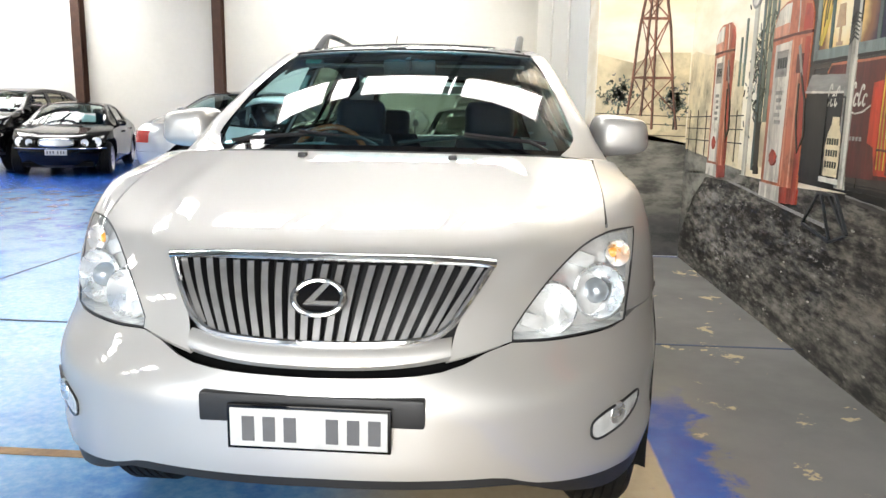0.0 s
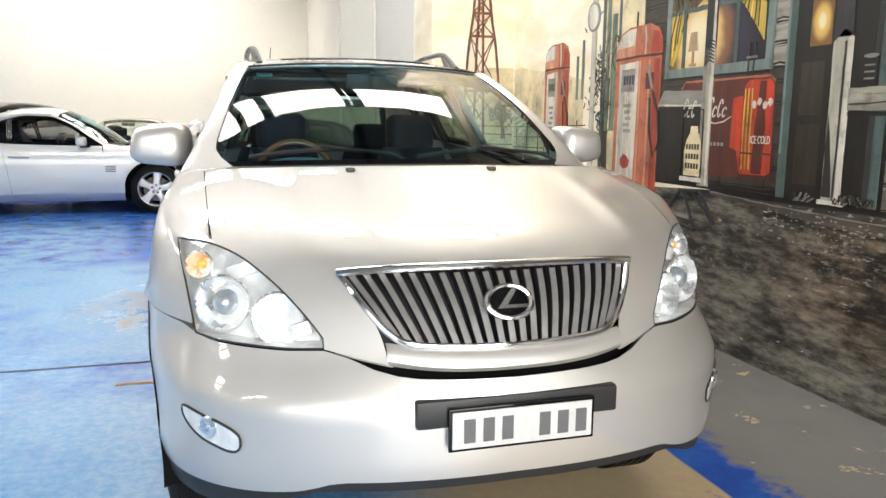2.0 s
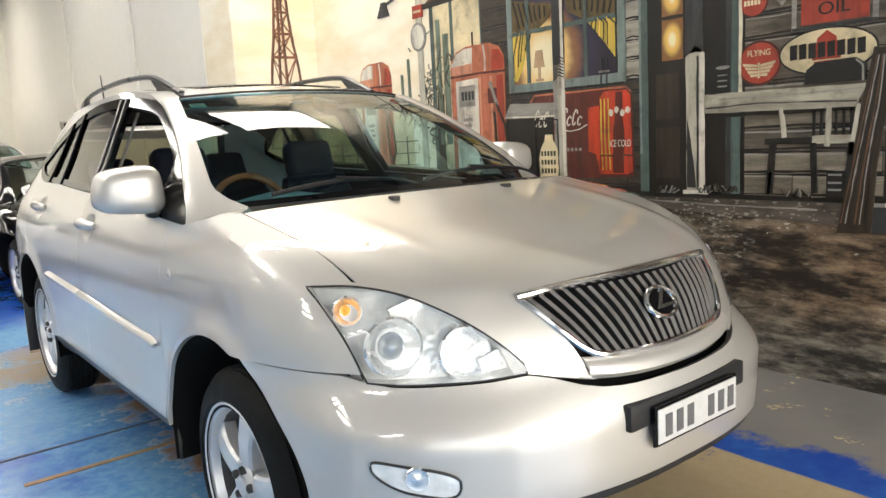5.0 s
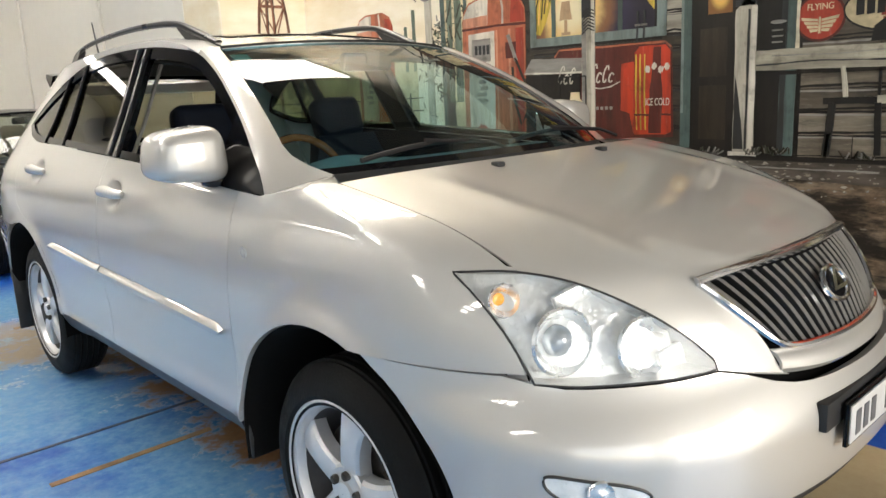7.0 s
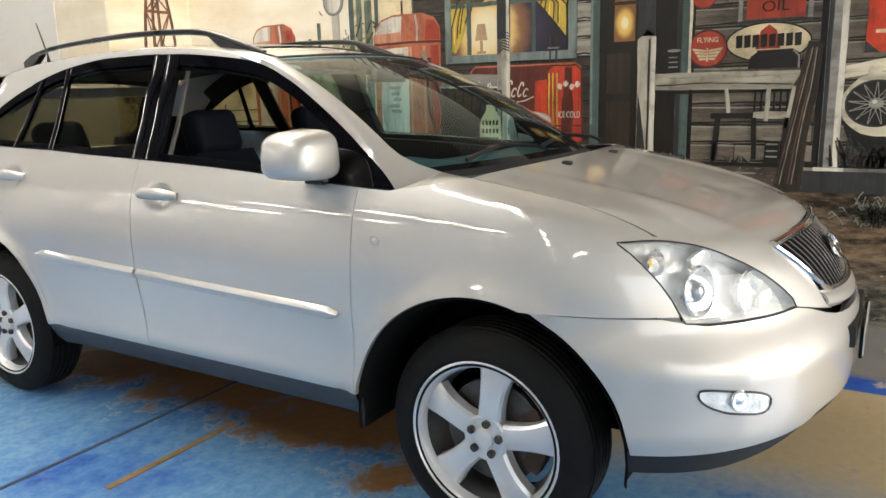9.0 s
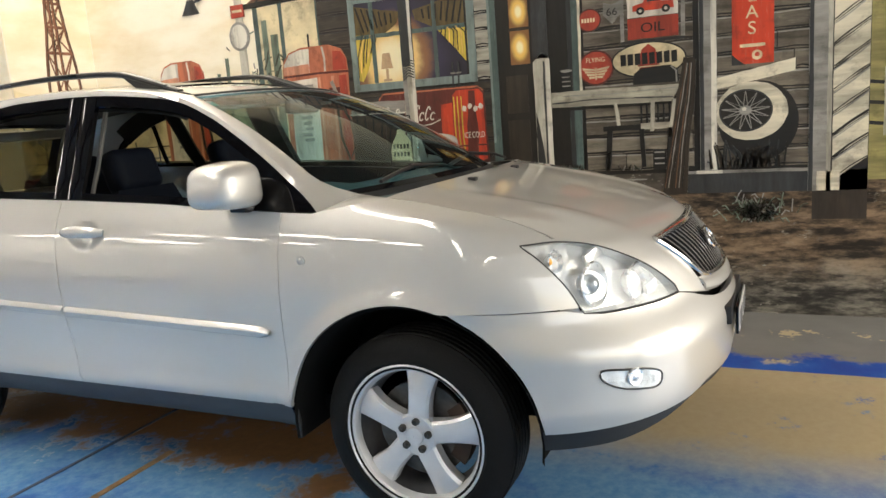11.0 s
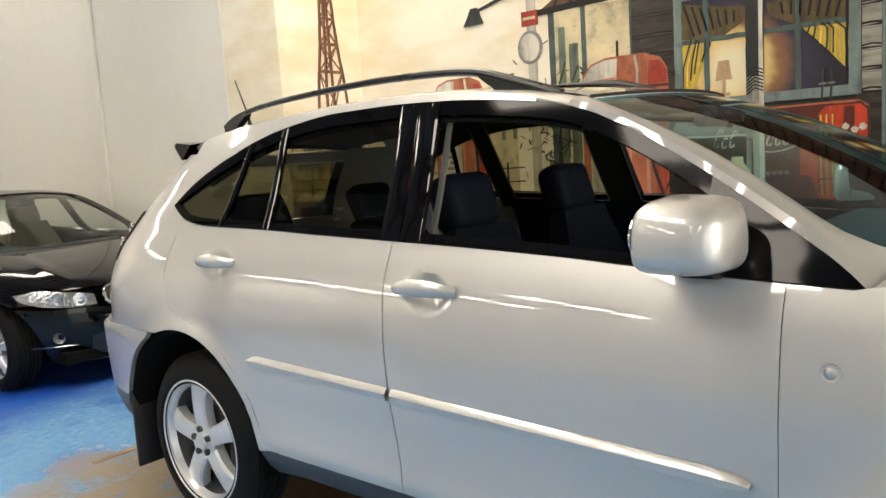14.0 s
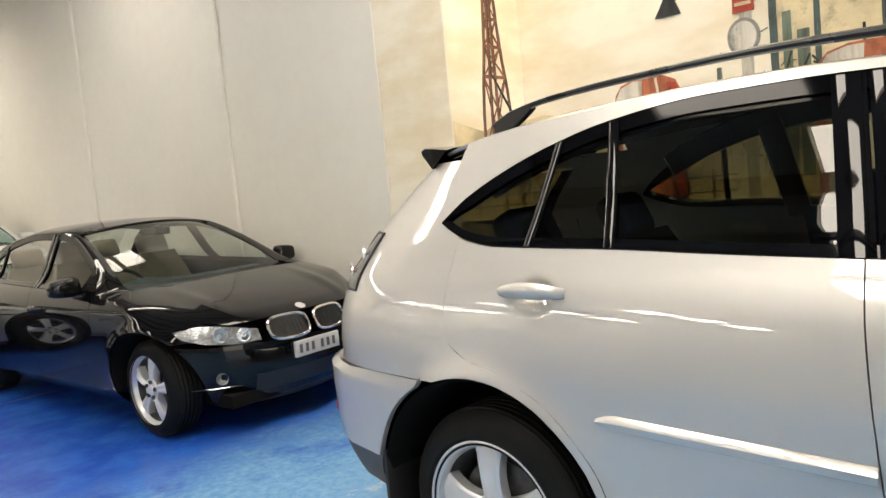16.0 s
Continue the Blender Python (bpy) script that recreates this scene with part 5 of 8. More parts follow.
def lamp_of_suv(car, B):
    top = smooth_line([(0.450, 0.822, 0), (0.485, 0.868, 0), (0.545, 0.930, 0), (0.63, 0.991, 0), (0.715, 1.017, 0), (0.796, 1.018, 0)], 24)
    low = polyline([(0.450, 0.800, 0), (0.54, 0.793, 0), (0.70, 0.790, 0), (0.752, 0.795, 0)], 16) + polyline([(0.757, 0.82, 0), (0.772, 0.90, 0), (0.796, 1.014, 0)], 7)
    for s in (-1, 1):
        def sheet(off):
            rows = []
            for a, b in zip(low, top):
                rows.append([B.nose(s * (a.x + (b.x - a.x) * u), a.y + (b.y - a.y) * u, off) for u in lin(0, 1, 10)])
            return rows
        bm = bmesh.new(); grid(bm, sheet(-0.075))
        lamp = part("headlamp", bm, M["lampback"], car, "clear headlamp with chrome bowls")
        outline = list(low) + list(reversed(top))
        bm = bm_tube([B.nose(s * p.x, p.y, -0.002) for p in outline + outline[:1]], 0.0028, 6, cap=False)
        part("lamp_seal", bm, M["plastic"], lamp)
        ring = outline + outline[:1]
        bm = bmesh.new()
        grid(bm, [[B.nose(s * p.x, p.y, o) for p in ring] for o in (-0.004, -0.04, -0.076)])
        part("lamp_wall", bm, M["lampback"], lamp)
        # bowls
        def bowl(x, z, r, depth, m, name, lens=None):
            c = B.nose(s * x, z, -0.042)
            nrm = Vector((s * 0.35, -1, 0.12)).normalized()
            q = nrm.to_track_quat("Y", "Z").to_matrix().to_4x4()
            o = part(name, bm_lathe([(0.006, r * 1.08), (0.01, r), (0.0, r * 0.96), (-depth * 0.55, r * 0.66), (-depth, r * 0.3), (-depth, 0.002)], 32, "y"), m, lamp)
            o.matrix_local = Matrix.Translation(c) @ q
            if lens:
                part("projector_lens", bm_lathe([(-0.02, r * 0.50), (-0.008, r * 0.48), (0.006, r * 0.37), (0.014, r * 0.2), (0.017, 0.001)], 28, "y"), lens, o)
            return o
        bowl(0.680, 0.873, 0.070, 0.055, M["reflector"], "dipped_beam_bowl", M["projector"])
        bowl(0.548, 0.852, 0.064, 0.06, M["reflector"], "main_beam_bowl")
        ind = bowl(0.738, 0.957, 0.036, 0.03, M["reflector"], "indicator")
        part("amber_bulb", bm_lathe([(-0.030, 0.001), (-0.028, 0.010), (-0.020, 0.0145), (-0.012, 0.010), (-0.008, 0.001)], 16, "y"), M["amber"], ind, "amber bulb")
        # facets of the reflector between the bowls
        for fx, fz, fw, fh in ((0.625, 0.958, 0.044, 0.020), (0.497, 0.828, 0.030, 0.018)):
            c = B.nose(s * fx, fz, -0.050)
            fc = part("reflector_facet", bm_box((-fw, -0.010, -fh), (fw, 0.008, fh), 0.006), M["lampback"], lamp)
            fc.matrix_local = Matrix.Translation(c) @ pose(0, 0, 0, 0, s * 20, s * 24)
        bm = bmesh.new(); grid(bm, sheet(0.0))
        g = part("lamp_lens", shell(bm, 0), M["lens"], lamp, "clear plastic lens"); g.visible_shadow = False
        # fog lamp
        def sup(t):
            c, q = math.cos(t), math.sin(t)
            dx, dz = 0.070 * math.copysign(abs(c) ** 0.75, c), (0.024 if q > 0 else 0.042) * math.copysign(abs(q) ** (0.45 if q > 0 else 0.9), q)
            return Vector((0.722 + dx, 0.590 + dz * (1 - 0.1 * c) + 0.020 * c, 0))
        fo = [sup(t) for t in lin(math.pi, 0, 18)]
        fl = [sup(t) for t in lin(math.pi, 2 * math.pi, 18)]
        bm = bmesh.new()
        grid(bm, [[B.nose(s * (a.x + (b.x - a.x) * u), a.y + (b.y - a.y) * u, 0.0025) for u in lin(0, 1, 6)] for a, b in zip(fl, fo)])
        fog = part("fog_lamp", shell(bm, 0.002), M["lampback"], car, "clear fog lamp in bumper")
        ring = list(fl) + list(reversed(fo))
        part("fog_surround", bm_tube([B.nose(s * p.x, p.y, 0.003) for p in ring + ring[:1]], 0.0035, 6, cap=False), M["plastic"], fog)
        c = B.nose(s * 0.725, 0.590, 0.004)
        o = part("fog_bulb", bm_lathe([(0.0, 0.030), (0.005, 0.027), (0.003, 0.018), (0.006, 0.010), (0.008, 0.001)], 24, "y"), M["reflector"], fog)
        o.matrix_local = Matrix.Translation(c) @ pose(0, 0, 0, 0, 0, 180 + s * 40)
        bm = bmesh.new()
        grid(bm, [[B.nose(s * (a.x + (b.x - a.x) * u), a.y + (b.y - a.y) * u, 0.012) for u in lin(0, 1, 6)] for a, b in zip(fl, fo)])
        g = part("fog_lens", shell(bm, 0), M["lens"], fog); g.visible_shadow = False


def trim_of_suv(car, B):
    # number plate on its holder; characters as plain bars
    h = part("plate_holder", bm_box((-0.258, -0.985, 0.632), (0.258, -0.950, 0.700), 0.008), M["plastic"], car, "black plastic plate holder")
    p = part("number_plate", bm_box((-0.186, -1.003, 0.578), (0.186, -0.992, 0.684), 0.004), M["gloss_black"], h, "white plate in black frame")
    part("plate_face", bm_box((-0.178, -1.0065, 0.586), (0.178, -1.002, 0.676), 0.002), M["plate_white"], p)
    for i in range(7):
        if i == 3:
            continue
        x = -0.150 + i * 0.0475
        part("plate_bar", bm_box((x, -1.0085, 0.600), (x + 0.028, -1.006, 0.658)), M["ink"], p, smooth=False)
    for s in (-1, 1):
        door_mirror(car, SUV, B, s, (0.902, 0.685, 1.247), (0.114, 0.145, 0.083))
        # Dark plug placed to close a gap open to the camera's view.
        part("arch_gap_plug", bm_box((min(s * 0.50, s * 0.842), 3.192, 0.42), (max(s * 0.50, s * 0.842), 3.245, 0.74), 0.01), M["liner"], car)
        # side repeater
        c = B.side(0.375, 0.977, s, 0.0)
        o = part("side_repeater", bm_lathe([(0.0, 0.020), (0.004, 0.0185), (0.002, 0.013), (0.005, 0.009), (0.006, 0.001)], 24), M["silver"], car)
        o.matrix_local = Matrix.Translation(c) @ pose(0, 0, 0, 0, 0, 0 if s > 0 else 180)
        # roof rail: bar with deep feet
        xr = 0.49
        pts, rad = [], []
        prof = pchip([(1.18, 1.612), (1.32, 1.662), (1.50, 1.712), (1.62, 1.722), (1.9, 1.728), (2.3, 1.718), (2.6, 1.700), (2.78, 1.672), (2.86, 1.640)])
        for y in lin(1.18, 2.86, 44):
            pts.append(Vector((s * (xr + 0.03 * math.sin((y - 1.2) / 1.66 * math.pi)), y, prof(y))))
        part("roof_rail", bm_tube(pts, [0.019 - 0.007 * k / 44 for k in range(45)], 10, flat=0.8), M["rail"], car, "black roof rail")
        for ya, yb in ((1.22, 1.46), (2.68, 2.85)):
            bm = bmesh.new()
            rows = []
            for y in lin(ya, yb, 10):
                x = s * (xr + 0.03 * math.sin((y - 1.2) / 1.66 * math.pi))
                zt_ = prof(y) + 0.008
                q = (y - ya) / (yb - ya) if y < 2 else (yb - y) / (yb - ya)
                q = min(1.0, max(0.0, (q - 0.35) / 0.65))
                zb_ = (1.60 if y < 2 else 1.615) * (1 - q) + (zt_ - 0.022) * q
                rows.append([Vector((x - 0.016, y, zb_)), Vector((x - 0.011, y, zt_ - 0.004)), Vector((x + 0.011, y, zt_ - 0.004)), Vector((x + 0.016, y, zb_))])
            grid(bm, rows)
            bmesh.ops.recalc_face_normals(bm, faces=bm.faces)
            part("rail_foot", bm, M["rail"], car)
        # wipers
    for x0, x1 in ((-0.60, -0.02), (0.02, 0.58)):
        a = Vector((x0 + 0.02, 0.20, 1.215)); b = Vector((x1, 0.225, 1.222))
        pts = [a.lerp(b, t) + Vector((0, 0.0, 0.022 * math.sin(math.pi * t))) for t in lin(0, 1, 12)]
        w = part("wiper", bm_tube(pts, 0.008, 6), M["plastic"], car)
        arm_ = [Vector((x1, 0.13, 1.200)), Vector((x1 - 0.05, 0.17, 1.228)), a.lerp(b, 0.45) + Vector((0, -0.005, 0.035))]
        part("wiper_arm", bm_tube(polyline(arm_, 8), 0.009, 6, flat=0.7), M["plastic"], w)
    for x in (-0.255, 0.255):
        c = B.nose(x, B.top_z(x, -0.03), 0)
        part("washer_nozzle", bm_box((c.x - 0.014, c.y - 0.018, c.z - 0.004), (c.x + 0.014, c.y + 0.016, c.z + 0.012), 0.005), M["plastic"], car)
    # aerial
    part("aerial", bm_tube([(-0.36, 2.86, 1.63), (-0.352, 2.88, 1.69), (-0.33, 2.985, 1.86)], [0.016, 0.005, 0.003], 8), M["plastic"], car)
    # tail spoiler
    bm = bmesh.new()
    rows = []
    for x in lin(-0.56, 0.56, 20):
        q = (abs(x) / 0.56) ** 2.5
        rows.append([Vector((x, 3.10 - 0.06 * q, 1.606 - 0.030 * q)), Vector((x, 3.27 - 0.12 * q, 1.606 - 0.016 * q)), Vector((x, 3.31 - 0.14 * q, 1.597 - 0.016 * q)), Vector((x, 3.305 - 0.14 * q, 1.580 - 0.016 * q)), Vector((x, 3.18 - 0.06 * q, 1.545 - 0.035 * q))])
    vs = grid(bm, rows)
    bm.faces.new(vs[0]); bm.faces.new(list(reversed(vs[-1])))
    bmesh.ops.recalc_face_normals(bm, faces=bm.faces)
    part("tail_spoiler", bm, M["gloss_black"], car, "glossy black tail spoiler")
    for s in (-1, 1):
        bm = bmesh.new()
        rows = []
        for z in lin(1.085, 1.285, 12):
            q = (z - 1.085) / 0.20
            c0, c1 = 0.935 - 0.05 * q, 0.62 + 0.16 * q
            rows.append([B.tail(s * B.x0(z) * c, z, 0.004) + Vector((s * 0.004, 0, 0)) for c in lin(c0, c1, 10)])
        grid(bm, rows)
        t = part("tail_lamp", shell(bm, 0.004), M["lamp_dark"], car, "clear tail lamp with red band")
        rim_ = [r[0] for r in rows] + rows[-1][1:] + [r[-1] for r in rows[::-1]] + rows[0][::-1]
        part("lamp_seal", bm_tube(rim_, 0.005, 6, cap=False), M["plastic"], t)
        for k in (0.3, 0.7):
            p = rows[int(k * 11)][4]
            o = part("lamp_bowl", bm_lathe([(0.0, 0.036), (0.008, 0.033), (0.003, 0.018), (0.008, 0.001)], 20, "y"), M["reflector"], t)
            o.matrix_local = Matrix.Translation(p) @ Vector((s * 1.0, 0.8, 0.1)).normalized().to_track_quat("Y", "Z").to_matrix().to_4x4()
        bm = bmesh.new()
        rows = []
        for z in lin(1.12, 1.20, 6):
            rows.append([B.tail(s * B.x0(z) * c, z, 0.007) + Vector((s * 0.006, 0, 0)) for c in lin(0.80, 0.60, 8)])
        grid(bm, rows)
        part("tail_lens", shell(bm, 0.002), M["red_lens"], t)
        part("rear_reflector", bm_box((s * 0.62 - 0.06, B.rear_y(0.62, 0.56) - 0.03, 0.54), (s * 0.62 + 0.06, B.rear_y(0.62, 0.56) + 0.012, 0.575), 0.004), M["red_lens"], car)
        # mud flap and mouldings round the rear wheel
        part("mud_flap", bm_box((s * 0.80 - 0.10, 2.715 + 0.445, 0.17), (s * 0.80 + 0.085, 2.715 + 0.462, 0.52), 0.006), M["plastic"], car)
        part("mud_flap", bm_box((s * 0.79 - 0.10, 0.452, 0.31), (s * 0.79 + 0.07, 0.464, 0.43), 0.006), M["plastic"], car)
    # sun visors and window sticker
    part("sun_visor", bm_box((-0.52, 1.08, 1.535), (-0.06, 1.22, 1.55), 0.006), M["headlining"], car)
    part("sun_visor", bm_box((0.06, 1.08, 1.535), (0.52, 1.22, 1.55), 0.006), M["headlining"], car)
    belt_, top_ = pchip(SUV["belt"]), pchip(SUV["wtop"])
    for s in (-1,):
        bm = bmesh.new()
        rows = []
        for t in lin(0, 1, 12):
            row = []
            for yy in lin(1.488, 1.506, 3):
                y = yy + 0.055 * t
                z = belt_(y) - 0.05 + (top_(y) - belt_(y) + 0.02) * t
                row.append(B.side(y, z, s, -0.05))
            rows.append(row)
        grid(bm, rows)
        part("pillar_lining", shell(bm, 0.01), M["pillar_grey"], car, "pale grey lining of middle pillar")
    # Far pillar and roof-side linings: cabin shade is put into their dark colour.
    for y0, y1, lean in ((1.50, 1.66, 0.055), (2.18, 2.28, 0.05)):
        bm = bmesh.new()
        rows = []
        for t in lin(0, 1, 12):
            rows.append([B.side(yy + lean * t, belt_(yy) - 0.05 + (top_(yy) - belt_(yy) + 0.05) * t, 1, -0.045) for yy in lin(y0, y1, 5)])
        grid(bm, rows)
        part("pillar_lining", shell(bm, 0.012), M["lining_shaded"], car, "far pillar lining, darkened for cabin shade")
    for s in (-1, 1):
        bm = bmesh.new()
        grid(bm, [[B.side(y, top_(y) - 0.06 + 0.09 * k / 4, s, -0.03 - 0.012 * k) for k in range(5)] for y in lin(1.05, 2.75, 30)])
        part("roof_side_lining", shell(bm, 0.01), M["lining_shaded"], car)
    st_ = part("window_sticker", bm_box((-0.035, -0.002, -0.018), (0.035, 0.002, 0.018)), M["teal_sticker"], car, "teal sticker inside windscreen", smooth=False)
    st_.matrix_local = pose(-0.475, 1.045, 1.555, -62)
    rc = pchip(SUV["roof_c"])
    bm = bmesh.new()
    grid(bm, [[Vector((x, y, rc(y) + 0.004 - 0.014 * (x / 0.38) ** 2)) for x in lin(-0.38, 0.38, 12)] for y in lin(1.30, 1.80, 10)])
    part("sunroof", shell(bm, 0.006, core=(0, 0.6)), M["gloss_black"], car, "dark glass sunroof")


suv = thing("silver_suv", "silver four-wheel-drive wagon, slatted chrome grille, driver window open", "car")
BS = make_car(SUV, suv)
nose_of_suv(suv, BS)
lamp_of_suv(suv, BS)
trim_of_suv(suv, BS)
cabin(suv, SUV, BS)

# ---- the other cars ----
def lamp_patch(car, B, s, pts_low, pts_top, m="lampback", name="headlamp", off=0.003, bowls=()):
    low = polyline([(x, z, 0) for x, z in pts_low], 12)
    top = polyline([(x, z, 0) for x, z in pts_top], 12)
    bm = bmesh.new()
    grid(bm, [[B.nose(s * (a.x + (b.x - a.x) * u), a.y + (b.y - a.y) * u, off) for u in lin(0, 1, 5)] for a, b in zip(low, top)])
    lamp = part(name, shell(bm, 0.004), M[m], car, "clear headlamp")
    for x, z, r, mm in bowls:
        c = B.nose(s * x, z, off + 0.004)
        o = part("lamp_bowl", bm_lathe([(0.0, r * 1.12), (0.008, r * 1.08), (0.010, r * 0.98), (0.002, r * 0.8), (-0.004, r * 0.4), (0.006, r * 0.3), (0.008, 0.002)], 24, "y"), M[mm], lamp)
        nrm = Vector((s * 0.35, -1, 0.1)).normalized()
        o.matrix_local = Matrix.Translation(c) @ nrm.to_track_quat("Y", "Z").to_matrix().to_4x4()
    return lamp


def plate(car, y, z, w=0.372, back="plate_white", bars="ink"):
    p = part("number_plate", bm_box((-w / 2, y - 0.008, z - 0.052), (w / 2, y + 0.012, z + 0.052), 0.004), M[back], car, "number plate with plain bars")
    for i in range(6):
        x = -w / 2 + 0.032 + i * 0.050 + (0.028 if i > 2 else 0)
        part("plate_bar", bm_box((x, y - 0.0105, z - 0.028), (x + 0.024, y - 0.007, z + 0.028)), M[bars], p, smooth=False)


SALOON = dict(
    paint=M["black_paint"], wb=2.84, r=0.318, rim=0.236, wheel_x=0.845, spokes=5, spoke_w=0.085, double=True, arch_z=0.325, arch_r=0.385, flare=0.014,
    xt=[(0.15, 0.80), (0.30, 0.865), (0.50, 0.898), (0.65, 0.905), (0.78, 0.898), (0.88, 0.872), (0.93, 0.846), (0.98, 0.795), (1.05, 0.735), (1.20, 0.655), (1.35, 0.572), (1.42, 0.52)],
    front=[(0.18, -0.58), (0.3, -0.655), (0.45, -0.68), (0.55, -0.675), (0.62, -0.645), (0.7, -0.6), (0.745, -0.53), (0.79, -0.41), (0.84, -0.23), (0.89, 0), (0.94, 0.27), (0.98, 0.52)],
    rear=[(0.2, 3.7), (0.35, 3.8), (0.6, 3.845), (0.8, 3.845), (0.95, 3.81), (1.05, 3.72)],
    ye0=0.1, rear_len=0.62, nr=2.8, sill=0.28, valance=0.17,
    hood_front=[(0.0, 0.715), (0.20, 0.712), (0.36, 0.705), (0.52, 0.70), (0.66, 0.735)],
    seam_x=0.70, seam_x0=0.64, seam_y0=-0.32, cowl_y=0.27, ridge=0.010,
    bump_seam=[(0, 0.56), (0.30, 0.56), (0.42, 0.575), (0.62, 0.575), (0.80, 0.60), (0.92, 0.62)], bump_bot=[(0, 0.215), (0.5, 0.215), (0.92, 0.235)],
    wing_y=-0.30, wing_z0=0.62, lamp_edge=[(-0.46, 0.63), (-0.40, 0.66), (-0.30, 0.70)], lamp_top=[(-0.45, 0.72), (-0.30, 0.71)],
    belt=[(0.55, 0.925), (0.9, 0.937), (1.6, 0.957), (2.3, 0.978), (2.7, 0.992), (2.85, 1.003)],
    wtop=[(0.55, 0.932), (0.7, 1.03), (1, 1.19), (1.3, 1.3), (1.6, 1.345), (2, 1.352), (2.4, 1.305), (2.65, 1.205), (2.85, 1.01)],
    door_front=[(0.25, 0.56), (1, 0.6)], door_mid=[(0.25, 1.57), (1, 1.63)],
    door_rear=[(0.28, 2.46), (0.4, 2.475), (0.55, 2.52), (0.65, 2.6), (0.72, 2.7), (0.78, 2.76), (0.9, 2.79), (1.1, 2.8)], door_rear_n=7,
    handle=[(1.44, 0.8), (2.52, 0.83)], rear_seam=0.66, rbump_bot=0.28, c_top_y=2.4,
    roof_edge=[(1.1, 1.235), (1.3, 1.302), (1.6, 1.347), (2, 1.354), (2.4, 1.312), (2.55, 1.29), (2.7, 1.235), (2.85, 1.165), (3, 1.09), (3.15, 1.03), (3.8, 1.02)],
    tail_top=1.02, c_tail_y=3.15, rear_screen=((0.60, 3.13, 1.035), (0.50, 2.55, 1.345)),
    pillars=(0.82, 1.53, 1.65, 2.46), b_slant=0.06, glass_f=M["glass_open"], glass_r=M["glass_open"], glass_w=M["glass_pale"], sill_mat=M["black_paint"],
    ws_base=(0.66, 0.52, 0.958), ws_top=(0.525, 1.32, 1.322), ws_base_c=(0.32, 0.957), ws_top_c=(1.23, 1.372), ws_top_side=1.3, ws_bow=0.03,
    roof_c=[(1.23, 1.376), (1.6, 1.412), (2, 1.415), (2.4, 1.385), (2.6, 1.352)], roof_end=2.58, roof_end_in=0.04,
    seats=(1.45, 2.35), seat_z=0.48, seat_mat=M["beige_leather"], dash_mat=M["dash"], handle_mat=M["black_paint"],
)


def saloon_nose(car, B, P):
    for s in (-1, 1):
        lamp_patch(car, B, s, [(0.37, 0.585), (0.52, 0.582), (0.66, 0.60), (0.76, 0.645)], [(0.37, 0.655), (0.52, 0.690), (0.66, 0.715), (0.78, 0.695)], m="lamp_mid", bowls=[(0.46, 0.632, 0.040, "reflector"), (0.58, 0.645, 0.042, "projector"), (0.70, 0.665, 0.022, "reflector")])
        # kidney half: ring, dark field and bars
        ring = [(s * (0.172 + 0.142 * math.copysign(abs(math.cos(t)) ** 0.6, math.cos(t))), 0.635 + 0.070 * math.copysign(abs(math.sin(t)) ** 0.6, math.sin(t))) for t in lin(0, 2 * math.pi, 36)]
        bm = bm_tube([B.nose(x, z, 0.014) for x, z in ring], 0.011, 8, cap=False)
        g = part("grille", bm, M["chrome"], car, "chrome-framed half of grille")
        bm = bmesh.new(); grid(bm, [[B.nose(s * x, z, 0.004) for x in lin(0.04, 0.303, 10)] for z in lin(0.575, 0.695, 4)])
        part("grille_field", shell(bm, 0), M["plastic"], g)
        for k in range(9):
            x = 0.056 + 0.029 * k
            part("grille_bar", bm_tube([B.nose(s * x, 0.585, 0.010), B.nose(s * x, 0.635, 0.012), B.nose(s * x, 0.688, 0.010)], 0.003, 5), M["plastic"], g)
        c = B.nose(s * 0.60, 0.375, 0.004)
        f = part("fog_lamp", bm_lathe([(0.0, 0.040), (0.008, 0.036), (0.0, 0.026), (-0.006, 0.002)], 24, "y"), M["lamp_dark"], car)
        f.matrix_local = Matrix.Translation(c) @ Vector((s * 0.45, -1, 0)).normalized().to_track_quat("Y", "Z").to_matrix().to_4x4()
        bm = bm_tube([B.nose(s * x, 0.315, 0.006) for x in lin(0.50, 0.78, 10)], 0.003, 6)
        part("bumper_strip", bm, M["chrome"], car)
        door_mirror(car, P, B, s, (0.945, 0.80, 0.985), (0.105, 0.08, 0.068))
        part("tail_lamp", shell((lambda b: (grid(b, [[B.tail(s * B.x0(z) * c2, z, 0.004) + Vector((s * 0.004, 0, 0)) for c2 in lin(0.97, 0.55, 8)] for z in lin(0.76, 0.92, 6)]), b)[1])(bmesh.new()), 0.003), M["red_lens"], car)
    bm = bmesh.new(); grid(bm, [[B.nose(x, z, 0.003) for x in lin(-0.42, 0.42, 16)] for z in lin(0.26, 0.37, 4)])
    part("lower_intake", shell(bm, 0.004), M["plastic"], car)
    plate(car, B.front_y(0.1, 0.48) - 0.010, 0.48)
    c = B.nose(0, 0.735, 0.001)
    o = part("roundel", bm_lathe([(0.0, 0.036), (0.002, 0.035), (0.003, 0.030), (0.003, 0.001)], 28, "y"), M["alloy"], car, "plain round badge")
    o.matrix_local = Matrix.Translation(c) @ Vector((0, -0.5, 1)).normalized().to_track_quat("Y", "Z").to_matrix().to_4x4()


black_saloon = thing("black_saloon", "glossy black saloon with twin chrome grilles on blue floor", "car")
BB = make_car(SALOON, black_saloon)
saloon_nose(black_saloon, BB, SALOON)
cabin(black_saloon, SALOON, BB, wood=False)
black_saloon.matrix_world = pose(0.31, 5.86, 0, 0, 0, 3)

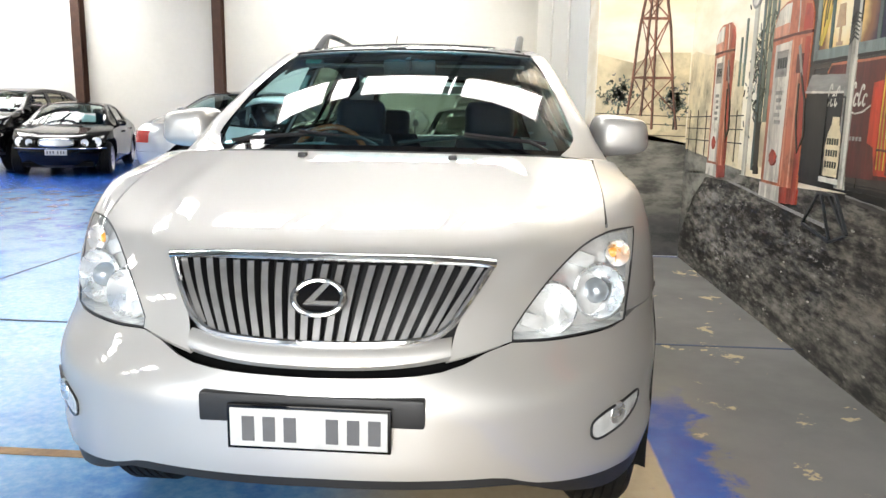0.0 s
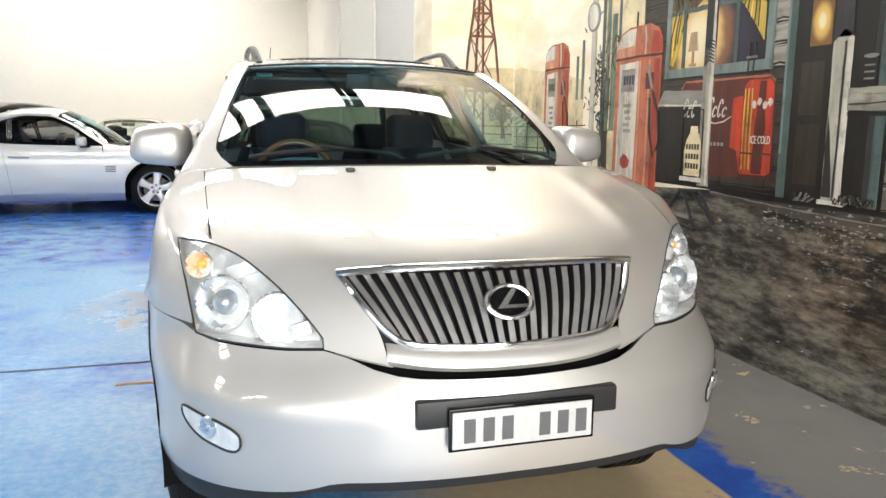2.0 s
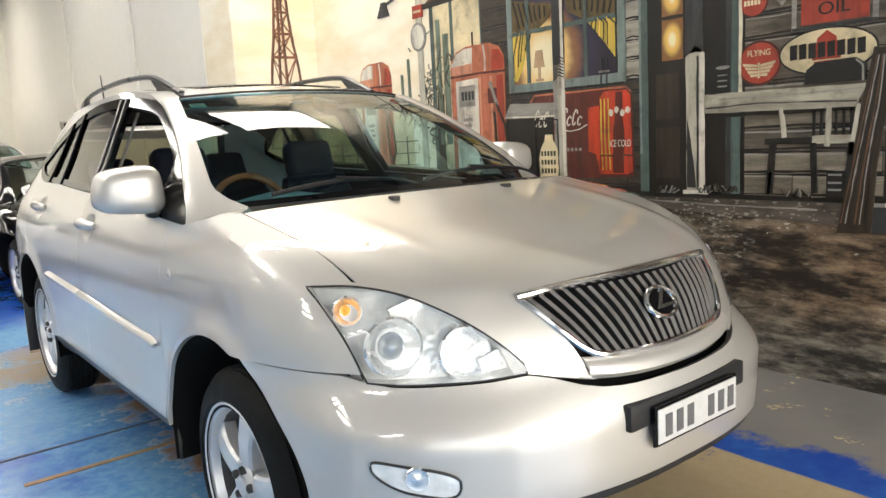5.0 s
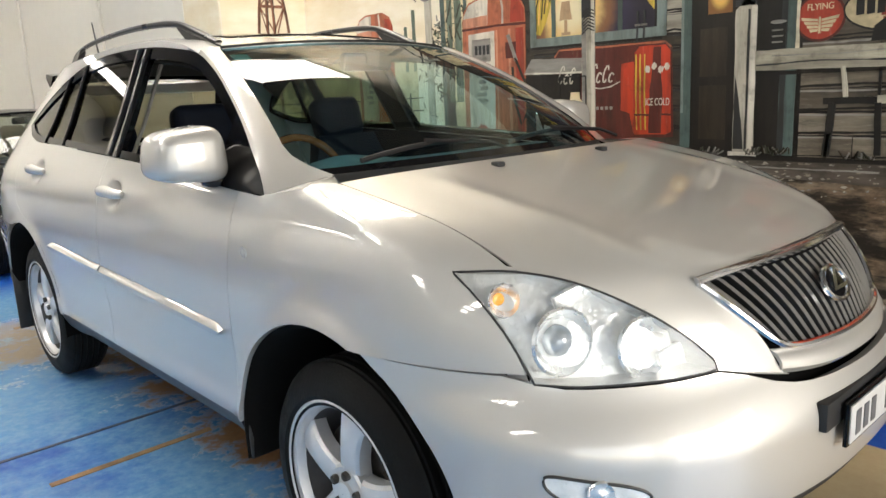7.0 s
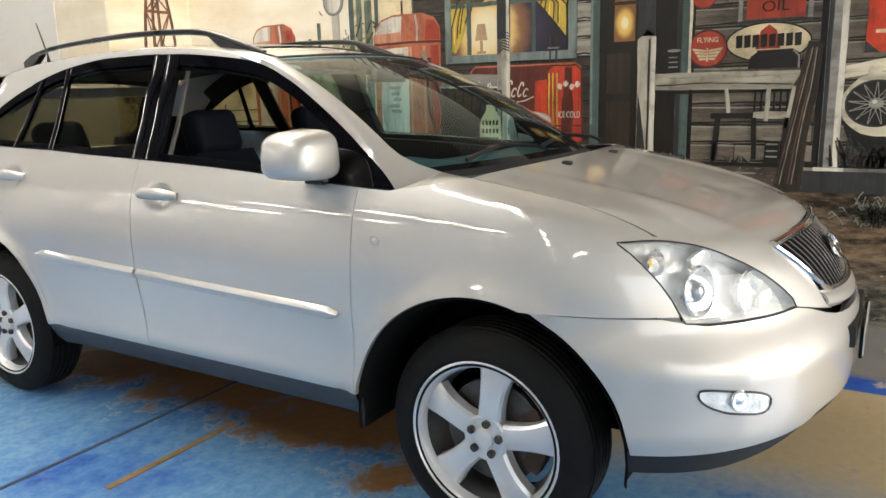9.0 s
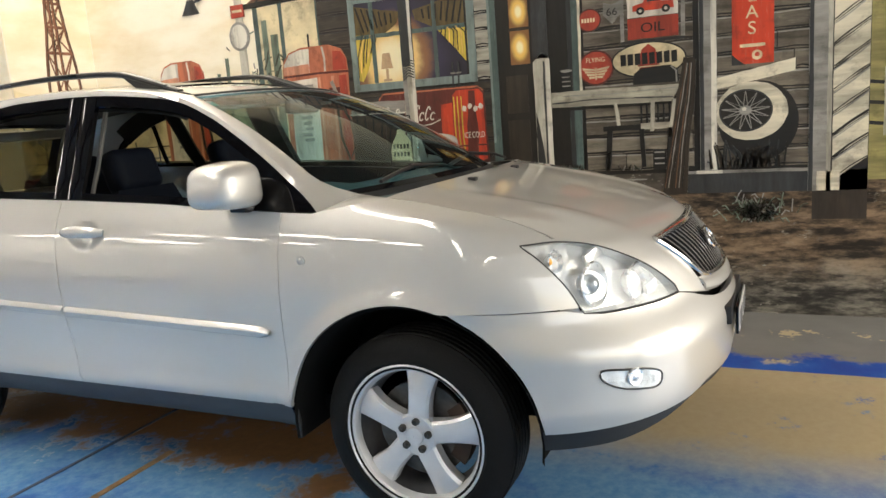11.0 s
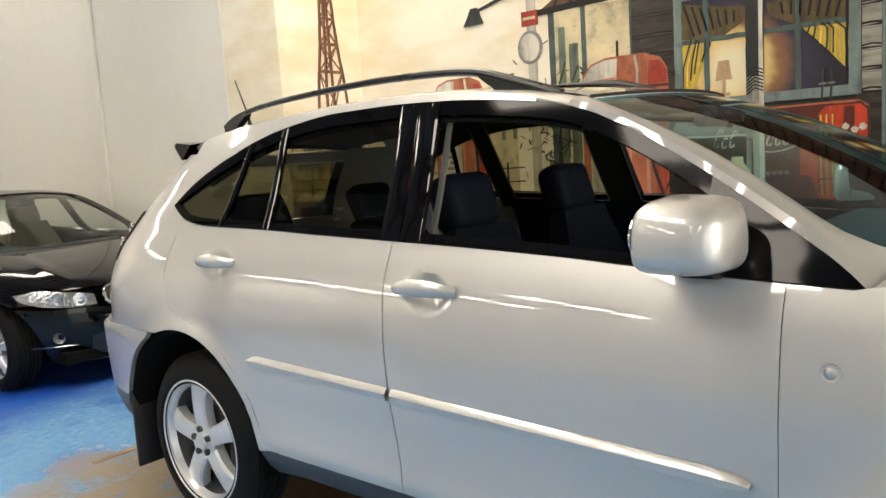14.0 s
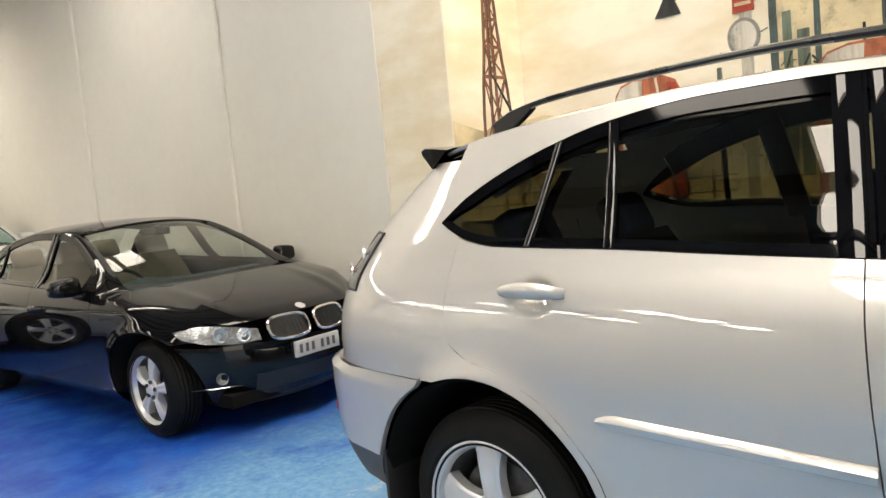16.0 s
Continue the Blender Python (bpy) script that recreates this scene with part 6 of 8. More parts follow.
# older black saloon with four round lamps
OLD = dict(SALOON, double=False, wheel_x=0.87, spokes=5, spoke_w=0.076, glass_w=M["glass_clear"], ridge=0.006, seat_mat=M["seat"])
old_saloon = thing("old_black_saloon", "older black saloon with four round headlamps", "car")
BO = make_car(OLD, old_saloon)
for s in (-1, 1):
    lamp_patch(old_saloon, BO, s, [(0.36, 0.56), (0.6, 0.56), (0.74, 0.60)], [(0.36, 0.70), (0.6, 0.715), (0.76, 0.70)], m="black_paint", name="lamp_panel", bowls=[(0.66, 0.645, 0.080, "lampback"), (0.475, 0.635, 0.060, "lampback")])
    door_mirror(old_saloon, OLD, BO, s, (0.945, 0.80, 0.985), (0.10, 0.075, 0.06))
bm = bm_tube([BO.nose(x, 0.635 + 0.065 * math.sin(t) * 1.0, 0.012) for x, t in [(0.30 * math.copysign(abs(math.cos(q)) ** 0.5, math.cos(q)), q) for q in lin(0, 2 * math.pi, 36)]], 0.014, 8, cap=False)
g = part("grille", bm, M["chrome"], old_saloon, "chrome grille")
bm = bmesh.new(); grid(bm, [[BO.nose(x, z, 0.005) for x in lin(-0.29, 0.29, 14)] for z in lin(0.58, 0.69, 4)])
part("grille_mesh", shell(bm, 0), M["alloy"], g)
bm = bm_tube([BO.nose(x, 0.53, 0.012) for x in lin(-0.8, 0.8, 30)], 0.014, 8)
part("chrome_strip", bm, M["chrome"], old_saloon)
plate(old_saloon, BO.front_y(0.1, 0.46) - 0.010, 0.46)
cabin(old_saloon, OLD, BO, wood=False)
part("price_sheet", bm_box((0.22, 0.72, 1.00), (0.48, 0.725, 1.17)), M["paper"], old_saloon, "white paper sheet behind windscreen", smooth=False)
old_saloon.matrix_world = pose(-7.95, 11.5, 0, 0, 0, 19)

# silver hardtop roadster, side on
COUPE = dict(
    SALOON, double=False, paint=M["silver2"], two_door=True, wb=2.56, r=0.325, rim=0.238, spokes=5, spoke_w=0.076, ye0=0.0, glass_w=M["glass_clear"], wheel_x=0.885, arch_r=0.385, sill_mat=M["silver2"],
    xt=[(0.15, 0.80), (0.30, 0.87), (0.50, 0.898), (0.65, 0.905), (0.76, 0.895), (0.86, 0.86), (0.91, 0.83), (0.96, 0.775), (1.05, 0.69), (1.15, 0.61), (1.28, 0.51)],
    front=[(0.18, -0.74), (0.30, -0.83), (0.45, -0.86), (0.52, -0.855), (0.60, -0.80), (0.68, -0.68), (0.74, -0.50), (0.80, -0.25), (0.85, 0.02), (0.89, 0.32), (0.92, 0.56)],
    rear=[(0.20, 3.42), (0.35, 3.54), (0.60, 3.59), (0.80, 3.58), (0.90, 3.54), (0.97, 3.45)],
    hood_front=[(0.0, 0.60), (0.25, 0.60), (0.42, 0.62), (0.55, 0.68), (0.64, 0.70)], seam_y0=-0.40, cowl_y=0.36, bump_seam=[(0, 0.50), (0.35, 0.50), (0.5, 0.54), (0.92, 0.60)],
    belt=[(0.62, 0.895), (1.0, 0.90), (1.6, 0.915), (2.1, 0.945)], wtop=[(0.62, 0.90), (0.80, 1.00), (1.05, 1.13), (1.30, 1.20), (1.55, 1.205), (1.80, 1.165), (2.0, 1.06), (2.1, 0.95)],
    door_front=[(0.25, 0.58), (1.0, 0.64)], door_mid=[(0.25, 1.4), (1.0, 1.45)], door_rear=[(0.28, 1.72), (0.5, 1.74), (0.7, 1.77), (0.9, 1.80), (1.1, 1.81)], door_rear_n=4,
    handle=[(1.60, 0.75), (1.60, 0.75)], rear_seam=0.55, c_top_y=1.80,
    roof_edge=[(1.0, 1.11), (1.3, 1.205), (1.55, 1.208), (1.80, 1.17), (2.0, 1.125), (2.1, 1.10), (2.35, 1.00), (2.5, 0.962), (3.4, 0.955)], tail_top=0.955, c_tail_y=2.5, rear_screen=((0.56, 2.52, 0.97), (0.46, 1.95, 1.235)),
    pillars=(0.86, 1.70, 1.76, 0), b_slant=0.03, ws_base=(0.66, 0.60, 0.92), ws_top=(0.48, 1.22, 1.20), ws_base_c=(0.42, 0.925), ws_top_c=(1.12, 1.255), ws_top_side=1.20,
    roof_c=[(1.12, 1.258), (1.4, 1.295), (1.65, 1.29), (2.0, 1.235)], roof_end=1.98, roof_end_in=0.03, seats=(1.45, 0), seat_z=0.44, seat_mat=M["seat"], handle_mat=M["silver2"],
    wing_y=-0.28, wing_z0=0.60, lamp_edge=[(-0.52, 0.61), (-0.42, 0.64), (-0.28, 0.68)], lamp_top=[(-0.50, 0.70), (-0.28, 0.69)],
)
def taller(v):
    return v if v < 0.955 else 0.955 + (v - 0.955) * 1.27


COUPE.update(xt=[(taller(z), x) for z, x in COUPE["xt"]], wtop=[(y, taller(z)) for y, z in COUPE["wtop"]], roof_edge=[(y, taller(z)) for y, z in COUPE["roof_edge"]], roof_c=[(y, taller(z)) for y, z in COUPE["roof_c"]],
             ws_top=(0.48, 1.22, taller(1.20)), ws_top_c=(1.12, taller(1.255)), rear_screen=((0.56, 2.52, 0.97), (0.46, 1.95, taller(1.235))))
roadster = thing("silver_roadster", "silver two-door roadster with hardtop parked side on", "car")
BR = make_car(COUPE, roadster)
for s in (-1, 1):
    lamp_patch(roadster, BR, s, [(0.42, 0.55), (0.58, 0.57), (0.76, 0.63)], [(0.42, 0.62), (0.58, 0.68), (0.78, 0.685)], bowls=[(0.50, 0.60, 0.04, "reflector"), (0.62, 0.63, 0.045, "projector")])
    door_mirror(roadster, COUPE, BR, s, (0.94, 0.88, 0.95), (0.10, 0.075, 0.06))
    part("tail_lamp", shell((lambda b: (grid(b, [[BR.tail(s * BR.x0(z) * c2, z, 0.004) + Vector((s * 0.006, 0, 0)) for c2 in lin(0.985, 0.6, 8)] for z in lin(0.68, 0.85, 6)]), b)[1])(bmesh.new()), 0.003), M["red_lens"], roadster, "red tail lamp")
    for k in range(4):
        part("wing_vent", bm_box((s * 0.905 - 0.006, 0.47, 0.56 + 0.022 * k), (s * 0.905 + 0.006, 0.60, 0.570 + 0.022 * k)), M["plastic"], roadster, smooth=False)
bm = bmesh.new(); grid(bm, [[BR.nose(x, z, 0.004) for x in lin(-0.34, 0.34, 14)] for z in lin(0.42, 0.52, 4)])
part("grille", shell(bm, 0.003), M["plastic"], roadster)
cabin(roadster, COUPE, BR, wood=False)
part("price_sheet", bm_box((-0.45, 1.02, 0.98), (-0.18, 1.025, 1.12)), M["paper"], roadster, "white paper sheet behind windscreen", smooth=False)
roadster.matrix_world = pose(-1.66, 10.18, 0, 0, 0, 89) @ Matrix.Scale(1.11, 4)

# pale saloon nose out behind the roadster
PALE = dict(SALOON, double=False, paint=M["gold_paint"], glass_w=M["glass_pale"], seat_mat=M["seat"], handle_mat=M["gold_paint"], sill_mat=M["gold_paint"], spokes=5, spoke_w=0.076)
pale_saloon = thing("pale_saloon", "pale gold saloon with white price sheet in windscreen, behind the roadster", "car")
BP = make_car(PALE, pale_saloon)
for s in (-1, 1):
    lamp_patch(pale_saloon, BP, s, [(0.38, 0.57), (0.6, 0.58), (0.76, 0.63)], [(0.38, 0.69), (0.6, 0.71), (0.77, 0.695)], bowls=[(0.47, 0.63, 0.045, "reflector"), (0.62, 0.645, 0.045, "reflector")])
    door_mirror(pale_saloon, PALE, BP, s, (0.945, 0.80, 0.985), (0.11, 0.08, 0.065), m=M["gloss_black"])
bm = bmesh.new(); grid(bm, [[BP.nose(x, z, 0.005) for x in lin(-0.30, 0.30, 14)] for z in lin(0.58, 0.69, 4)])
part("grille", shell(bm, 0.003), M["plastic"], pale_saloon)
plate(pale_saloon, BP.front_y(0.1, 0.46) - 0.010, 0.46)
cabin(pale_saloon, PALE, BP, wood=False)
part("price_sheet", bm_box((0.20, 0.66, 1.00), (0.50, 0.665, 1.13)), M["paper"], pale_saloon, "white paper sheet behind windscreen", smooth=False)
pale_saloon.matrix_world = pose(-2.45, 11.98, 0)

# plain wagons parked along the back wall
WAGON = dict(SUV, paint=M["silver2"], cups=False, hood_front=[(0.0, 0.985), (0.3, 0.982), (0.5, 0.98), (0.62, 0.985), (0.708, 1.018)], mould=None, sill_mat=M["sill"],
             bump_seam=[(0, 0.74), (0.35, 0.745), (0.5, 0.77), (0.76, 0.80), (0.92, 0.815)], bump_bot=[(0, 0.42), (0.92, 0.41)], band=0.0, frit=0.0, open_window=())


def wagon(name, label, paint, at):
    P = dict(WAGON, paint=paint)
    car = thing(name, label, "car")
    B = make_car(P, car)
    for s in (-1, 1):
        lamp_patch(car, B, s, [(0.40, 0.80), (0.6, 0.79), (0.77, 0.80)], [(0.40, 0.965), (0.6, 0.98), (0.80, 1.01)], bowls=[(0.50, 0.88, 0.06, "reflector"), (0.65, 0.89, 0.06, "reflector")])
        door_mirror(car, P, B, s, (0.935, 0.66, 1.245), (0.115, 0.085, 0.085), m=paint)
        c = B.nose(s * 0.66, 0.55, 0.004)
        part("fog_lamp", bm_box((c.x - 0.05, c.y - 0.01, c.z - 0.035), (c.x + 0.05, c.y + 0.03, c.z + 0.035), 0.012), M["lampback"], car)
    bm = bmesh.new(); grid(bm, [[B.nose(x, z, 0.004) for x in lin(-0.38, 0.38, 16)] for z in lin(0.77, 0.965, 5)])
    g = part("grille", shell(bm, 0.004), M["plastic"], car)
    for z in (0.80, 0.86, 0.92):
        part("grille_bar", bm_tube([B.nose(x, z, 0.012) for x in lin(-0.36, 0.36, 12)], 0.010, 6), M["chrome"], g)
    plate(car, B.front_y(0.1, 0.6) - 0.012, 0.60)
    cabin(car, P, B, wood=False)
    car.matrix_world = at
    return car


w1 = wagon("silver_wagon", "silver high wagon parked nose out before back wall", M["silver2"], pose(0.24, 12.1, 0, 0, 0, 3))
w2 = wagon("dark_wagon", "dark grey high wagon parked by the back wall", M["darkgrey_paint"], pose(-5.45, 11.75, 0, 0, 0, -22))
w3 = wagon("black_wagon", "black high wagon with white price sheet in windscreen", M["black_paint"], pose(-9.95, 11.8, 0, 0, 0, 4))
part("price_sheet", bm_box((0.20, 0.60, 1.25), (0.48, 0.605, 1.42)), M["paper"], w3, "white paper sheet behind windscreen", smooth=False)

# ---- loose things ----
def tyre_mesh(r=0.325, rim_r=0.20, width=0.21):
    p = [(-width, rim_r), (-width + 0.004, r - 0.05), (-width + 0.02, r - 0.015)]
    for k in range(5):
        a = -width + 0.026 + k * (width - 0.052) / 5
        b = a + (width - 0.052) / 5
        p += [(a + 0.003, r), (b - 0.006, r), (b - 0.004, r - 0.008), (b, r - 0.008)]
    p += [(-0.02, r - 0.015), (-0.004, r - 0.05), (0.0, rim_r), (-0.02, rim_r - 0.006), (-0.05, rim_r + 0.03), (-width + 0.05, rim_r + 0.03), (-width + 0.02, rim_r - 0.006), (-width, rim_r)]
    return bm_lathe(p, 48)


spare = thing("spare_wheel", "black tyre on an alloy rim standing on blue floor", "wheel")
wheel(spare, 0.0, 0.0, 1, 0.33, 0.23, 5, 0.21)
spare.matrix_world = pose(-4.74, 4.25, 0, 0, 0, -62)
for k in range(4):
    ty = tagged(part("loose_tyre", tyre_mesh(), M["rubber"]), "worn black tyre lying in a stack", "tyre", "stacked tyres")
    ty.matrix_world = pose(-1.09 + (0.012, -0.015, 0.0, 0.02)[k], 11.3 + (0.0, 0.01, -0.012, 0.006)[k], 0.212 * k + 0.211, 0, -90, 40 * k)
# round fan on the stack
fan = thing("floor_fan", "round fan with clear wire guard on stacked tyres", "fan")
part("foot", bm_lathe([(0.0, 0.001), (0.0, 0.16), (0.015, 0.16), (0.03, 0.13), (0.035, 0.001)], 28, "z"), M["plastic"], fan)
part("motor", bm_lathe([(-0.08, 0.002), (-0.08, 0.055), (0.04, 0.065), (0.05, 0.04), (0.05, 0.002)], 24, "y", centre=(0, 0, 0.26)), M["plastic"], fan)
part("stem", bm_tube([(0, 0.03, 0.03), (0, 0.03, 0.22)], 0.02, 10), M["plastic"], fan)
for y, r in ((-0.06, 0.22), (-0.03, 0.25), (0.02, 0.25), (0.05, 0.22)):
    part("guard_ring", bm_lathe([(0.005 * math.cos(t), r + 0.005 * math.sin(t)) for t in lin(0, 2 * math.pi, 6)], 40, "y", centre=(0, y, 0.27)), M["chrome"], fan)
for k in range(24):
    t = 2 * math.pi * k / 24
    c, q = math.cos(t), math.sin(t)
    part("guard_wire", bm_tube([(0.05 * c, -0.075, 0.27 + 0.05 * q), (0.22 * c, -0.06, 0.27 + 0.22 * q), (0.25 * c, -0.01, 0.27 + 0.25 * q), (0.22 * c, 0.05, 0.27 + 0.22 * q)], 0.0025, 4), M["chrome"], fan)
for k in range(4):
    bm = bmesh.new()
    rows = []
    for i in range(7):
        r = 0.05 + 0.155 * i / 6
        rows.append([Vector((r * math.cos(a), -0.02 + 0.05 * (a - k * math.pi / 2 - 0.35), 0.27 + r * math.sin(a))) for a in lin(k * math.pi / 2, k * math.pi / 2 + 0.7 + 0.3 * i / 6, 6)])
    grid(bm, rows)
    part("blade", shell(bm, 0.003), M["lampback"], fan)
fan.matrix_world = pose(-1.09, 11.3, 0.847, 0, 0, 10)

# ---- the painted wall ----
def brush(name, color, vary=0.35, along="z", scale=5.0, rough=0.42, wear=0.22):
    """Wall paint with brush strokes drawn out along one direction, and specks."""
    m = bpy.data.materials.new(name)
    m.use_nodes = True
    n, l = nodes_of(m)
    b = n["Principled BSDF"]
    tc = n.new("ShaderNodeTexCoord")
    mp = n.new("ShaderNodeMapping")
    mp.inputs["Scale"].default_value = {"z": (scale * 4, scale * 4, scale * 0.5), "y": (scale * 0.5, scale * 0.5, scale * 4), "": (scale, scale, scale)}[along]
    l.new(tc.outputs["Object"], mp.inputs["Vector"])
    a = node_noise(m, mp.outputs[0], 1.0, 6, 0.65)
    c = node_noise(m, tc.outputs["Object"], 3.0, 4)
    v = node_math(m, "ADD", node_math(m, "MULTIPLY", a, 1.4), node_math(m, "MULTIPLY", c, 0.6))
    r = n.new("ShaderNodeMapRange")
    r.inputs["From Min"].default_value, r.inputs["From Max"].default_value = 0.65, 1.35
    r.inputs["To Min"].default_value, r.inputs["To Max"].default_value = 1 - vary, 1 + vary
    l.new(v, r.inputs["Value"])
    mx = n.new("ShaderNodeMix"); mx.data_type = "RGBA"; mx.blend_type = "MULTIPLY"
    mx.inputs["Factor"].default_value = 1; mx.inputs["A"].default_value = (*[min(0.85, v * 1.38) for v in color], 1)
    l.new(r.outputs[0], mx.inputs["B"])
    # rubbed pale scratches along the stroke and darker grime
    scr = node_step(m, node_math(m, "MULTIPLY_ADD", node_noise(m, mp.outputs[0], 3.2, 5, 0.7), 1.0, node_math(m, "MULTIPLY", c, 0.35)), 0.76, 0.90)
    col = node_mix(m, node_math(m, "MULTIPLY", scr, wear * min(1.0, max(color) / 0.15)), mx.outputs["Result"], (0.46, 0.42, 0.34))
    grime = node_step(m, node_noise(m, tc.outputs["Object"], 7.0, 7, 0.7), 0.50, 0.70)
    col = node_mix(m, node_math(m, "MULTIPLY", grime, 0.45), col, (0.02, 0.016, 0.012))
    glaze = node_step(m, node_noise(m, mp.outputs[0], 0.45, 5, 0.6), 0.46, 0.66)
    col = node_mix(m, node_math(m, "MULTIPLY", glaze, 0.42), col, (0.026, 0.022, 0.017))
    l.new(col, b.inputs["Base Color"])
    b.inputs["Roughness"].default_value = rough
    b.inputs["Specular IOR Level"].default_value = 0.4
    return m


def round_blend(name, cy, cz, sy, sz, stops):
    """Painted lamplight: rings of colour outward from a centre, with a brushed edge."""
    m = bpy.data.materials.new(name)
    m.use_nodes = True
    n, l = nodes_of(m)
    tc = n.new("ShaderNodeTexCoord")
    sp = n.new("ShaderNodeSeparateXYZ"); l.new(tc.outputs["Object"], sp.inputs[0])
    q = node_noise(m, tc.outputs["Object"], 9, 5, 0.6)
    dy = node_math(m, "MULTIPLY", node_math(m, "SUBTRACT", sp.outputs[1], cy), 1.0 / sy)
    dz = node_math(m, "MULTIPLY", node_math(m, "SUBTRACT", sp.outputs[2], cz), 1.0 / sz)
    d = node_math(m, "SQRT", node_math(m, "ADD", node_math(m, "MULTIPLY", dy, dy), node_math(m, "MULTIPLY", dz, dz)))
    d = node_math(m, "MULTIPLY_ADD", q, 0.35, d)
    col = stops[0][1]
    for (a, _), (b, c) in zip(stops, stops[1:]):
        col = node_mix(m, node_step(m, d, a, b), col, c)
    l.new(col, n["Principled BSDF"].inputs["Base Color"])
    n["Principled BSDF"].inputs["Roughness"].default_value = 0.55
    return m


def ground_mat():
    """Painted gravel yard: dark asphalt strokes, brown earth streaks and pale spatters."""
    m = bpy.data.materials.new("painted_yard")
    m.use_nodes = True
    n, l = nodes_of(m)
    tc = n.new("ShaderNodeTexCoord")
    mp = n.new("ShaderNodeMapping"); mp.inputs["Scale"].default_value = (1.0, 1.1, 5.5)
    l.new(tc.outputs["Object"], mp.inputs["Vector"])
    a = node_noise(m, mp.outputs[0], 1.6, 8, 0.65)
    c = node_noise(m, tc.outputs["Object"], 26, 5, 0.75)
    mp3 = n.new("ShaderNodeMapping"); mp3.inputs["Scale"].default_value = (1.0, 5.0, 16.0)
    l.new(tc.outputs["Object"], mp3.inputs["Vector"])
    a2 = node_math(m, "ADD", node_math(m, "MULTIPLY", a, 0.6), node_math(m, "MULTIPLY", node_noise(m, mp3.outputs[0], 1.7, 7, 0.7), 0.4))
    e = node_noise(m, tc.outputs["Object"], 5, 6, 0.7)
    sp = n.new("ShaderNodeSeparateXYZ"); l.new(tc.outputs["Object"], sp.inputs[0])
    brown = node_mix(m, node_step(m, a2, 0.42, 0.66), (0.016, 0.012, 0.009), (0.26, 0.18, 0.115))
    dark = node_mix(m, node_step(m, a2, 0.42, 0.68), (0.022, 0.020, 0.018), (0.27, 0.25, 0.21))
    col = node_mix(m, node_step(m, node_math(m, "MULTIPLY_ADD", e, 1.2, node_math(m, "MULTIPLY", sp.outputs[1], -0.5)), -0.2, 1.0), dark, brown)
    low = node_step(m, node_math(m, "MULTIPLY_ADD", e, 0.3, sp.outputs[2]), 0.25, 0.62)
    col = node_mix(m, low, dark, col)
    mp2 = n.new("ShaderNodeMapping"); mp2.inputs["Scale"].default_value = (1.0, 7.0, 26.0)
    l.new(tc.outputs["Object"], mp2.inputs["Vector"])
    st = node_noise(m, mp2.outputs[0], 1.4, 6, 0.7)
    zone = node_step(m, node_noise(m, tc.outputs["Object"], 2.3, 4, 0.6), 0.50, 0.66)
    spat = node_math(m, "MULTIPLY", node_step(m, node_math(m, "MULTIPLY_ADD", c, 0.35, st), 0.70, 0.84), zone)
    col = node_mix(m, node_math(m, "MULTIPLY", spat, 0.7), col, (0.48, 0.45, 0.39))
    col = node_mix(m, node_math(m, "MULTIPLY", node_step(m, c, 0.55, 0.75), 0.35), col, (0.02, 0.018, 0.016))
    l.new(col, n["Principled BSDF"].inputs["Base Color"])
    n["Principled BSDF"].inputs["Roughness"].default_value = 0.5
    n["Principled BSDF"].inputs["Specular IOR Level"].default_value = 0.25
    return m


def track_mat():
    """Painted dirt track: soft grey-olive washes, darker towards the foot."""
    m = bpy.data.materials.new("painted_track")
    m.use_nodes = True
    n, l = nodes_of(m)
    tc = n.new("ShaderNodeTexCoord")
    mp = n.new("ShaderNodeMapping"); mp.inputs["Scale"].default_value = (1.6, 1.6, 5.0)
    l.new(tc.outputs["Object"], mp.inputs["Vector"])
    sp = n.new("ShaderNodeSeparateXYZ"); l.new(tc.outputs["Object"], sp.inputs[0])
    a = node_noise(m, mp.outputs[0], 1.8, 7, 0.65)
    c = node_noise(m, tc.outputs["Object"], 24, 5, 0.7)
    col = node_mix(m, node_step(m, a, 0.34, 0.66), (0.085, 0.082, 0.070), (0.29, 0.275, 0.23))
    low_dark = node_step(m, node_math(m, "MULTIPLY_ADD", a, 0.7, node_math(m, "MULTIPLY", sp.outputs[2], -0.9)), -0.10, 0.12)
    col = node_mix(m, node_math(m, "MULTIPLY", low_dark, 0.75), col, (0.030, 0.030, 0.034))
    col = node_mix(m, node_math(m, "MULTIPLY", node_step(m, c, 0.58, 0.75), 0.4), col, (0.03, 0.028, 0.025))
    l.new(col, n["Principled BSDF"].inputs["Base Color"])
    n["Principled BSDF"].inputs["Roughness"].default_value = 0.5
    n["Principled BSDF"].inputs["Specular IOR Level"].default_value = 0.25
    return m


def sky_mat():
    m = bpy.data.materials.new("painted_sky")
    m.use_nodes = True
    n, l = nodes_of(m)
    tc = n.new("ShaderNodeTexCoord")
    mp = n.new("ShaderNodeMapping"); mp.inputs["Scale"].default_value = (0.9, 0.9, 2.6)
    l.new(tc.outputs["Object"], mp.inputs["Vector"])
    a = node_noise(m, mp.outputs[0], 1.3, 7, 0.6)
    c = node_noise(m, tc.outputs["Object"], 9, 4)
    col = node_mix(m, node_step(m, a, 0.32, 0.66), (0.72, 0.60, 0.40), (0.85, 0.79, 0.65))
    col = node_mix(m, node_math(m, "MULTIPLY", c, 0.25), col, (0.84, 0.80, 0.70))
    l.new(col, n["Principled BSDF"].inputs["Base Color"])
    n["Principled BSDF"].inputs["Roughness"].default_value = 0.55
    return m


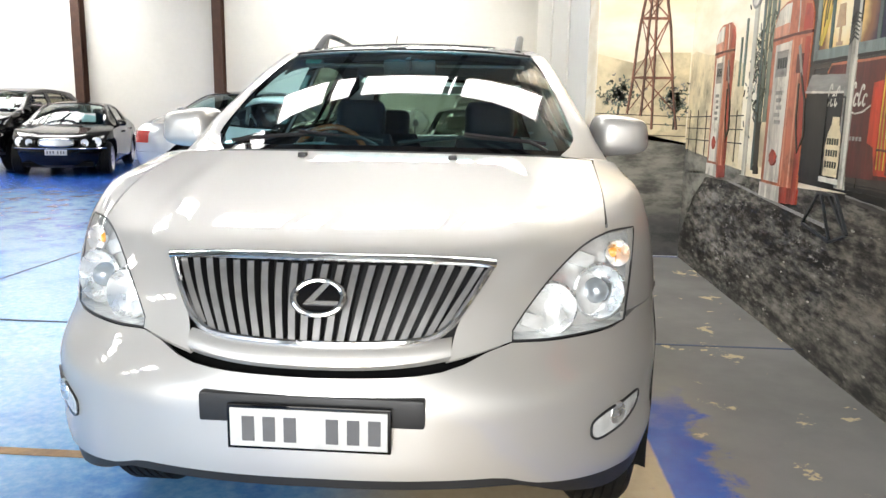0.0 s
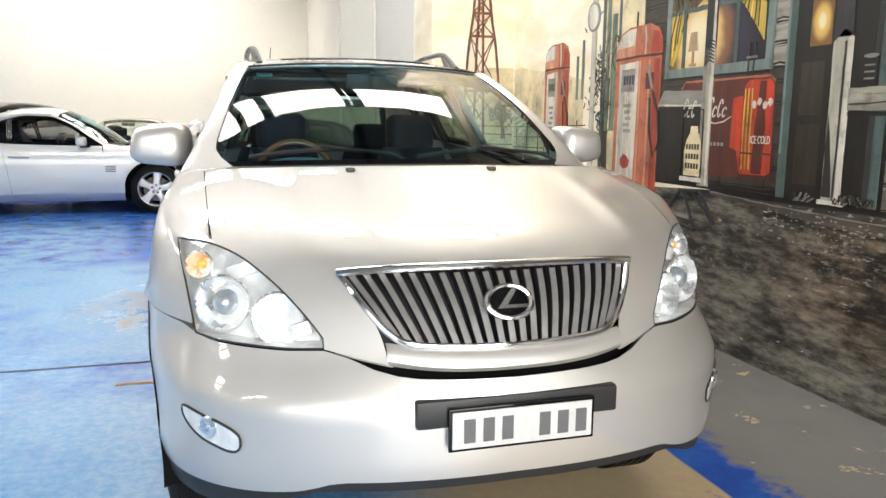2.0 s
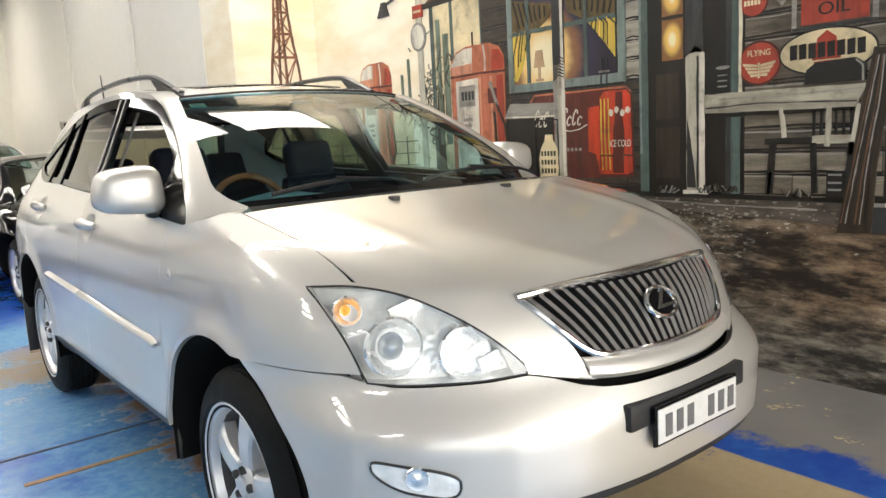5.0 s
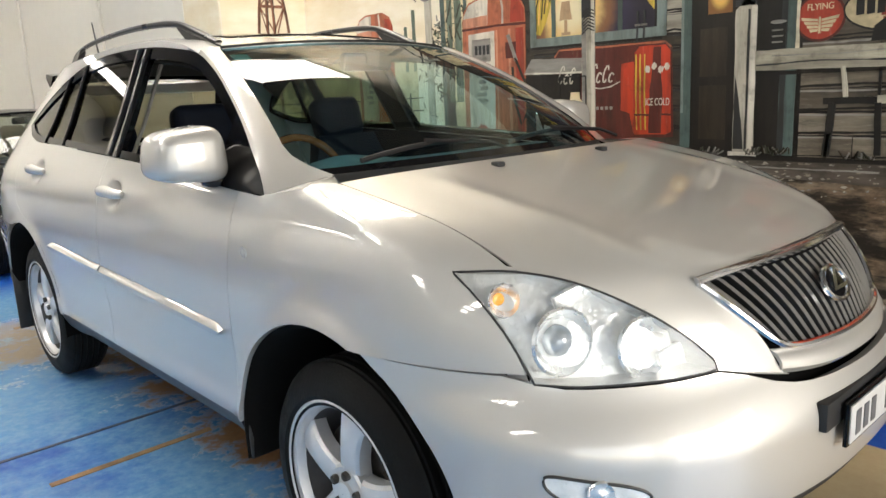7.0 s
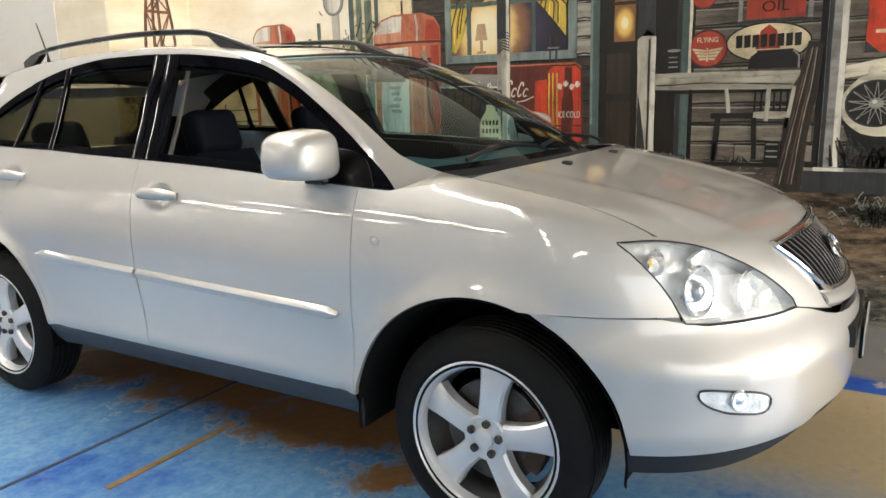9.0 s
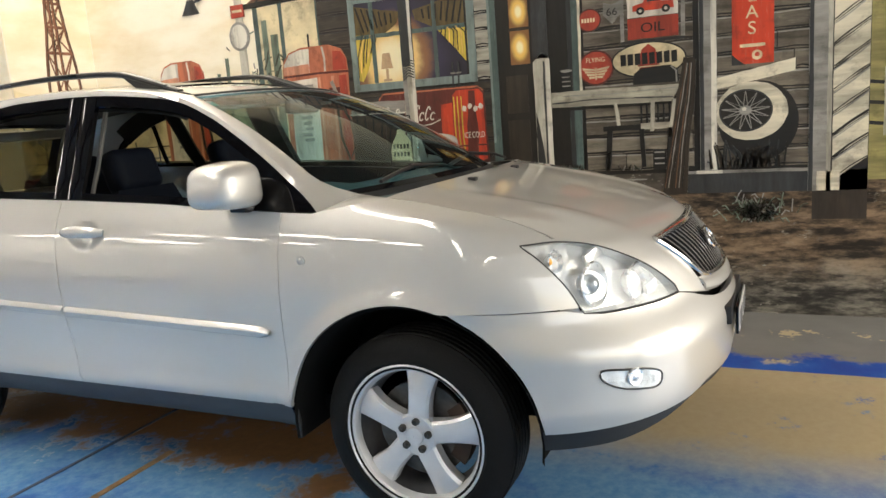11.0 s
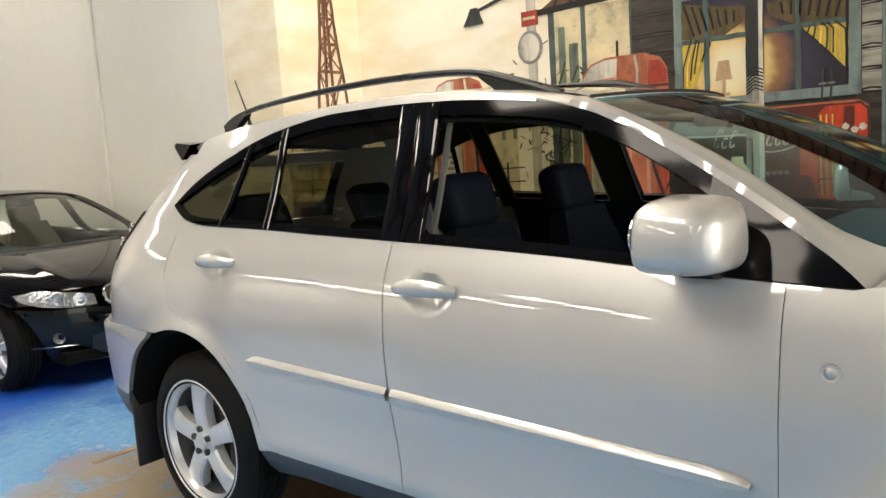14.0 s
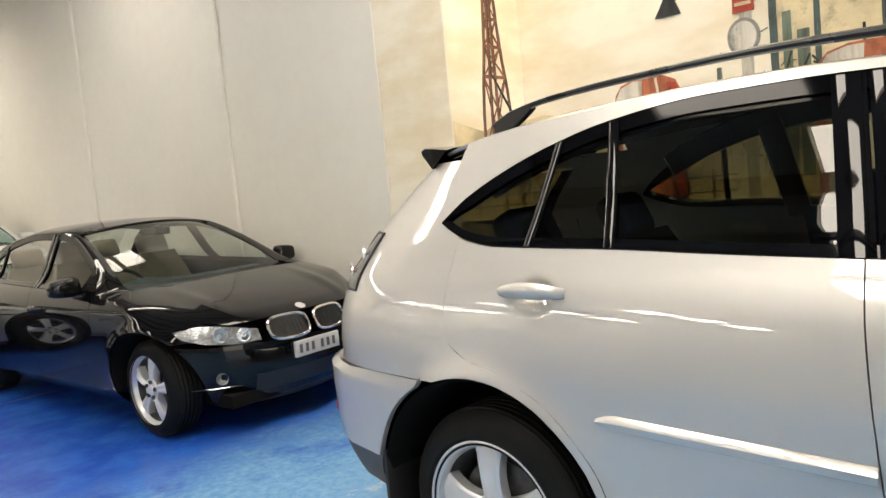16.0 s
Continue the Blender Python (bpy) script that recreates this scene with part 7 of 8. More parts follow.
K = {
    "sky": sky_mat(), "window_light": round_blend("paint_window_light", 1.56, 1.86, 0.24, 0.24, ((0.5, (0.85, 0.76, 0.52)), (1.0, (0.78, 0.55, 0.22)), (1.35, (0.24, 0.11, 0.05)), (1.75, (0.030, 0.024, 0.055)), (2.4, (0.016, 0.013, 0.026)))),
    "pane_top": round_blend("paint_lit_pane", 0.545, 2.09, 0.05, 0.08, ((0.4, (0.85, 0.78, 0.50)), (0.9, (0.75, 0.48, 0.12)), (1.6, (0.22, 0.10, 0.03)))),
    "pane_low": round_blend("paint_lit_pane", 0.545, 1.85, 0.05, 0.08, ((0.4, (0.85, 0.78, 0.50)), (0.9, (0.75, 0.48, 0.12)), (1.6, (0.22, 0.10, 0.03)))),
    "lamp_shade": brush("paint_lamp_shade", (0.36, 0.24, 0.14), 0.2, "z", 5), "curtain_dark": brush("paint_dark_curtain", (0.075, 0.052, 0.018), 0.5, "z", 9),
    "orange_pale": brush("paint_pale_pump", (0.42, 0.19, 0.12), 0.3, "z", 5), "track": track_mat(),
    "plank_b": brush("paint_brown_plank", (0.062, 0.052, 0.040), 0.7, "y", 7, wear=0.5), "plank_c": brush("paint_light_plank", (0.135, 0.118, 0.093), 0.6, "y", 5, wear=0.4), "yard": ground_mat(),
    "plank": brush("paint_grey_plank", (0.090, 0.077, 0.060), 0.7, "y", 6, wear=0.4),
    "dark_plank": brush("paint_dark_plank", (0.032, 0.026, 0.020), 0.6, "y", 6),
    "pale_plank": brush("paint_pale_plank", (0.260, 0.242, 0.205), 0.3, "y", 6),
    "cream_plank": brush("paint_cream_plank", (0.450, 0.413, 0.323), 0.2, "y", 5),
    "gap": brush("paint_gap", (0.007, 0.006, 0.006), 0.3, "y"),
    "porch": brush("paint_porch_front", (0.055, 0.046, 0.038), 0.7, "y", 5, wear=0.5),
    "rust": brush("paint_rust_roof", (0.093, 0.046, 0.025), 0.5, "z", 7),
    "dark": brush("paint_black_brown", (0.007, 0.006, 0.005), 0.5, "z"),
    "slate": brush("paint_slate", (0.022, 0.024, 0.026), 0.5, "z", 5),
    "teal": brush("paint_teal", (0.053, 0.081, 0.077), 0.35, "z", 5),
    "teal_light": brush("paint_pale_teal", (0.124, 0.161, 0.155), 0.3, "z", 5),
    "white": brush("paint_white_post", (0.322, 0.304, 0.254), 0.35, "z", 6),
    "white_h": brush("paint_white_rail", (0.285, 0.267, 0.217), 0.35, "y", 6),
    "red": brush("paint_red", (0.260, 0.034, 0.019), 0.25, "z", 4),
    "orange": brush("paint_pump_red", (0.325, 0.100, 0.052), 0.3, "z", 5),
    "cooler": brush("paint_cooler", (0.074, 0.015, 0.011), 0.4, "z", 5),
    "bright": brush("paint_bright_red", (0.384, 0.037, 0.015), 0.2, "z", 4),
    "cream": brush("paint_cream", (0.495, 0.420, 0.270), 0.2, "", 5),
    "face": brush("paint_pump_face", (0.450, 0.427, 0.375), 0.2, "z", 4),
    "yellow": brush("paint_curtain", (0.413, 0.300, 0.045), 0.35, "z", 9),
    "lamp_yellow": brush("paint_lamp_yellow", (0.637, 0.450, 0.180), 0.25, "", 4),
    "amber_paint": brush("paint_lit_pane", (0.637, 0.390, 0.105), 0.3, "z", 4),
    "night": brush("paint_night", (0.022, 0.017, 0.034), 0.6, "z", 4),
    "black": brush("paint_black", (0.007, 0.007, 0.007), 0.3, "y"),
    "iron": brush("paint_iron", (0.155, 0.066, 0.040), 0.4, "z", 6),
    "leaf": brush("paint_leaf", (0.031, 0.034, 0.022), 0.6, "", 14),
    "cactus": brush("paint_cactus", (0.105, 0.136, 0.105), 0.4, "z", 6),
    "log": brush("paint_log", (0.022, 0.016, 0.011), 0.6, "z", 5),
    "field": brush("paint_field", (0.205, 0.180, 0.068), 0.3, "y", 5),
    "grey": brush("paint_grey", (0.186, 0.180, 0.167), 0.3, "y", 5),
}
mural = thing("wall_mural", "painted mural of an old roadside petrol station", "mural")


def flat(name, outline, m, layer, wall="e", label=""):
    """One painted shape: outline in metres along the wall and up, raised a paint layer, with the unsteady edge of a brush."""
    if layer >= 3:
        hand, soft = random.Random(len(mural.children)), []
        for i, p in enumerate(outline):
            q = outline[(i + 1) % len(outline)]
            d = math.hypot(q[0] - p[0], q[1] - p[1])
            n = min(12, int(d / 0.05))
            soft.append(tuple(p))
            for k in range(1, n):
                j = hand.uniform(-0.0022, 0.0022) / max(d, 1e-6)
                soft.append((p[0] + (q[0] - p[0]) * k / n - (q[1] - p[1]) * j, p[1] + (q[1] - p[1]) * k / n + (q[0] - p[0]) * j))
        outline = soft
    if wall == "e":
        bm = bm_plate(outline, -0.0015 * layer - 0.002, 0, X_E)
    else:
        bm = bm_plate(outline, -0.0015 * layer - 0.002, 1, Y_T)
    return part(name, bm, K[m], mural, label, smooth=False)


def slab(name, y0, y1, z0, z1, m, layer, wall="e"):
    return flat(name, [(y0, z0), (y1, z0), (y1, z1), (y0, z1)], m, layer, wall)


def line(name, pts, w, m, layer, wall="e"):
    """Painted stroke of one width along points."""
    pts = [Vector((p[0], p[1], 0)) for p in pts]
    left, right = [], []
    for i, p in enumerate(pts):
        d = (pts[min(i + 1, len(pts) - 1)] - pts[max(0, i - 1)]).normalized()
        nn = Vector((-d.y, d.x, 0)) * w / 2
        left.append((p + nn)[:2]); right.append((p - nn)[:2])
    return flat(name, left + right[::-1], m, layer, wall)


def blob(name, cy, cz, ry, rz, m, layer, wall="e", rag=0.0, n=40, seed=1):
    rnd = random.Random(seed)
    return flat(name, [(cy + ry * (1 + rag * (rnd.random() - 0.5)) * math.cos(2 * math.pi * k / n), cz + rz * (1 + rag * (rnd.random() - 0.5)) * math.sin(2 * math.pi * k / n)) for k in range(n)], m, layer, wall)


def word(text, y, z, height, m, layer, width=None):
    """Lettering in the built-in font on the east wall."""
    cu = bpy.data.curves.new("lettering", "FONT")
    cu.body, cu.size, cu.align_x, cu.align_y, cu.extrude = text, height * 1.38, "CENTER", "CENTER", 0.001
    ob = new("lettering", cu)
    me = bpy.data.meshes.new_from_object(ob)
    bpy.data.objects.remove(ob)
    me.materials.append(K[m])
    ob = new("lettering", me)
    ob.parent = mural
    ob.matrix_world = Matrix.Translation((X_E - 0.0015 * layer - 0.0025, y, z)) @ Euler((radians(90), 0, radians(-90))).to_matrix().to_4x4()
    if width:
        ws = max(v.co.x for v in me.vertices) - min(v.co.x for v in me.vertices)
        for v in me.vertices:
            v.co.x *= width / ws
    return ob


# sky, yard, building ground tones
slab("painted_sky", 0.0, Y_T - 0.01, 0.9, 4.95, "sky", 0)
flat("painted_yard", [(-1.9, 0.0), (Y_T - 0.01, 0.0), (Y_T - 0.01, 1.02), (4.4, 0.95), (3.0, 0.92), (1.9, 0.93), (1.2, 0.965), (-1.9, 0.92)], "yard", 1)
flat("painted_kerb_line", [(4.55, 0.835), (3.7, 0.884), (1.95, 0.792), (1.55, 0.775), (1.55, 0.752), (1.95, 0.772), (3.7, 0.866), (4.55, 0.82)], "grey", 2)
flat("painted_track", [(Y_T - 0.012, 0.20), (Y_T - 0.012, 1.03), (3.0, 0.95), (2.75, 0.87), (3.3, 0.845), (3.9, 0.83), (4.25, 0.62)], "track", 2)
slab("painted_gap", -1.40, 2.20, 0.96, 2.44, "gap", 1)
slab("painted_gap", -1.60, -1.40, 0.80, 2.9, "gap", 1)
flat("painted_porch", [(1.35, 0.965), (-1.40, 0.93), (-1.42, 0.79), (-0.6, 0.82), (0.45, 0.86), (1.35, 0.93)], "porch", 2)
slab("painted_porch_edge", -1.40, 1.35, 0.940, 0.978, "dark", 2.5)
slab("painted_plain", Y_S + 0.02, -1.75, 0.0, 4.9, "dark_plank", 0)
flat("painted_field", [(-1.60, 0.86), (-1.76, 0.86), (-1.76, 2.6), (-1.60, 2.6)], "field", 2)
for z in (1.18, 1.30, 1.42):
    line("painted_fence_rail", [(-1.60, z + 0.02), (-1.76, z)], 0.022, "black", 3)
slab("painted_fence_post", -1.70, -1.675, 1.12, 1.52, "white", 4)
slab("painted_edge_post", -1.86, -1.77, 0.0, 2.9, "dark", 3)
slab("painted_grass", -1.6, -1.3, 0.62, 0.80, "log", 2)

# boards: grey on the right, dark behind the pumps, pale between window and door
rnd = random.Random(5)
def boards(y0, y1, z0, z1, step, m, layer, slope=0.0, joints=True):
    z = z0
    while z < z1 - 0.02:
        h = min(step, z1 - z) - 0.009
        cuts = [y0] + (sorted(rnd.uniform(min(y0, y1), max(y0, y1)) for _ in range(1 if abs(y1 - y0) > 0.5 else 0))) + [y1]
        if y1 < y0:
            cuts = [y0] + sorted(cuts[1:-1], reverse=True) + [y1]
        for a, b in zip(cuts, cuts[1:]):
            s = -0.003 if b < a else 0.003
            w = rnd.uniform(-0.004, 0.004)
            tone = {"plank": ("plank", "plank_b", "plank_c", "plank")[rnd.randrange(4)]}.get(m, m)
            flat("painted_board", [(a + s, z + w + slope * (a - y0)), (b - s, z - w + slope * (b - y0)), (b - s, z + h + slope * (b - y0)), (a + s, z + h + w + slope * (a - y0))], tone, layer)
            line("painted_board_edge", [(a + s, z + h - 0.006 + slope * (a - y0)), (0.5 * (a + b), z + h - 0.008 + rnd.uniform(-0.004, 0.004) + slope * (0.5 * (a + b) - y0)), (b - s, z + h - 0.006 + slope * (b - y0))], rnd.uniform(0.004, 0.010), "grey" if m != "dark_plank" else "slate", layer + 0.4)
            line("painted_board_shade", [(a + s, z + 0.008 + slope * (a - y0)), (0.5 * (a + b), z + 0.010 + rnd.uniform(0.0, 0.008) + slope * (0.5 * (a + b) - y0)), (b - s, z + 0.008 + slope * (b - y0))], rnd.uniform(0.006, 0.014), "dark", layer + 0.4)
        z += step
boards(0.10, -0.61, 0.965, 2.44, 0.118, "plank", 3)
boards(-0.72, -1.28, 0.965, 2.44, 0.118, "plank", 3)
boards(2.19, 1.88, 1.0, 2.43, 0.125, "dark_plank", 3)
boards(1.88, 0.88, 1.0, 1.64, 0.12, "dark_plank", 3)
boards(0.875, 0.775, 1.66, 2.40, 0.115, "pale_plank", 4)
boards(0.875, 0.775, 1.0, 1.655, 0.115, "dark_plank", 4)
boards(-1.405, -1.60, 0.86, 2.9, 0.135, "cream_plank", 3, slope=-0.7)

# roof with corrugations
flat("painted_roof", [(2.90, 2.40), (2.33, 2.70), (1.75, 3.02), (-1.45, 3.02), (-1.45, 2.52), (1.0, 2.465), (2.0, 2.44)], "rust", 4)
for k in range(34):
    y = 2.75 - k * 0.122
    line("painted_corrugation", [(y, 2.425 + 0.004 * k * 0.5), (y - 0.34, 2.425 + 0.59 * min(1.0, 1.0))], 0.018, "dark", 5)
flat("painted_eave", [(2.92, 2.385), (2.9, 2.425), (2.0, 2.452), (-1.42, 2.53), (-1.42, 2.43), (2.0, 2.405)], "dark", 6)

# porch end panels with plants
for a, b in ((2.55, 2.755), (2.20, 2.515)):
    slab("painted_panel", a, b, 1.0, 2.385, "cream", 3)
for a, b in ((2.755, 2.80), (2.515, 2.55), (2.185, 2.20)):
    slab("painted_stud", a, b, 0.97, 2.40, "teal", 4)
for cy, z0, z1, w in ((2.70, 1.3, 2.28, 0.05), (2.61, 1.3, 2.16, 0.07), (3.12, 1.55, 2.02, 0.03), (3.22, 1.55, 1.90, 0.03)):
    line("painted_cactus", [(cy, z0), (cy, z1 - 0.03), (cy, z1)], w, "cactus", 5)
line("painted_bottle", [(2.29, 1.88), (2.29, 2.0)], 0.045, "dark", 5)
line("painted_bottle_neck", [(2.29, 2.0), (2.29, 2.13)], 0.016, "dark", 5)
for k in range(46):
    cy, cz = 2.45 + rnd.uniform(-0.45, 0.32), 1.75 + rnd.uniform(-0.55, 0.22)
    an = rnd.uniform(0.3, 2.8)
    line("painted_frond", [(cy, cz), (cy + 0.11 * math.cos(an), cz + 0.11 * math.sin(an))], 0.013, "leaf", 6)
for k in range(170):
    cy, cz = 2.80 + rnd.gauss(0.0, 0.10), 1.66 + rnd.gauss(0.0, 0.20)
    an = rnd.uniform(0, 6.28)
    line("painted_frond", [(cy, cz), (cy + 0.045 * math.cos(an), cz + 0.045 * math.sin(an))], 0.007, ("leaf", "cactus", "grey", "log")[k % 4], 4)
line("painted_trunk", [(2.70, 0.95), (2.72, 1.3), (2.70, 1.7)], 0.09, "log", 4)
# hills and fence on the far left of this wall
flat("painted_hill", [(Y_T - 0.01, 1.0), (Y_T - 0.01, 1.88), (4.5, 1.90), (4.1, 1.84), (3.6, 1.80), (3.1, 1.70), (3.1, 0.95)], "cream", 1)
for z in (1.12, 1.22, 1.32):
    line("painted_fence_wire", [(Y_T - 0.01, z), (3.05, z + 0.02)], 0.009, "log", 2)
for k in range(6):
    line("painted_fence_stake", [(4.55 - k * 0.27, 1.0), (4.55 - k * 0.27, 1.38)], 0.016, "log", 3)

# lamp post with signs
slab("painted_pole", 2.905, 2.975, 0.92, 3.1, "white", 6)
line("painted_lamp_arm", [(2.93, 2.58), (3.2, 2.555), (3.42, 2.50)], 0.024, "slate", 7)
flat("painted_lamp_bell", [(3.40, 2.53), (3.46, 2.53), (3.53, 2.41), (3.35, 2.41)], "slate", 8)
line("painted_lamp_arm", [(2.93, 2.58), (2.70, 2.70), (2.46, 2.74)], 0.026, "slate", 7)
flat("painted_lamp_bell", [(2.42, 2.80), (2.48, 2.80), (2.475, 2.56), (2.425, 2.56)], "white", 8)
blob("painted_lamp_bulb", 2.45, 2.52, 0.045, 0.055, "face", 8)
slab("painted_sign", 2.885, 3.015, 2.33, 2.43, "red", 8)
slab("painted_sign_bar", 2.90, 3.0, 2.37, 2.39, "cream", 9)
blob("painted_round_sign", 2.955, 2.18, 0.10, 0.115, "grey", 8)
blob("painted_round_sign", 2.955, 2.18, 0.08, 0.095, "face", 9)

# petrol pumps
def pump(y0, y1, z0, z1, layer):
    w = y1 - y0

    def at(f, z):
        return (y1 - w * f, z)
    flat("painted_pump", [at(0, z0), at(0, z1 - 0.17), at(0.03, z1 - 0.09), at(0.12, z1 - 0.03), at(0.30, z1), at(0.74, z1), at(0.92, z1 - 0.04), at(0.99, z1 - 0.11), at(1, z1 - 0.20), at(0.97, z0)], "orange", layer)
    flat("painted_pump_crown", [at(0.02, z1 - 0.20), at(0.03, z1 - 0.12), at(0.12, z1 - 0.045), at(0.30, z1 - 0.014), at(0.44, z1 - 0.014), at(0.42, z1 - 0.20)], "face", layer + 1)
    flat("painted_pump_crown_shade", [at(0.02, z1 - 0.20), at(0.02, z1 - 0.14), at(0.42, z1 - 0.13), at(0.42, z1 - 0.20)], "orange_pale", layer + 2)
    line("painted_pump_crown_edge", [at(0.66, z1 - 0.20), at(0.665, z1 - 0.10), at(0.64, z1 - 0.01)], 0.018, "face", layer + 1)
    flat("painted_pump_crown_side", [at(0.78, z1 - 0.20), at(0.80, z1 - 0.05), at(0.92, z1 - 0.06), at(0.985, z1 - 0.12), at(0.985, z1 - 0.20)], "red", layer + 1)
    line("painted_pump_collar", [at(0.0, z1 - 0.215), at(0.5, z1 - 0.21), at(1.0, z1 - 0.215)], 0.016, "cooler", layer + 2)
    flat("painted_pump_face", [at(0.08, z0 + 0.09), at(0.10, z1 - 0.25), at(0.53, z1 - 0.24), at(0.50, z0 + 0.09)], "face", layer + 1)
    slab("painted_pump_edge", y1 - w * 0.575, y1 - w * 0.545, z0 + 0.08, z1 - 0.24, "orange_pale", layer + 1)
    slab("painted_pump_shade", y1 - w * 0.97, y1 - w * 0.86, z0 + 0.05, z1 - 0.24, "red", layer + 1)
    slab("painted_pump_side", y1 - w * 0.78, y1 - w * 0.74, z0 + 0.06, z1 - 0.24, "orange_pale", layer + 1)
    slab("painted_pump_dial", y1 - w * 0.46, y1 - w * 0.16, z1 - 0.45, z1 - 0.29, "grey", layer + 2)
    for k in range(4):
        slab("painted_pump_figure", y1 - w * (0.25 + 0.065 * k), y1 - w * (0.205 + 0.065 * k), z1 - 0.40, z1 - 0.335, "slate", layer + 3)
    for k in range(5):
        slab("painted_pump_bar", y1 - w * (0.40 - 0.03 * (k % 2)), y1 - w * (0.22 + 0.03 * (k % 3)), z1 - 0.56 - 0.045 * k, z1 - 0.535 - 0.045 * k, "grey", layer + 3)
    blob("painted_pump_emblem", y1 - w * 0.30, z0 + 0.24, w * 0.10, 0.05, "red", layer + 3, rag=0.4)
    slab("painted_pump_holder", y1 - w * 0.86, y1 - w * 0.70, z1 - 0.44, z1 - 0.33, "cooler", layer + 2)
    line("painted_pump_nozzle", [at(0.74, z1 - 0.28), at(0.80, z1 - 0.37), at(0.86, z1 - 0.46)], 0.03, "grey", layer + 3)
    line("painted_pump_hose", [at(0.84, z1 - 0.44), at(0.98, z1 - 0.60), at(1.02, z1 - 0.80), at(0.92, z1 - 0.90), at(0.82, z1 - 0.72), at(0.80, z1 - 0.50)], 0.020, "log", layer + 3)
    flat("painted_pump_base", [at(-0.02, z0 - 0.02), at(-0.01, z0 + 0.07), at(0.56, z0 + 0.07), at(0.58, z0 - 0.03)], "face", layer + 2)
    flat("painted_pump_base_side", [at(0.58, z0 - 0.03), at(0.56, z0 + 0.07), at(1.0, z0 + 0.08), at(1.0, z0 - 0.01)], "red", layer + 2)
pump(1.95, 2.56, 0.84, 2.03, 7)
pump(3.38, 3.88, 0.88, 2.04, 3)

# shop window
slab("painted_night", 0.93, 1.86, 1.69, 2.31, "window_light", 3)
flat("painted_curtain", [(1.86, 1.73), (1.82, 1.72), (1.77, 1.80), (1.72, 1.93), (1.69, 2.06), (1.86, 2.07)], "yellow", 5)
flat("painted_curtain_top", [(1.86, 2.06), (1.60, 2.06), (1.50, 2.12), (1.46, 2.20), (1.86, 2.28)], "curtain_dark", 5)
flat("painted_curtain", [(0.93, 1.80), (0.955, 1.80), (1.02, 1.88), (1.10, 1.97), (1.18, 2.05), (0.93, 2.05)], "yellow", 5)
flat("painted_curtain_top", [(0.93, 2.05), (1.18, 2.05), (1.34, 2.13), (1.36, 2.20), (0.93, 2.28)], "curtain_dark", 5)
for k in range(7):
    line("painted_curtain_fold", [(1.855 - 0.024 * k, 1.75 + 0.035 * k), (1.85 - 0.028 * k, 1.90 + 0.02 * k), (1.80 - 0.018 * k, 2.06)], 0.009, ("log", "amber_paint", "log")[k % 3], 6)
    line("painted_curtain_fold", [(0.945 + 0.033 * k, 1.82 + 0.030 * k), (0.95 + 0.03 * k, 2.0 + 0.006 * k), (1.0 + 0.022 * k, 2.05)], 0.009, ("log", "amber_paint", "log")[k % 3], 6)
    line("painted_curtain_fold", [(1.84 - 0.05 * k, 2.27 - 0.012 * k), (1.78 - 0.04 * k, 2.08 + 0.008 * k)], 0.014, "dark", 6)
    line("painted_curtain_fold", [(0.95 + 0.055 * k, 2.27 - 0.012 * k), (1.0 + 0.045 * k, 2.07 + 0.010 * k)], 0.014, "dark", 6)
flat("painted_lamp_shade", [(1.655, 1.80), (1.555, 1.80), (1.575, 1.915), (1.635, 1.915)], "lamp_shade", 6)
line("painted_lamp_stem", [(1.605, 1.72), (1.605, 1.80)], 0.020, "lamp_shade", 6)
line("painted_lamp_foot", [(1.64, 1.715), (1.57, 1.715)], 0.018, "lamp_shade", 6)
for y0, y1, z0, z1 in ((0.875, 1.905, 1.645, 1.70), (0.875, 1.905, 2.30, 2.36), (0.875, 0.935, 1.701, 2.299), (1.855, 1.905, 1.701, 2.299)):
    slab("painted_window_frame", y0, y1, z0, z1, "teal_light", 7)
slab("painted_frame_shade", 0.90, 1.89, 1.628, 1.646, "dark", 7)
slab("painted_frame_shade", 0.936, 0.95, 1.70, 2.30, "dark", 6.5)
for y0, y1, z0, z1 in ((1.690, 1.722, 1.701, 2.299), (1.175, 1.205, 1.701, 2.299), (0.936, 1.174, 2.035, 2.065), (1.206, 1.689, 2.035, 2.065), (1.723, 1.854, 2.035, 2.065)):
    slab("painted_glazing_bar", y0, y1, z0, z1, "teal", 6)

# porch posts
slab("painted_post", 1.375, 1.475, 1.80, 2.44, "slate", 8)
slab("painted_post", 1.375, 1.475, 0.975, 1.80, "white", 8)
slab("painted_post_edge", 1.378, 1.402, 0.98, 2.38, "face", 9)
slab("painted_post_shade", 1.440, 1.473, 0.98, 1.78, "grey", 9)
for k in range(7):
    line("painted_rope", [(1.472, 1.70 + 0.02 * k), (1.425, 1.735 + 0.02 * k), (1.378, 1.715 + 0.02 * k)], 0.008, "black", 10)
slab("painted_post", 0.345, 0.455, 1.76, 2.44, "slate", 8)
flat("painted_post", [(0.335, 0.98), (0.450, 0.98), (0.455, 1.74), (0.39, 1.80), (0.345, 1.765)], "white", 8)
slab("painted_post_edge", 0.338, 0.366, 1.0, 1.755, "face", 9)
slab("painted_post_shade", 0.372, 0.384, 1.0, 1.74, "slate", 9)
flat("painted_post_shade", [(0.39, 1.0), (0.448, 1.0), (0.448, 1.40), (0.42, 1.25), (0.40, 1.10)], "slate", 9)
slab("painted_post_foot", 0.315, 0.475, 0.962, 0.985, "face", 9)
slab("painted_post", -0.750, -0.645, 0.93, 2.44, "grey", 8)
slab("painted_post_edge", -0.748, -0.715, 0.95, 2.40, "face", 9)
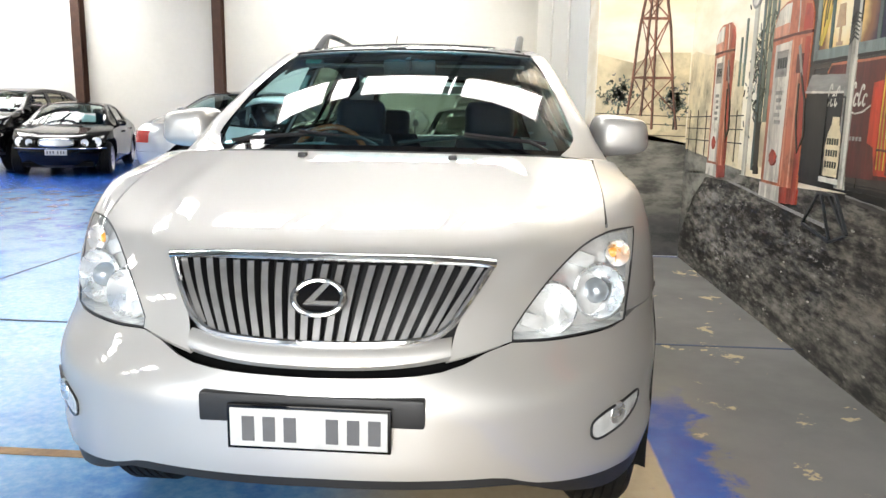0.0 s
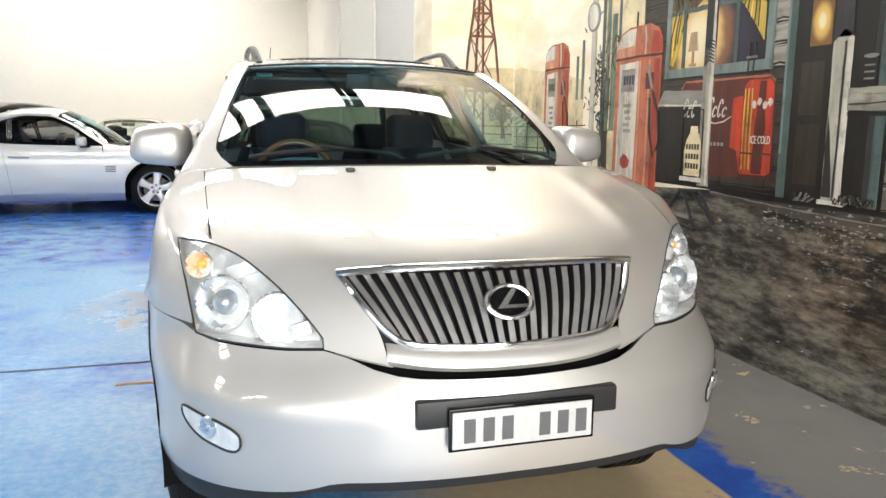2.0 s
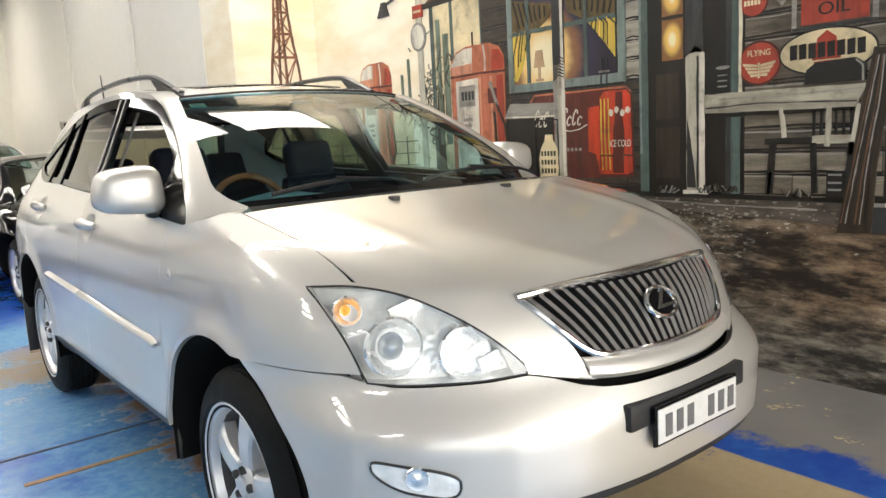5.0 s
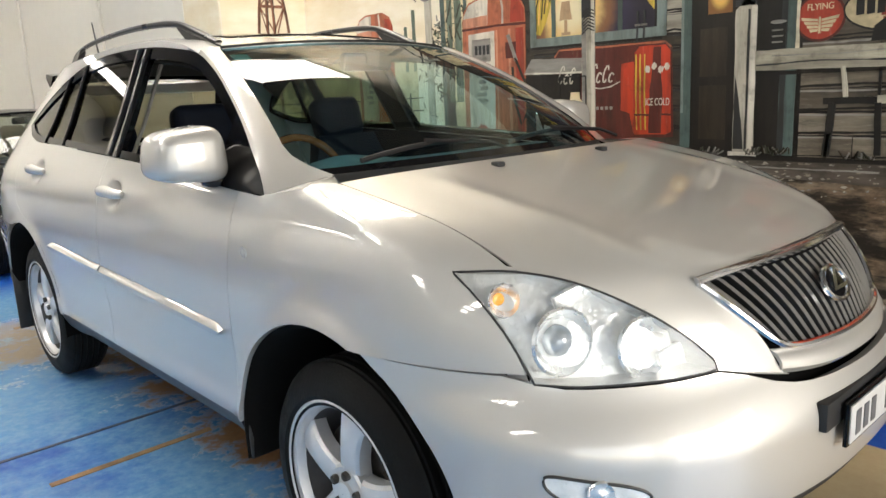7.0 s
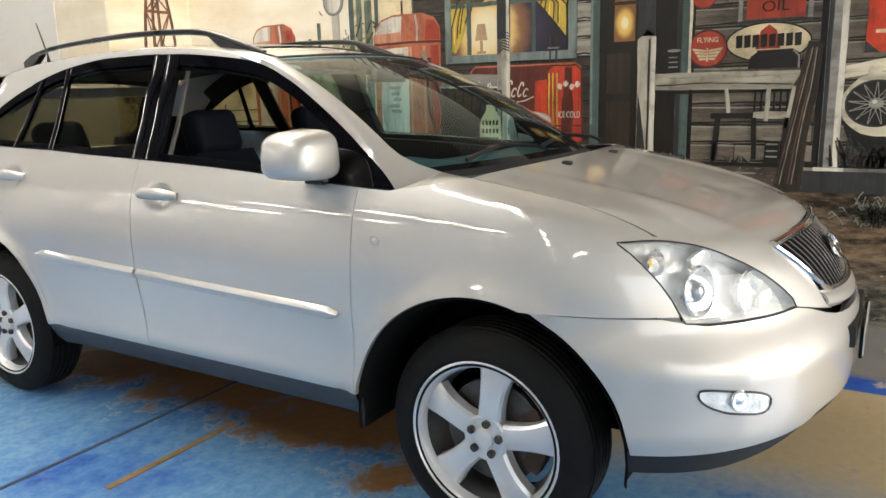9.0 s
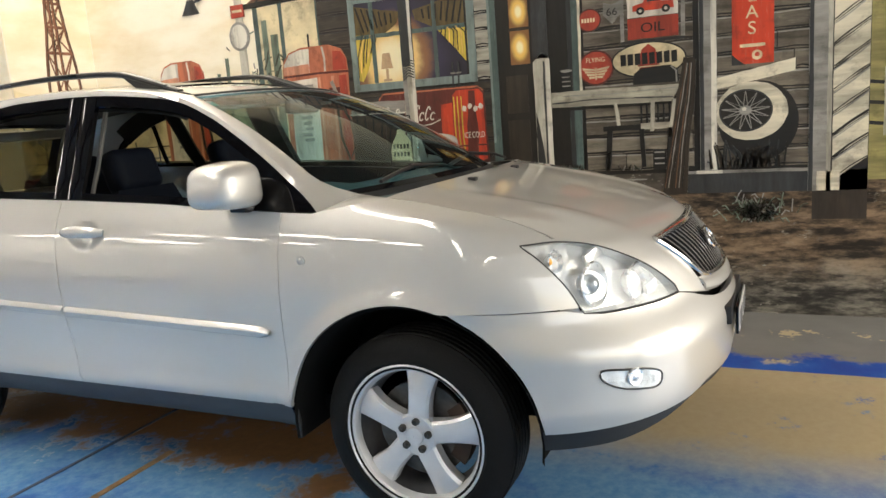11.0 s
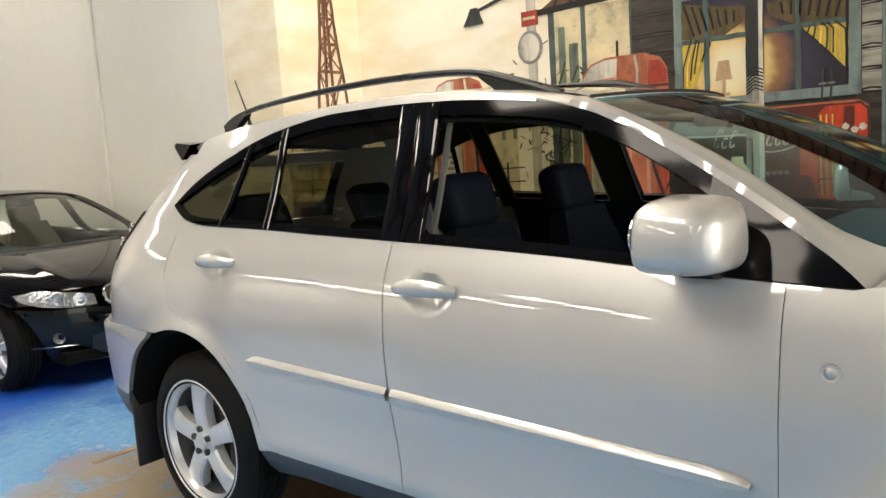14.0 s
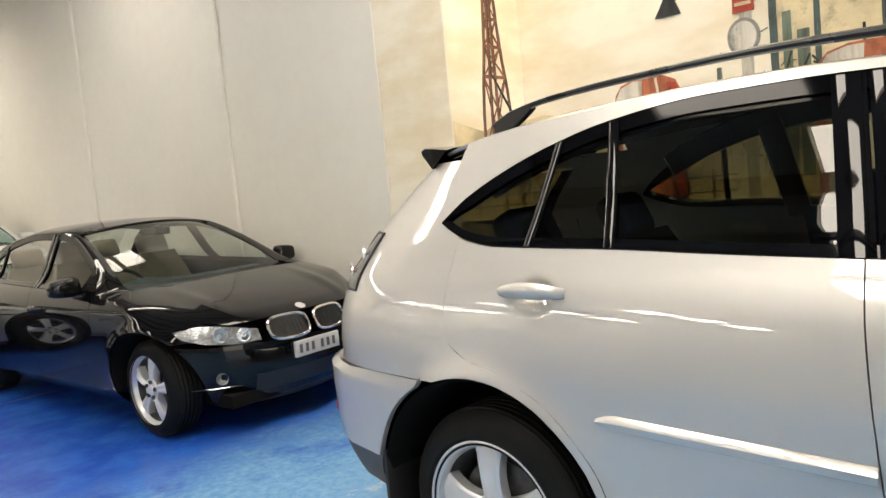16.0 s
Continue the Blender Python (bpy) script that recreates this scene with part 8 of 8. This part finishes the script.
slab("painted_post_shade", -0.672, -0.648, 0.95, 2.40, "slate", 9)
slab("painted_post_foot", -0.78, -0.62, 0.925, 0.947, "face", 9)
blob("painted_post_lamp", -0.70, 2.10, 0.035, 0.05, "slate", 10)
blob("painted_post_lamp_glint", -0.692, 2.115, 0.012, 0.016, "face", 11)
flat("painted_log", [(-0.40, 0.79), (-0.56, 0.80), (-0.575, 1.10), (-0.615, 1.40), (-0.625, 1.66), (-0.55, 1.68), (-0.50, 1.42), (-0.46, 1.12)], "log", 10)
for k in range(6):
    line("painted_log_grain", [(-0.42 - 0.022 * k, 0.84), (-0.475 - 0.016 * k, 1.15), (-0.53 - 0.013 * k, 1.45), (-0.565 - 0.008 * k, 1.64)], 0.006, ("rust", "grey", "dark")[k % 3], 11)
slab("painted_corner_post", -1.40, -1.275, 0.80, 2.44, "grey", 6)
slab("painted_corner_edge", -1.40, -1.375, 0.80, 2.44, "white", 7)
slab("painted_corner_shade", -1.30, -1.277, 0.80, 2.44, "slate", 7)
slab("painted_plinth", -1.31, -0.56, 0.80, 0.925, "slate", 5)
slab("painted_plinth_top", -1.31, -0.56, 0.925, 0.945, "grey", 5)
slab("painted_corner_stone", -1.45, -1.325, 0.80, 0.92, "cream_plank", 7)

# doorway
slab("painted_doorway", 0.45, 0.715, 0.97, 2.30, "dark", 4)
slab("painted_doorway", 0.20, 0.345, 0.97, 2.38, "dark", 4)
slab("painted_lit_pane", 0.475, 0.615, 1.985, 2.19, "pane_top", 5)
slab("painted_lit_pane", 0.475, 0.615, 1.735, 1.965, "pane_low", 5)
slab("painted_pane_bar", 0.465, 0.625, 1.966, 1.984, "log", 6)
for z0, z1 in ((1.05, 1.35), (1.40, 1.66)):
    slab("painted_door_panel", 0.50, 0.66, z0, z1, "log", 5)
slab("painted_door_jamb", 0.715, 0.775, 0.97, 2.38, "teal", 6)
slab("painted_jamb_edge", 0.758, 0.775, 1.2, 2.36, "teal_light", 7)
slab("painted_door_head", 0.451, 0.714, 2.305, 2.37, "teal_light", 6)
slab("painted_door_jamb", 0.125, 0.205, 0.97, 2.44, "teal", 6)
slab("painted_jamb_edge", 0.115, 0.132, 1.45, 2.25, "cream_plank", 7)
slab("painted_jamb_shade", 0.175, 0.205, 0.97, 2.2, "slate", 7)

# drinks cooler
flat("painted_cooler", [(1.70, 1.03), (1.70, 1.58), (1.66, 1.615), (0.88, 1.615), (0.835, 1.58), (0.82, 1.06)], "cooler", 5)
line("painted_cooler_rim", [(1.70, 1.57), (1.66, 1.612), (0.88, 1.612), (0.84, 1.58)], 0.012, "orange", 6)
flat("painted_cooler_door", [(1.185, 1.22), (1.18, 1.50), (1.09, 1.51), (1.09, 1.08), (1.12, 1.20)], "bright", 6)
flat("painted_cooler_panel", [(1.085, 1.07), (1.085, 1.56), (1.05, 1.595), (0.875, 1.595), (0.845, 1.56), (0.835, 1.09), (0.87, 1.075)], "bright", 6)
slab("painted_cooler_gap", 0.835, 1.085, 1.185, 1.197, "cooler", 8)
for y in (1.075, 1.045, 1.015):
    line("painted_stripe", [(y - 0.008, 1.10), (y, 1.30), (y, 1.55)], 0.009, ("yellow", "cream", "yellow")[int(y * 100) % 3], 7)
flat("painted_bottle_shape", [(0.90, 1.08), (0.985, 1.08), (0.98, 1.34), (0.965, 1.44), (0.955, 1.585), (0.905, 1.585), (0.905, 1.44), (0.893, 1.34)], "cooler", 7)
for k, (y, z) in enumerate(((0.995, 1.46), (0.95, 1.475), (0.905, 1.455), (0.865, 1.47))):
    blob("painted_emblem", y, z, 0.017, 0.020, "face", 8, rag=0.6, seed=k + 3)
word("ICE COLD", 0.925, 1.265, 0.045, "face", 8, width=0.16)
for y0, n_ in ((1.40, 4), (1.66, 3)):
    for k in range(n_):
        yy = y0 - 0.046 * k
        hh = (0.115, 0.06, 0.10, 0.055)[k]
        line("painted_script", [(yy - 0.016 * math.cos(t) - 0.30 * hh * (1 + math.sin(t)) * 0.5, 1.395 + hh * 0.5 * (1 + math.sin(t))) for t in lin(0.5, 5.6, 12)], 0.009, "face", 7)
line("painted_script", [(1.42, 1.372), (1.34, 1.356), (1.26, 1.366), (1.19, 1.395)], 0.008, "face", 7)
for k in range(4):
    slab("painted_small_bar", 1.35 - 0.035 * k, 1.37 - 0.035 * k, 1.225, 1.245, "grey", 7)
flat("painted_table", [(1.97, 1.475), (1.48, 1.465), (1.48, 1.555), (1.90, 1.57)], "grey", 6)
line("painted_table_edge", [(1.97, 1.475), (1.48, 1.465)], 0.012, "face", 7)
slab("painted_table_shade", 1.49, 1.95, 1.0, 1.46, "dark", 5.5)
for y in (1.66, 1.445):
    line("painted_rack", [(y, 1.0), (y, 1.44)], 0.010, "black", 10)
line("painted_rack", [(1.66, 1.44), (1.445, 1.44)], 0.010, "black", 10)
flat("painted_jug", [(1.445, 1.03), (1.62, 1.03), (1.625, 1.18), (1.605, 1.25), (1.57, 1.30), (1.565, 1.34), (1.50, 1.34), (1.495, 1.30), (1.455, 1.25), (1.44, 1.18)], "cream", 10)
for k, z in enumerate((1.075, 1.135, 1.195)):
    for j in range(5):
        slab("painted_jug_bar", 1.47 + 0.029 * j, 1.488 + 0.029 * j, z, z + 0.034, "leaf", 11)
slab("painted_jug_tray", 1.43, 1.66, 0.995, 1.022, "face", 11)
for a, b in (((1.66, 0.93), (1.83, 0.74)), ((1.45, 0.94), (1.28, 0.76)), ((1.66, 0.93), (1.45, 0.94)), ((1.83, 0.74), (1.47, 0.69)), ((1.47, 0.69), (1.62, 0.93)), ((1.47, 0.69), (1.28, 0.76)), ((1.52, 0.93), (1.30, 0.76))):
    line("painted_stand", [a, b], 0.014, "slate", 10)
for y in (1.065, 1.02):
    line("painted_tap", [(y + 0.004, 1.62), (y, 1.70), (y, 1.80)], 0.011, "slate", 9)
    line("painted_tap_head", [(y - 0.018, 1.72), (y + 0.018, 1.72)], 0.012, "grey", 10)
flat("painted_window_box", [(1.92, 1.60), (0.87, 1.60), (0.87, 1.645), (1.92, 1.645)], "dark_plank", 4.5)

# rail, can, chair and signs
flat("painted_rail", [(0.338, 1.418), (-0.47, 1.408), (-0.53, 1.515), (0.338, 1.522)], "white_h", 9)
line("painted_rail_grain", [(0.33, 1.445), (0.0, 1.455), (-0.48, 1.435)], 0.007, "slate", 10)
line("painted_rail_grain", [(0.25, 1.49), (-0.1, 1.483), (-0.50, 1.495)], 0.005, "grey", 10)
slab("painted_rail_shade", -0.47, 0.335, 1.392, 1.412, "dark", 8)
slab("painted_can", 0.180, 0.262, 1.523, 1.66, "black", 10)
for z in (1.555, 1.585, 1.615):
    slab("painted_can_band", 0.195, 0.252, z, z + 0.008, "grey", 11)
blob("painted_can_lid", 0.221, 1.66, 0.041, 0.010, "grey", 11)
blob("painted_disc_rim", 0.018, 1.662, 0.122, 0.117, "cooler", 4.5)
blob("painted_disc", 0.018, 1.662, 0.110, 0.105, "red", 5)
for sg in (-1, 1):
    for k in range(4):
        flat("painted_wing", [(0.018 + sg * 0.008, 1.655 - 0.016 * k), (0.018 + sg * (0.092 - 0.014 * k), 1.668 - 0.020 * k), (0.018 + sg * (0.086 - 0.014 * k), 1.652 - 0.020 * k), (0.018 + sg * 0.008, 1.643 - 0.016 * k)], "cream", 6)
line("painted_wing_stem", [(0.018, 1.665), (0.018, 1.585)], 0.010, "cream", 7)
word("FLYING", 0.018, 1.713, 0.032, "cream", 6, width=0.125)
blob("painted_disc_rim", 0.05, 1.975, 0.078, 0.075, "cooler", 4.5)
blob("painted_disc", 0.05, 1.975, 0.070, 0.067, "red", 5)
for k in range(5):
    slab("painted_disc_bar", 0.09 - 0.019 * k, 0.103 - 0.019 * k, 1.962, 1.988, "cream", 6)
flat("painted_shield", [(-0.045, 2.075), (-0.10, 2.06), (-0.155, 2.075), (-0.16, 2.0), (-0.10, 1.935), (-0.04, 2.0)], "grey", 5)
word("66", -0.10, 2.01, 0.05, "dark", 6, width=0.07)
blob("painted_oval_rim", -0.328, 1.685, 0.240, 0.116, "black", 5)
blob("painted_oval", -0.328, 1.685, 0.230, 0.106, "cream", 6)
flat("painted_oval_bell", [(-0.26, 1.645), (-0.285, 1.75), (-0.33, 1.785), (-0.375, 1.75), (-0.40, 1.645)], "red", 7)
for k in range(8):
    y = -0.15 - k * 0.0465
    flat("painted_oval_bar", [(y, 1.655), (y + 0.002, 1.728), (y - 0.034, 1.731), (y - 0.035, 1.658)], "black", 8)
slab("painted_oval_line", -0.39, -0.27, 1.618, 1.638, "red", 7)
slab("painted_oil_board", -0.52, -0.20, 1.82, 1.952, "red", 5)
word("OIL", -0.36, 1.885, 0.062, "dark", 6, width=0.15)
slab("painted_white_board", -0.52, -0.20, 1.956, 2.20, "face", 5)
flat("painted_toy_car", [(-0.235, 1.995), (-0.235, 2.03), (-0.30, 2.045), (-0.325, 2.085), (-0.40, 2.085), (-0.415, 2.045), (-0.49, 2.04), (-0.495, 1.995)], "bright", 6)
flat("painted_car_glass", [(-0.325, 2.048), (-0.338, 2.075), (-0.388, 2.075), (-0.40, 2.048)], "slate", 7)
for y in (-0.285, -0.445):
    blob("painted_car_wheel", y, 1.995, 0.026, 0.024, "black", 7)
    blob("painted_car_hub", y, 1.995, 0.011, 0.010, "face", 8)
for y in (-0.165, -0.548):
    slab("painted_bracket", y - 0.012, y + 0.012, 1.80, 2.30, "grey", 5)
slab("painted_bracket_foot", -0.56, -0.155, 1.795, 1.812, "slate", 6)
slab("painted_tall_board", -1.08, -0.84, 1.60, 2.40, "bright", 5)
for t_, z in (("L", 2.005), ("A", 1.908), ("S", 1.812)):
    word(t_, -0.955, z, 0.080, "cream", 6)
slab("painted_board_line", -1.03, -0.885, 1.703, 1.722, "cream", 6)
blob("painted_board_disc", -0.985, 1.652, 0.030, 0.030, "cream", 6)
blob("painted_board_dot", -0.985, 1.655, 0.014, 0.014, "bright", 7)
flat("painted_board_corner", [(-0.838, 1.598), (-0.838, 1.665), (-0.915, 1.598)], "slate", 7)
flat("painted_chair_back", [(-0.225, 1.53), (-0.235, 1.60), (-0.28, 1.633), (-0.47, 1.640), (-0.512, 1.61), (-0.52, 1.53)], "black", 10)
line("painted_chair_back_edge", [(-0.505, 1.53), (-0.503, 1.60), (-0.47, 1.632)], 0.010, "grey", 11)
slab("painted_chair_seat", -0.30, -0.02, 1.235, 1.268, "black", 8)
slab("painted_chair_seat", -0.465, -0.27, 1.235, 1.275, "white_h", 9)
for a, b, w_, m in (((-0.065, 1.24), (-0.045, 0.975), 0.036, "black"), ((-0.055, 1.09), (-0.042, 0.975), 0.018, "white"), ((-0.275, 1.24), (-0.285, 0.985), 0.03, "black"), ((-0.105, 1.42), (-0.125, 1.27), 0.022, "white"), ((-0.352, 1.42), (-0.342, 1.22), 0.024, "white"), ((-0.49, 1.42), (-0.455, 1.18), 0.022, "white"), ((-0.46, 1.24), (-0.44, 0.98), 0.026, "black")):
    line("painted_chair_leg", [a, b], w_, m, 9.5)
for k in range(6):
    line("painted_chair_rod", [(-0.275 - 0.036 * k, 1.275), (-0.275 - 0.036 * k, 1.41)], 0.013, "black", 8)
slab("painted_tin", -0.43, -0.345, 0.965, 1.10, "black", 11)
for z in (1.0, 1.035, 1.075):
    slab("painted_tin_band", -0.42, -0.355, z, z + 0.010, "grey", 12)
for k in range(60):
    cy, cz = rnd.choice(((0.19, 1.0), (0.30, 0.99), (-0.20, 0.985), (0.60, 0.985))), 0.0
    cy, cz = cy[0] + rnd.gauss(0, 0.05), cy[1]
    an, h = rnd.uniform(0.5, 2.64), rnd.uniform(0.02, 0.05)
    line("painted_tuft", [(cy, cz - 0.02), (cy + h * math.cos(an), cz - 0.02 + h * math.sin(an))], 0.006, ("leaf", "grey", "log")[k % 3], 10)

# whitewall tyre leaning on the boards
flat("painted_brace", [(-0.75, 1.46), (-0.75, 1.53), (-1.20, 1.615), (-1.20, 1.54)], "cream_plank", 4)
blob("painted_tyre", -0.99, 1.245, 0.232, 0.25, "black", 5)
blob("painted_whitewall", -0.950, 1.312, 0.212, 0.182, "cream_plank", 6, rag=0.04, seed=7)
blob("painted_wheel_ring", -0.918, 1.316, 0.158, 0.133, "slate", 7)
blob("painted_wheel", -0.918, 1.316, 0.148, 0.123, "dark", 8)
for k in range(26):
    t_ = 2 * math.pi * k / 26
    d_ = 0.35 if k % 2 else -0.35
    line("painted_wire_spoke", [(-0.918 + 0.035 * math.cos(t_), 1.316 + 0.028 * math.sin(t_)), (-0.918 + 0.142 * math.cos(t_ + d_), 1.316 + 0.118 * math.sin(t_ + d_))], 0.0045, "grey", 9)
blob("painted_hub", -0.918, 1.318, 0.036, 0.030, "grey", 10)
blob("painted_hub_glint", -0.91, 1.326, 0.014, 0.012, "face", 11)
for k in range(150):
    cy, an = -0.98 + rnd.gauss(0, 0.075), rnd.uniform(0.2, 2.94)
    cz, h = 0.60 + abs(rnd.gauss(0, 0.06)), rnd.uniform(0.04, 0.09)
    line("painted_weed", [(cy, cz), (cy + 0.5 * h * math.cos(an), cz + 0.6 * h), (cy + h * math.cos(an), cz + h * math.sin(an))], 0.007, ("log", "grey", "leaf", "cactus")[k % 4], 6)
for k in range(60):
    cy, an = -0.93 + rnd.gauss(0, 0.10), rnd.uniform(0.7, 2.44)
    h = rnd.uniform(0.05, 0.19)
    line("painted_weed", [(cy, 0.955), (cy + 0.3 * h * math.cos(an), 0.955 + 0.6 * h), (cy + 0.6 * h * math.cos(an), 0.955 + h * math.sin(an))], 0.010, ("dark", "log", "slate")[k % 3], 9)
# splashes of pale paint over the yard before the porch
for k in range(260):
    cy, cz = rnd.uniform(-1.3, 4.4), rnd.uniform(0.05, 0.93)
    if rnd.random() < 0.6:
        cy, cz = rnd.uniform(-0.4, 0.9), rnd.gauss(0.86, 0.05)
    h = rnd.uniform(0.0015, 0.0055)
    blob("painted_splash", cy, min(cz, 0.93), h * rnd.uniform(0.8, 3.5), h, ("grey", "plank_c", "pale_plank")[k % 3], 4 + 0.2 * (k % 5), rag=0.9, n=9, seed=k)
line("painted_porch_edge", [(1.35, 0.948), (0.9, 0.925), (0.3, 0.905), (-0.3, 0.90)], 0.008, "grey", 4)

# end wall: sky, track, windmill tower, fence and trees
slab("painted_sky", X_N + 0.005, X_E - 0.001, 0.9, 4.95, "sky", 0, "t")
flat("painted_track", [(X_N + 0.005, 0.005), (X_E - 0.001, 0.005), (X_E - 0.001, 1.08), (1.85, 1.14), (X_N + 0.005, 1.18)], "track", 1, "t")
flat("painted_hill", [(X_N + 0.005, 1.16), (X_E - 0.012, 1.06), (X_E - 0.012, 1.90), (1.9, 1.90), (1.65, 1.80), (X_N + 0.005, 1.88)], "cream", 1, "t")
for z in (1.16, 1.26, 1.34):
    line("painted_fence_wire", [(X_N + 0.01, z), (X_E - 0.012, z - 0.02)], 0.008, "log", 2, "t")
for cx, cz, w, hh in ((1.52, 1.52, 0.075, 0.055), (2.04, 1.46, 0.055, 0.075)):
    line("painted_tree_stem", [(cx, 1.20), (cx + 0.01, 1.44)], 0.018, "log", 2, "t")
    for k in range(150):
        px_, pz_, an = cx + rnd.gauss(0, w), cz + rnd.gauss(0, hh), rnd.uniform(0, 6.28)
        px_ = min(max(px_, X_N + 0.03), 2.14)
        line("painted_twig", [(px_, pz_), (px_ + 0.020 * math.cos(an), pz_ + 0.020 * math.sin(an)), (px_ + 0.036 * math.cos(an + 0.5), pz_ + 0.036 * math.sin(an + 0.5))], 0.013, ("cactus", "grey", "leaf", "cactus")[k % 4], 3, "t")
tx = 1.83
tower_half = pchip([(1.15, 0.245), (1.67, 0.178), (2.10, 0.142), (2.31, 0.106), (2.6, 0.075), (3.0, 0.048)])


def tower_x(f, z):
    return tx - 0.012 * (z - 1.2) + f * tower_half(z)


for f, z0 in ((-1.0, 1.34), (-0.42, 1.32), (0.05, 1.20), (1.0, 1.20)):
    line("painted_tower_leg", [(tower_x(f, z), z) for z in lin(z0, 3.0, 8)], 0.024, "iron", 5, "t")
    line("painted_tower_leg_shade", [(tower_x(f, z) + 0.006, z) for z in lin(z0, 3.0, 8)], 0.007, "log", 6, "t")
rungs = (1.67, 2.20, 2.42, 2.62, 2.80, 2.95)
for k, z in enumerate(rungs):
    line("painted_tower_rung", [(tower_x(-1.08, z), z), (tower_x(1.08, z), z)], 0.024, "iron", 6, "t")
    if k + 1 < len(rungs):
        zn = rungs[k + 1]
        for f0, f1 in ((-1, 1), (1, -1), (-0.42, 1), (0.05, -1)):
            line("painted_tower_brace", [(tower_x(f0, z), z), (tower_x(f1, zn), zn)], 0.011, "iron", 4, "t")
for f0, f1 in ((-1, 0.05), (1, -0.42), (-0.42, 1), (0.05, -1)):
    line("painted_tower_brace", [(tower_x(f0, 1.36), 1.36), (tower_x(f1, 1.67), 1.67)], 0.011, "iron", 4, "t")
for k in range(18):
    t_ = 2 * math.pi * k / 18
    c, s_ = math.cos(t_), math.sin(t_)
    hx = tx + 0.005
    flat("painted_vane", [(hx + 0.05 * c, 3.07 + 0.06 * s_), (hx + 0.145 * c - 0.015 * s_, 3.07 + 0.18 * s_ + 0.02 * c), (hx + 0.145 * c + 0.015 * s_, 3.07 + 0.18 * s_ - 0.02 * c)], "iron", 6, "t")
line("painted_mill_ring", [(tx + 0.005 + 0.10 * math.cos(q), 3.07 + 0.125 * math.sin(q)) for q in lin(0, 2 * math.pi, 24)], 0.008, "log", 7, "t")
# cream paint carried round the nib
part("painted_nib", bm_box((X_N - 0.006, Y_T + 0.002, 0.9), (X_N - 0.0005, Y_NIB - 0.002, 4.95)), K["sky"], mural, smooth=False)
part("painted_nib_foot", bm_box((X_N - 0.006, Y_T + 0.002, 0.01), (X_N - 0.0005, Y_NIB - 0.002, 0.899)), K["yard"], mural, smooth=False)
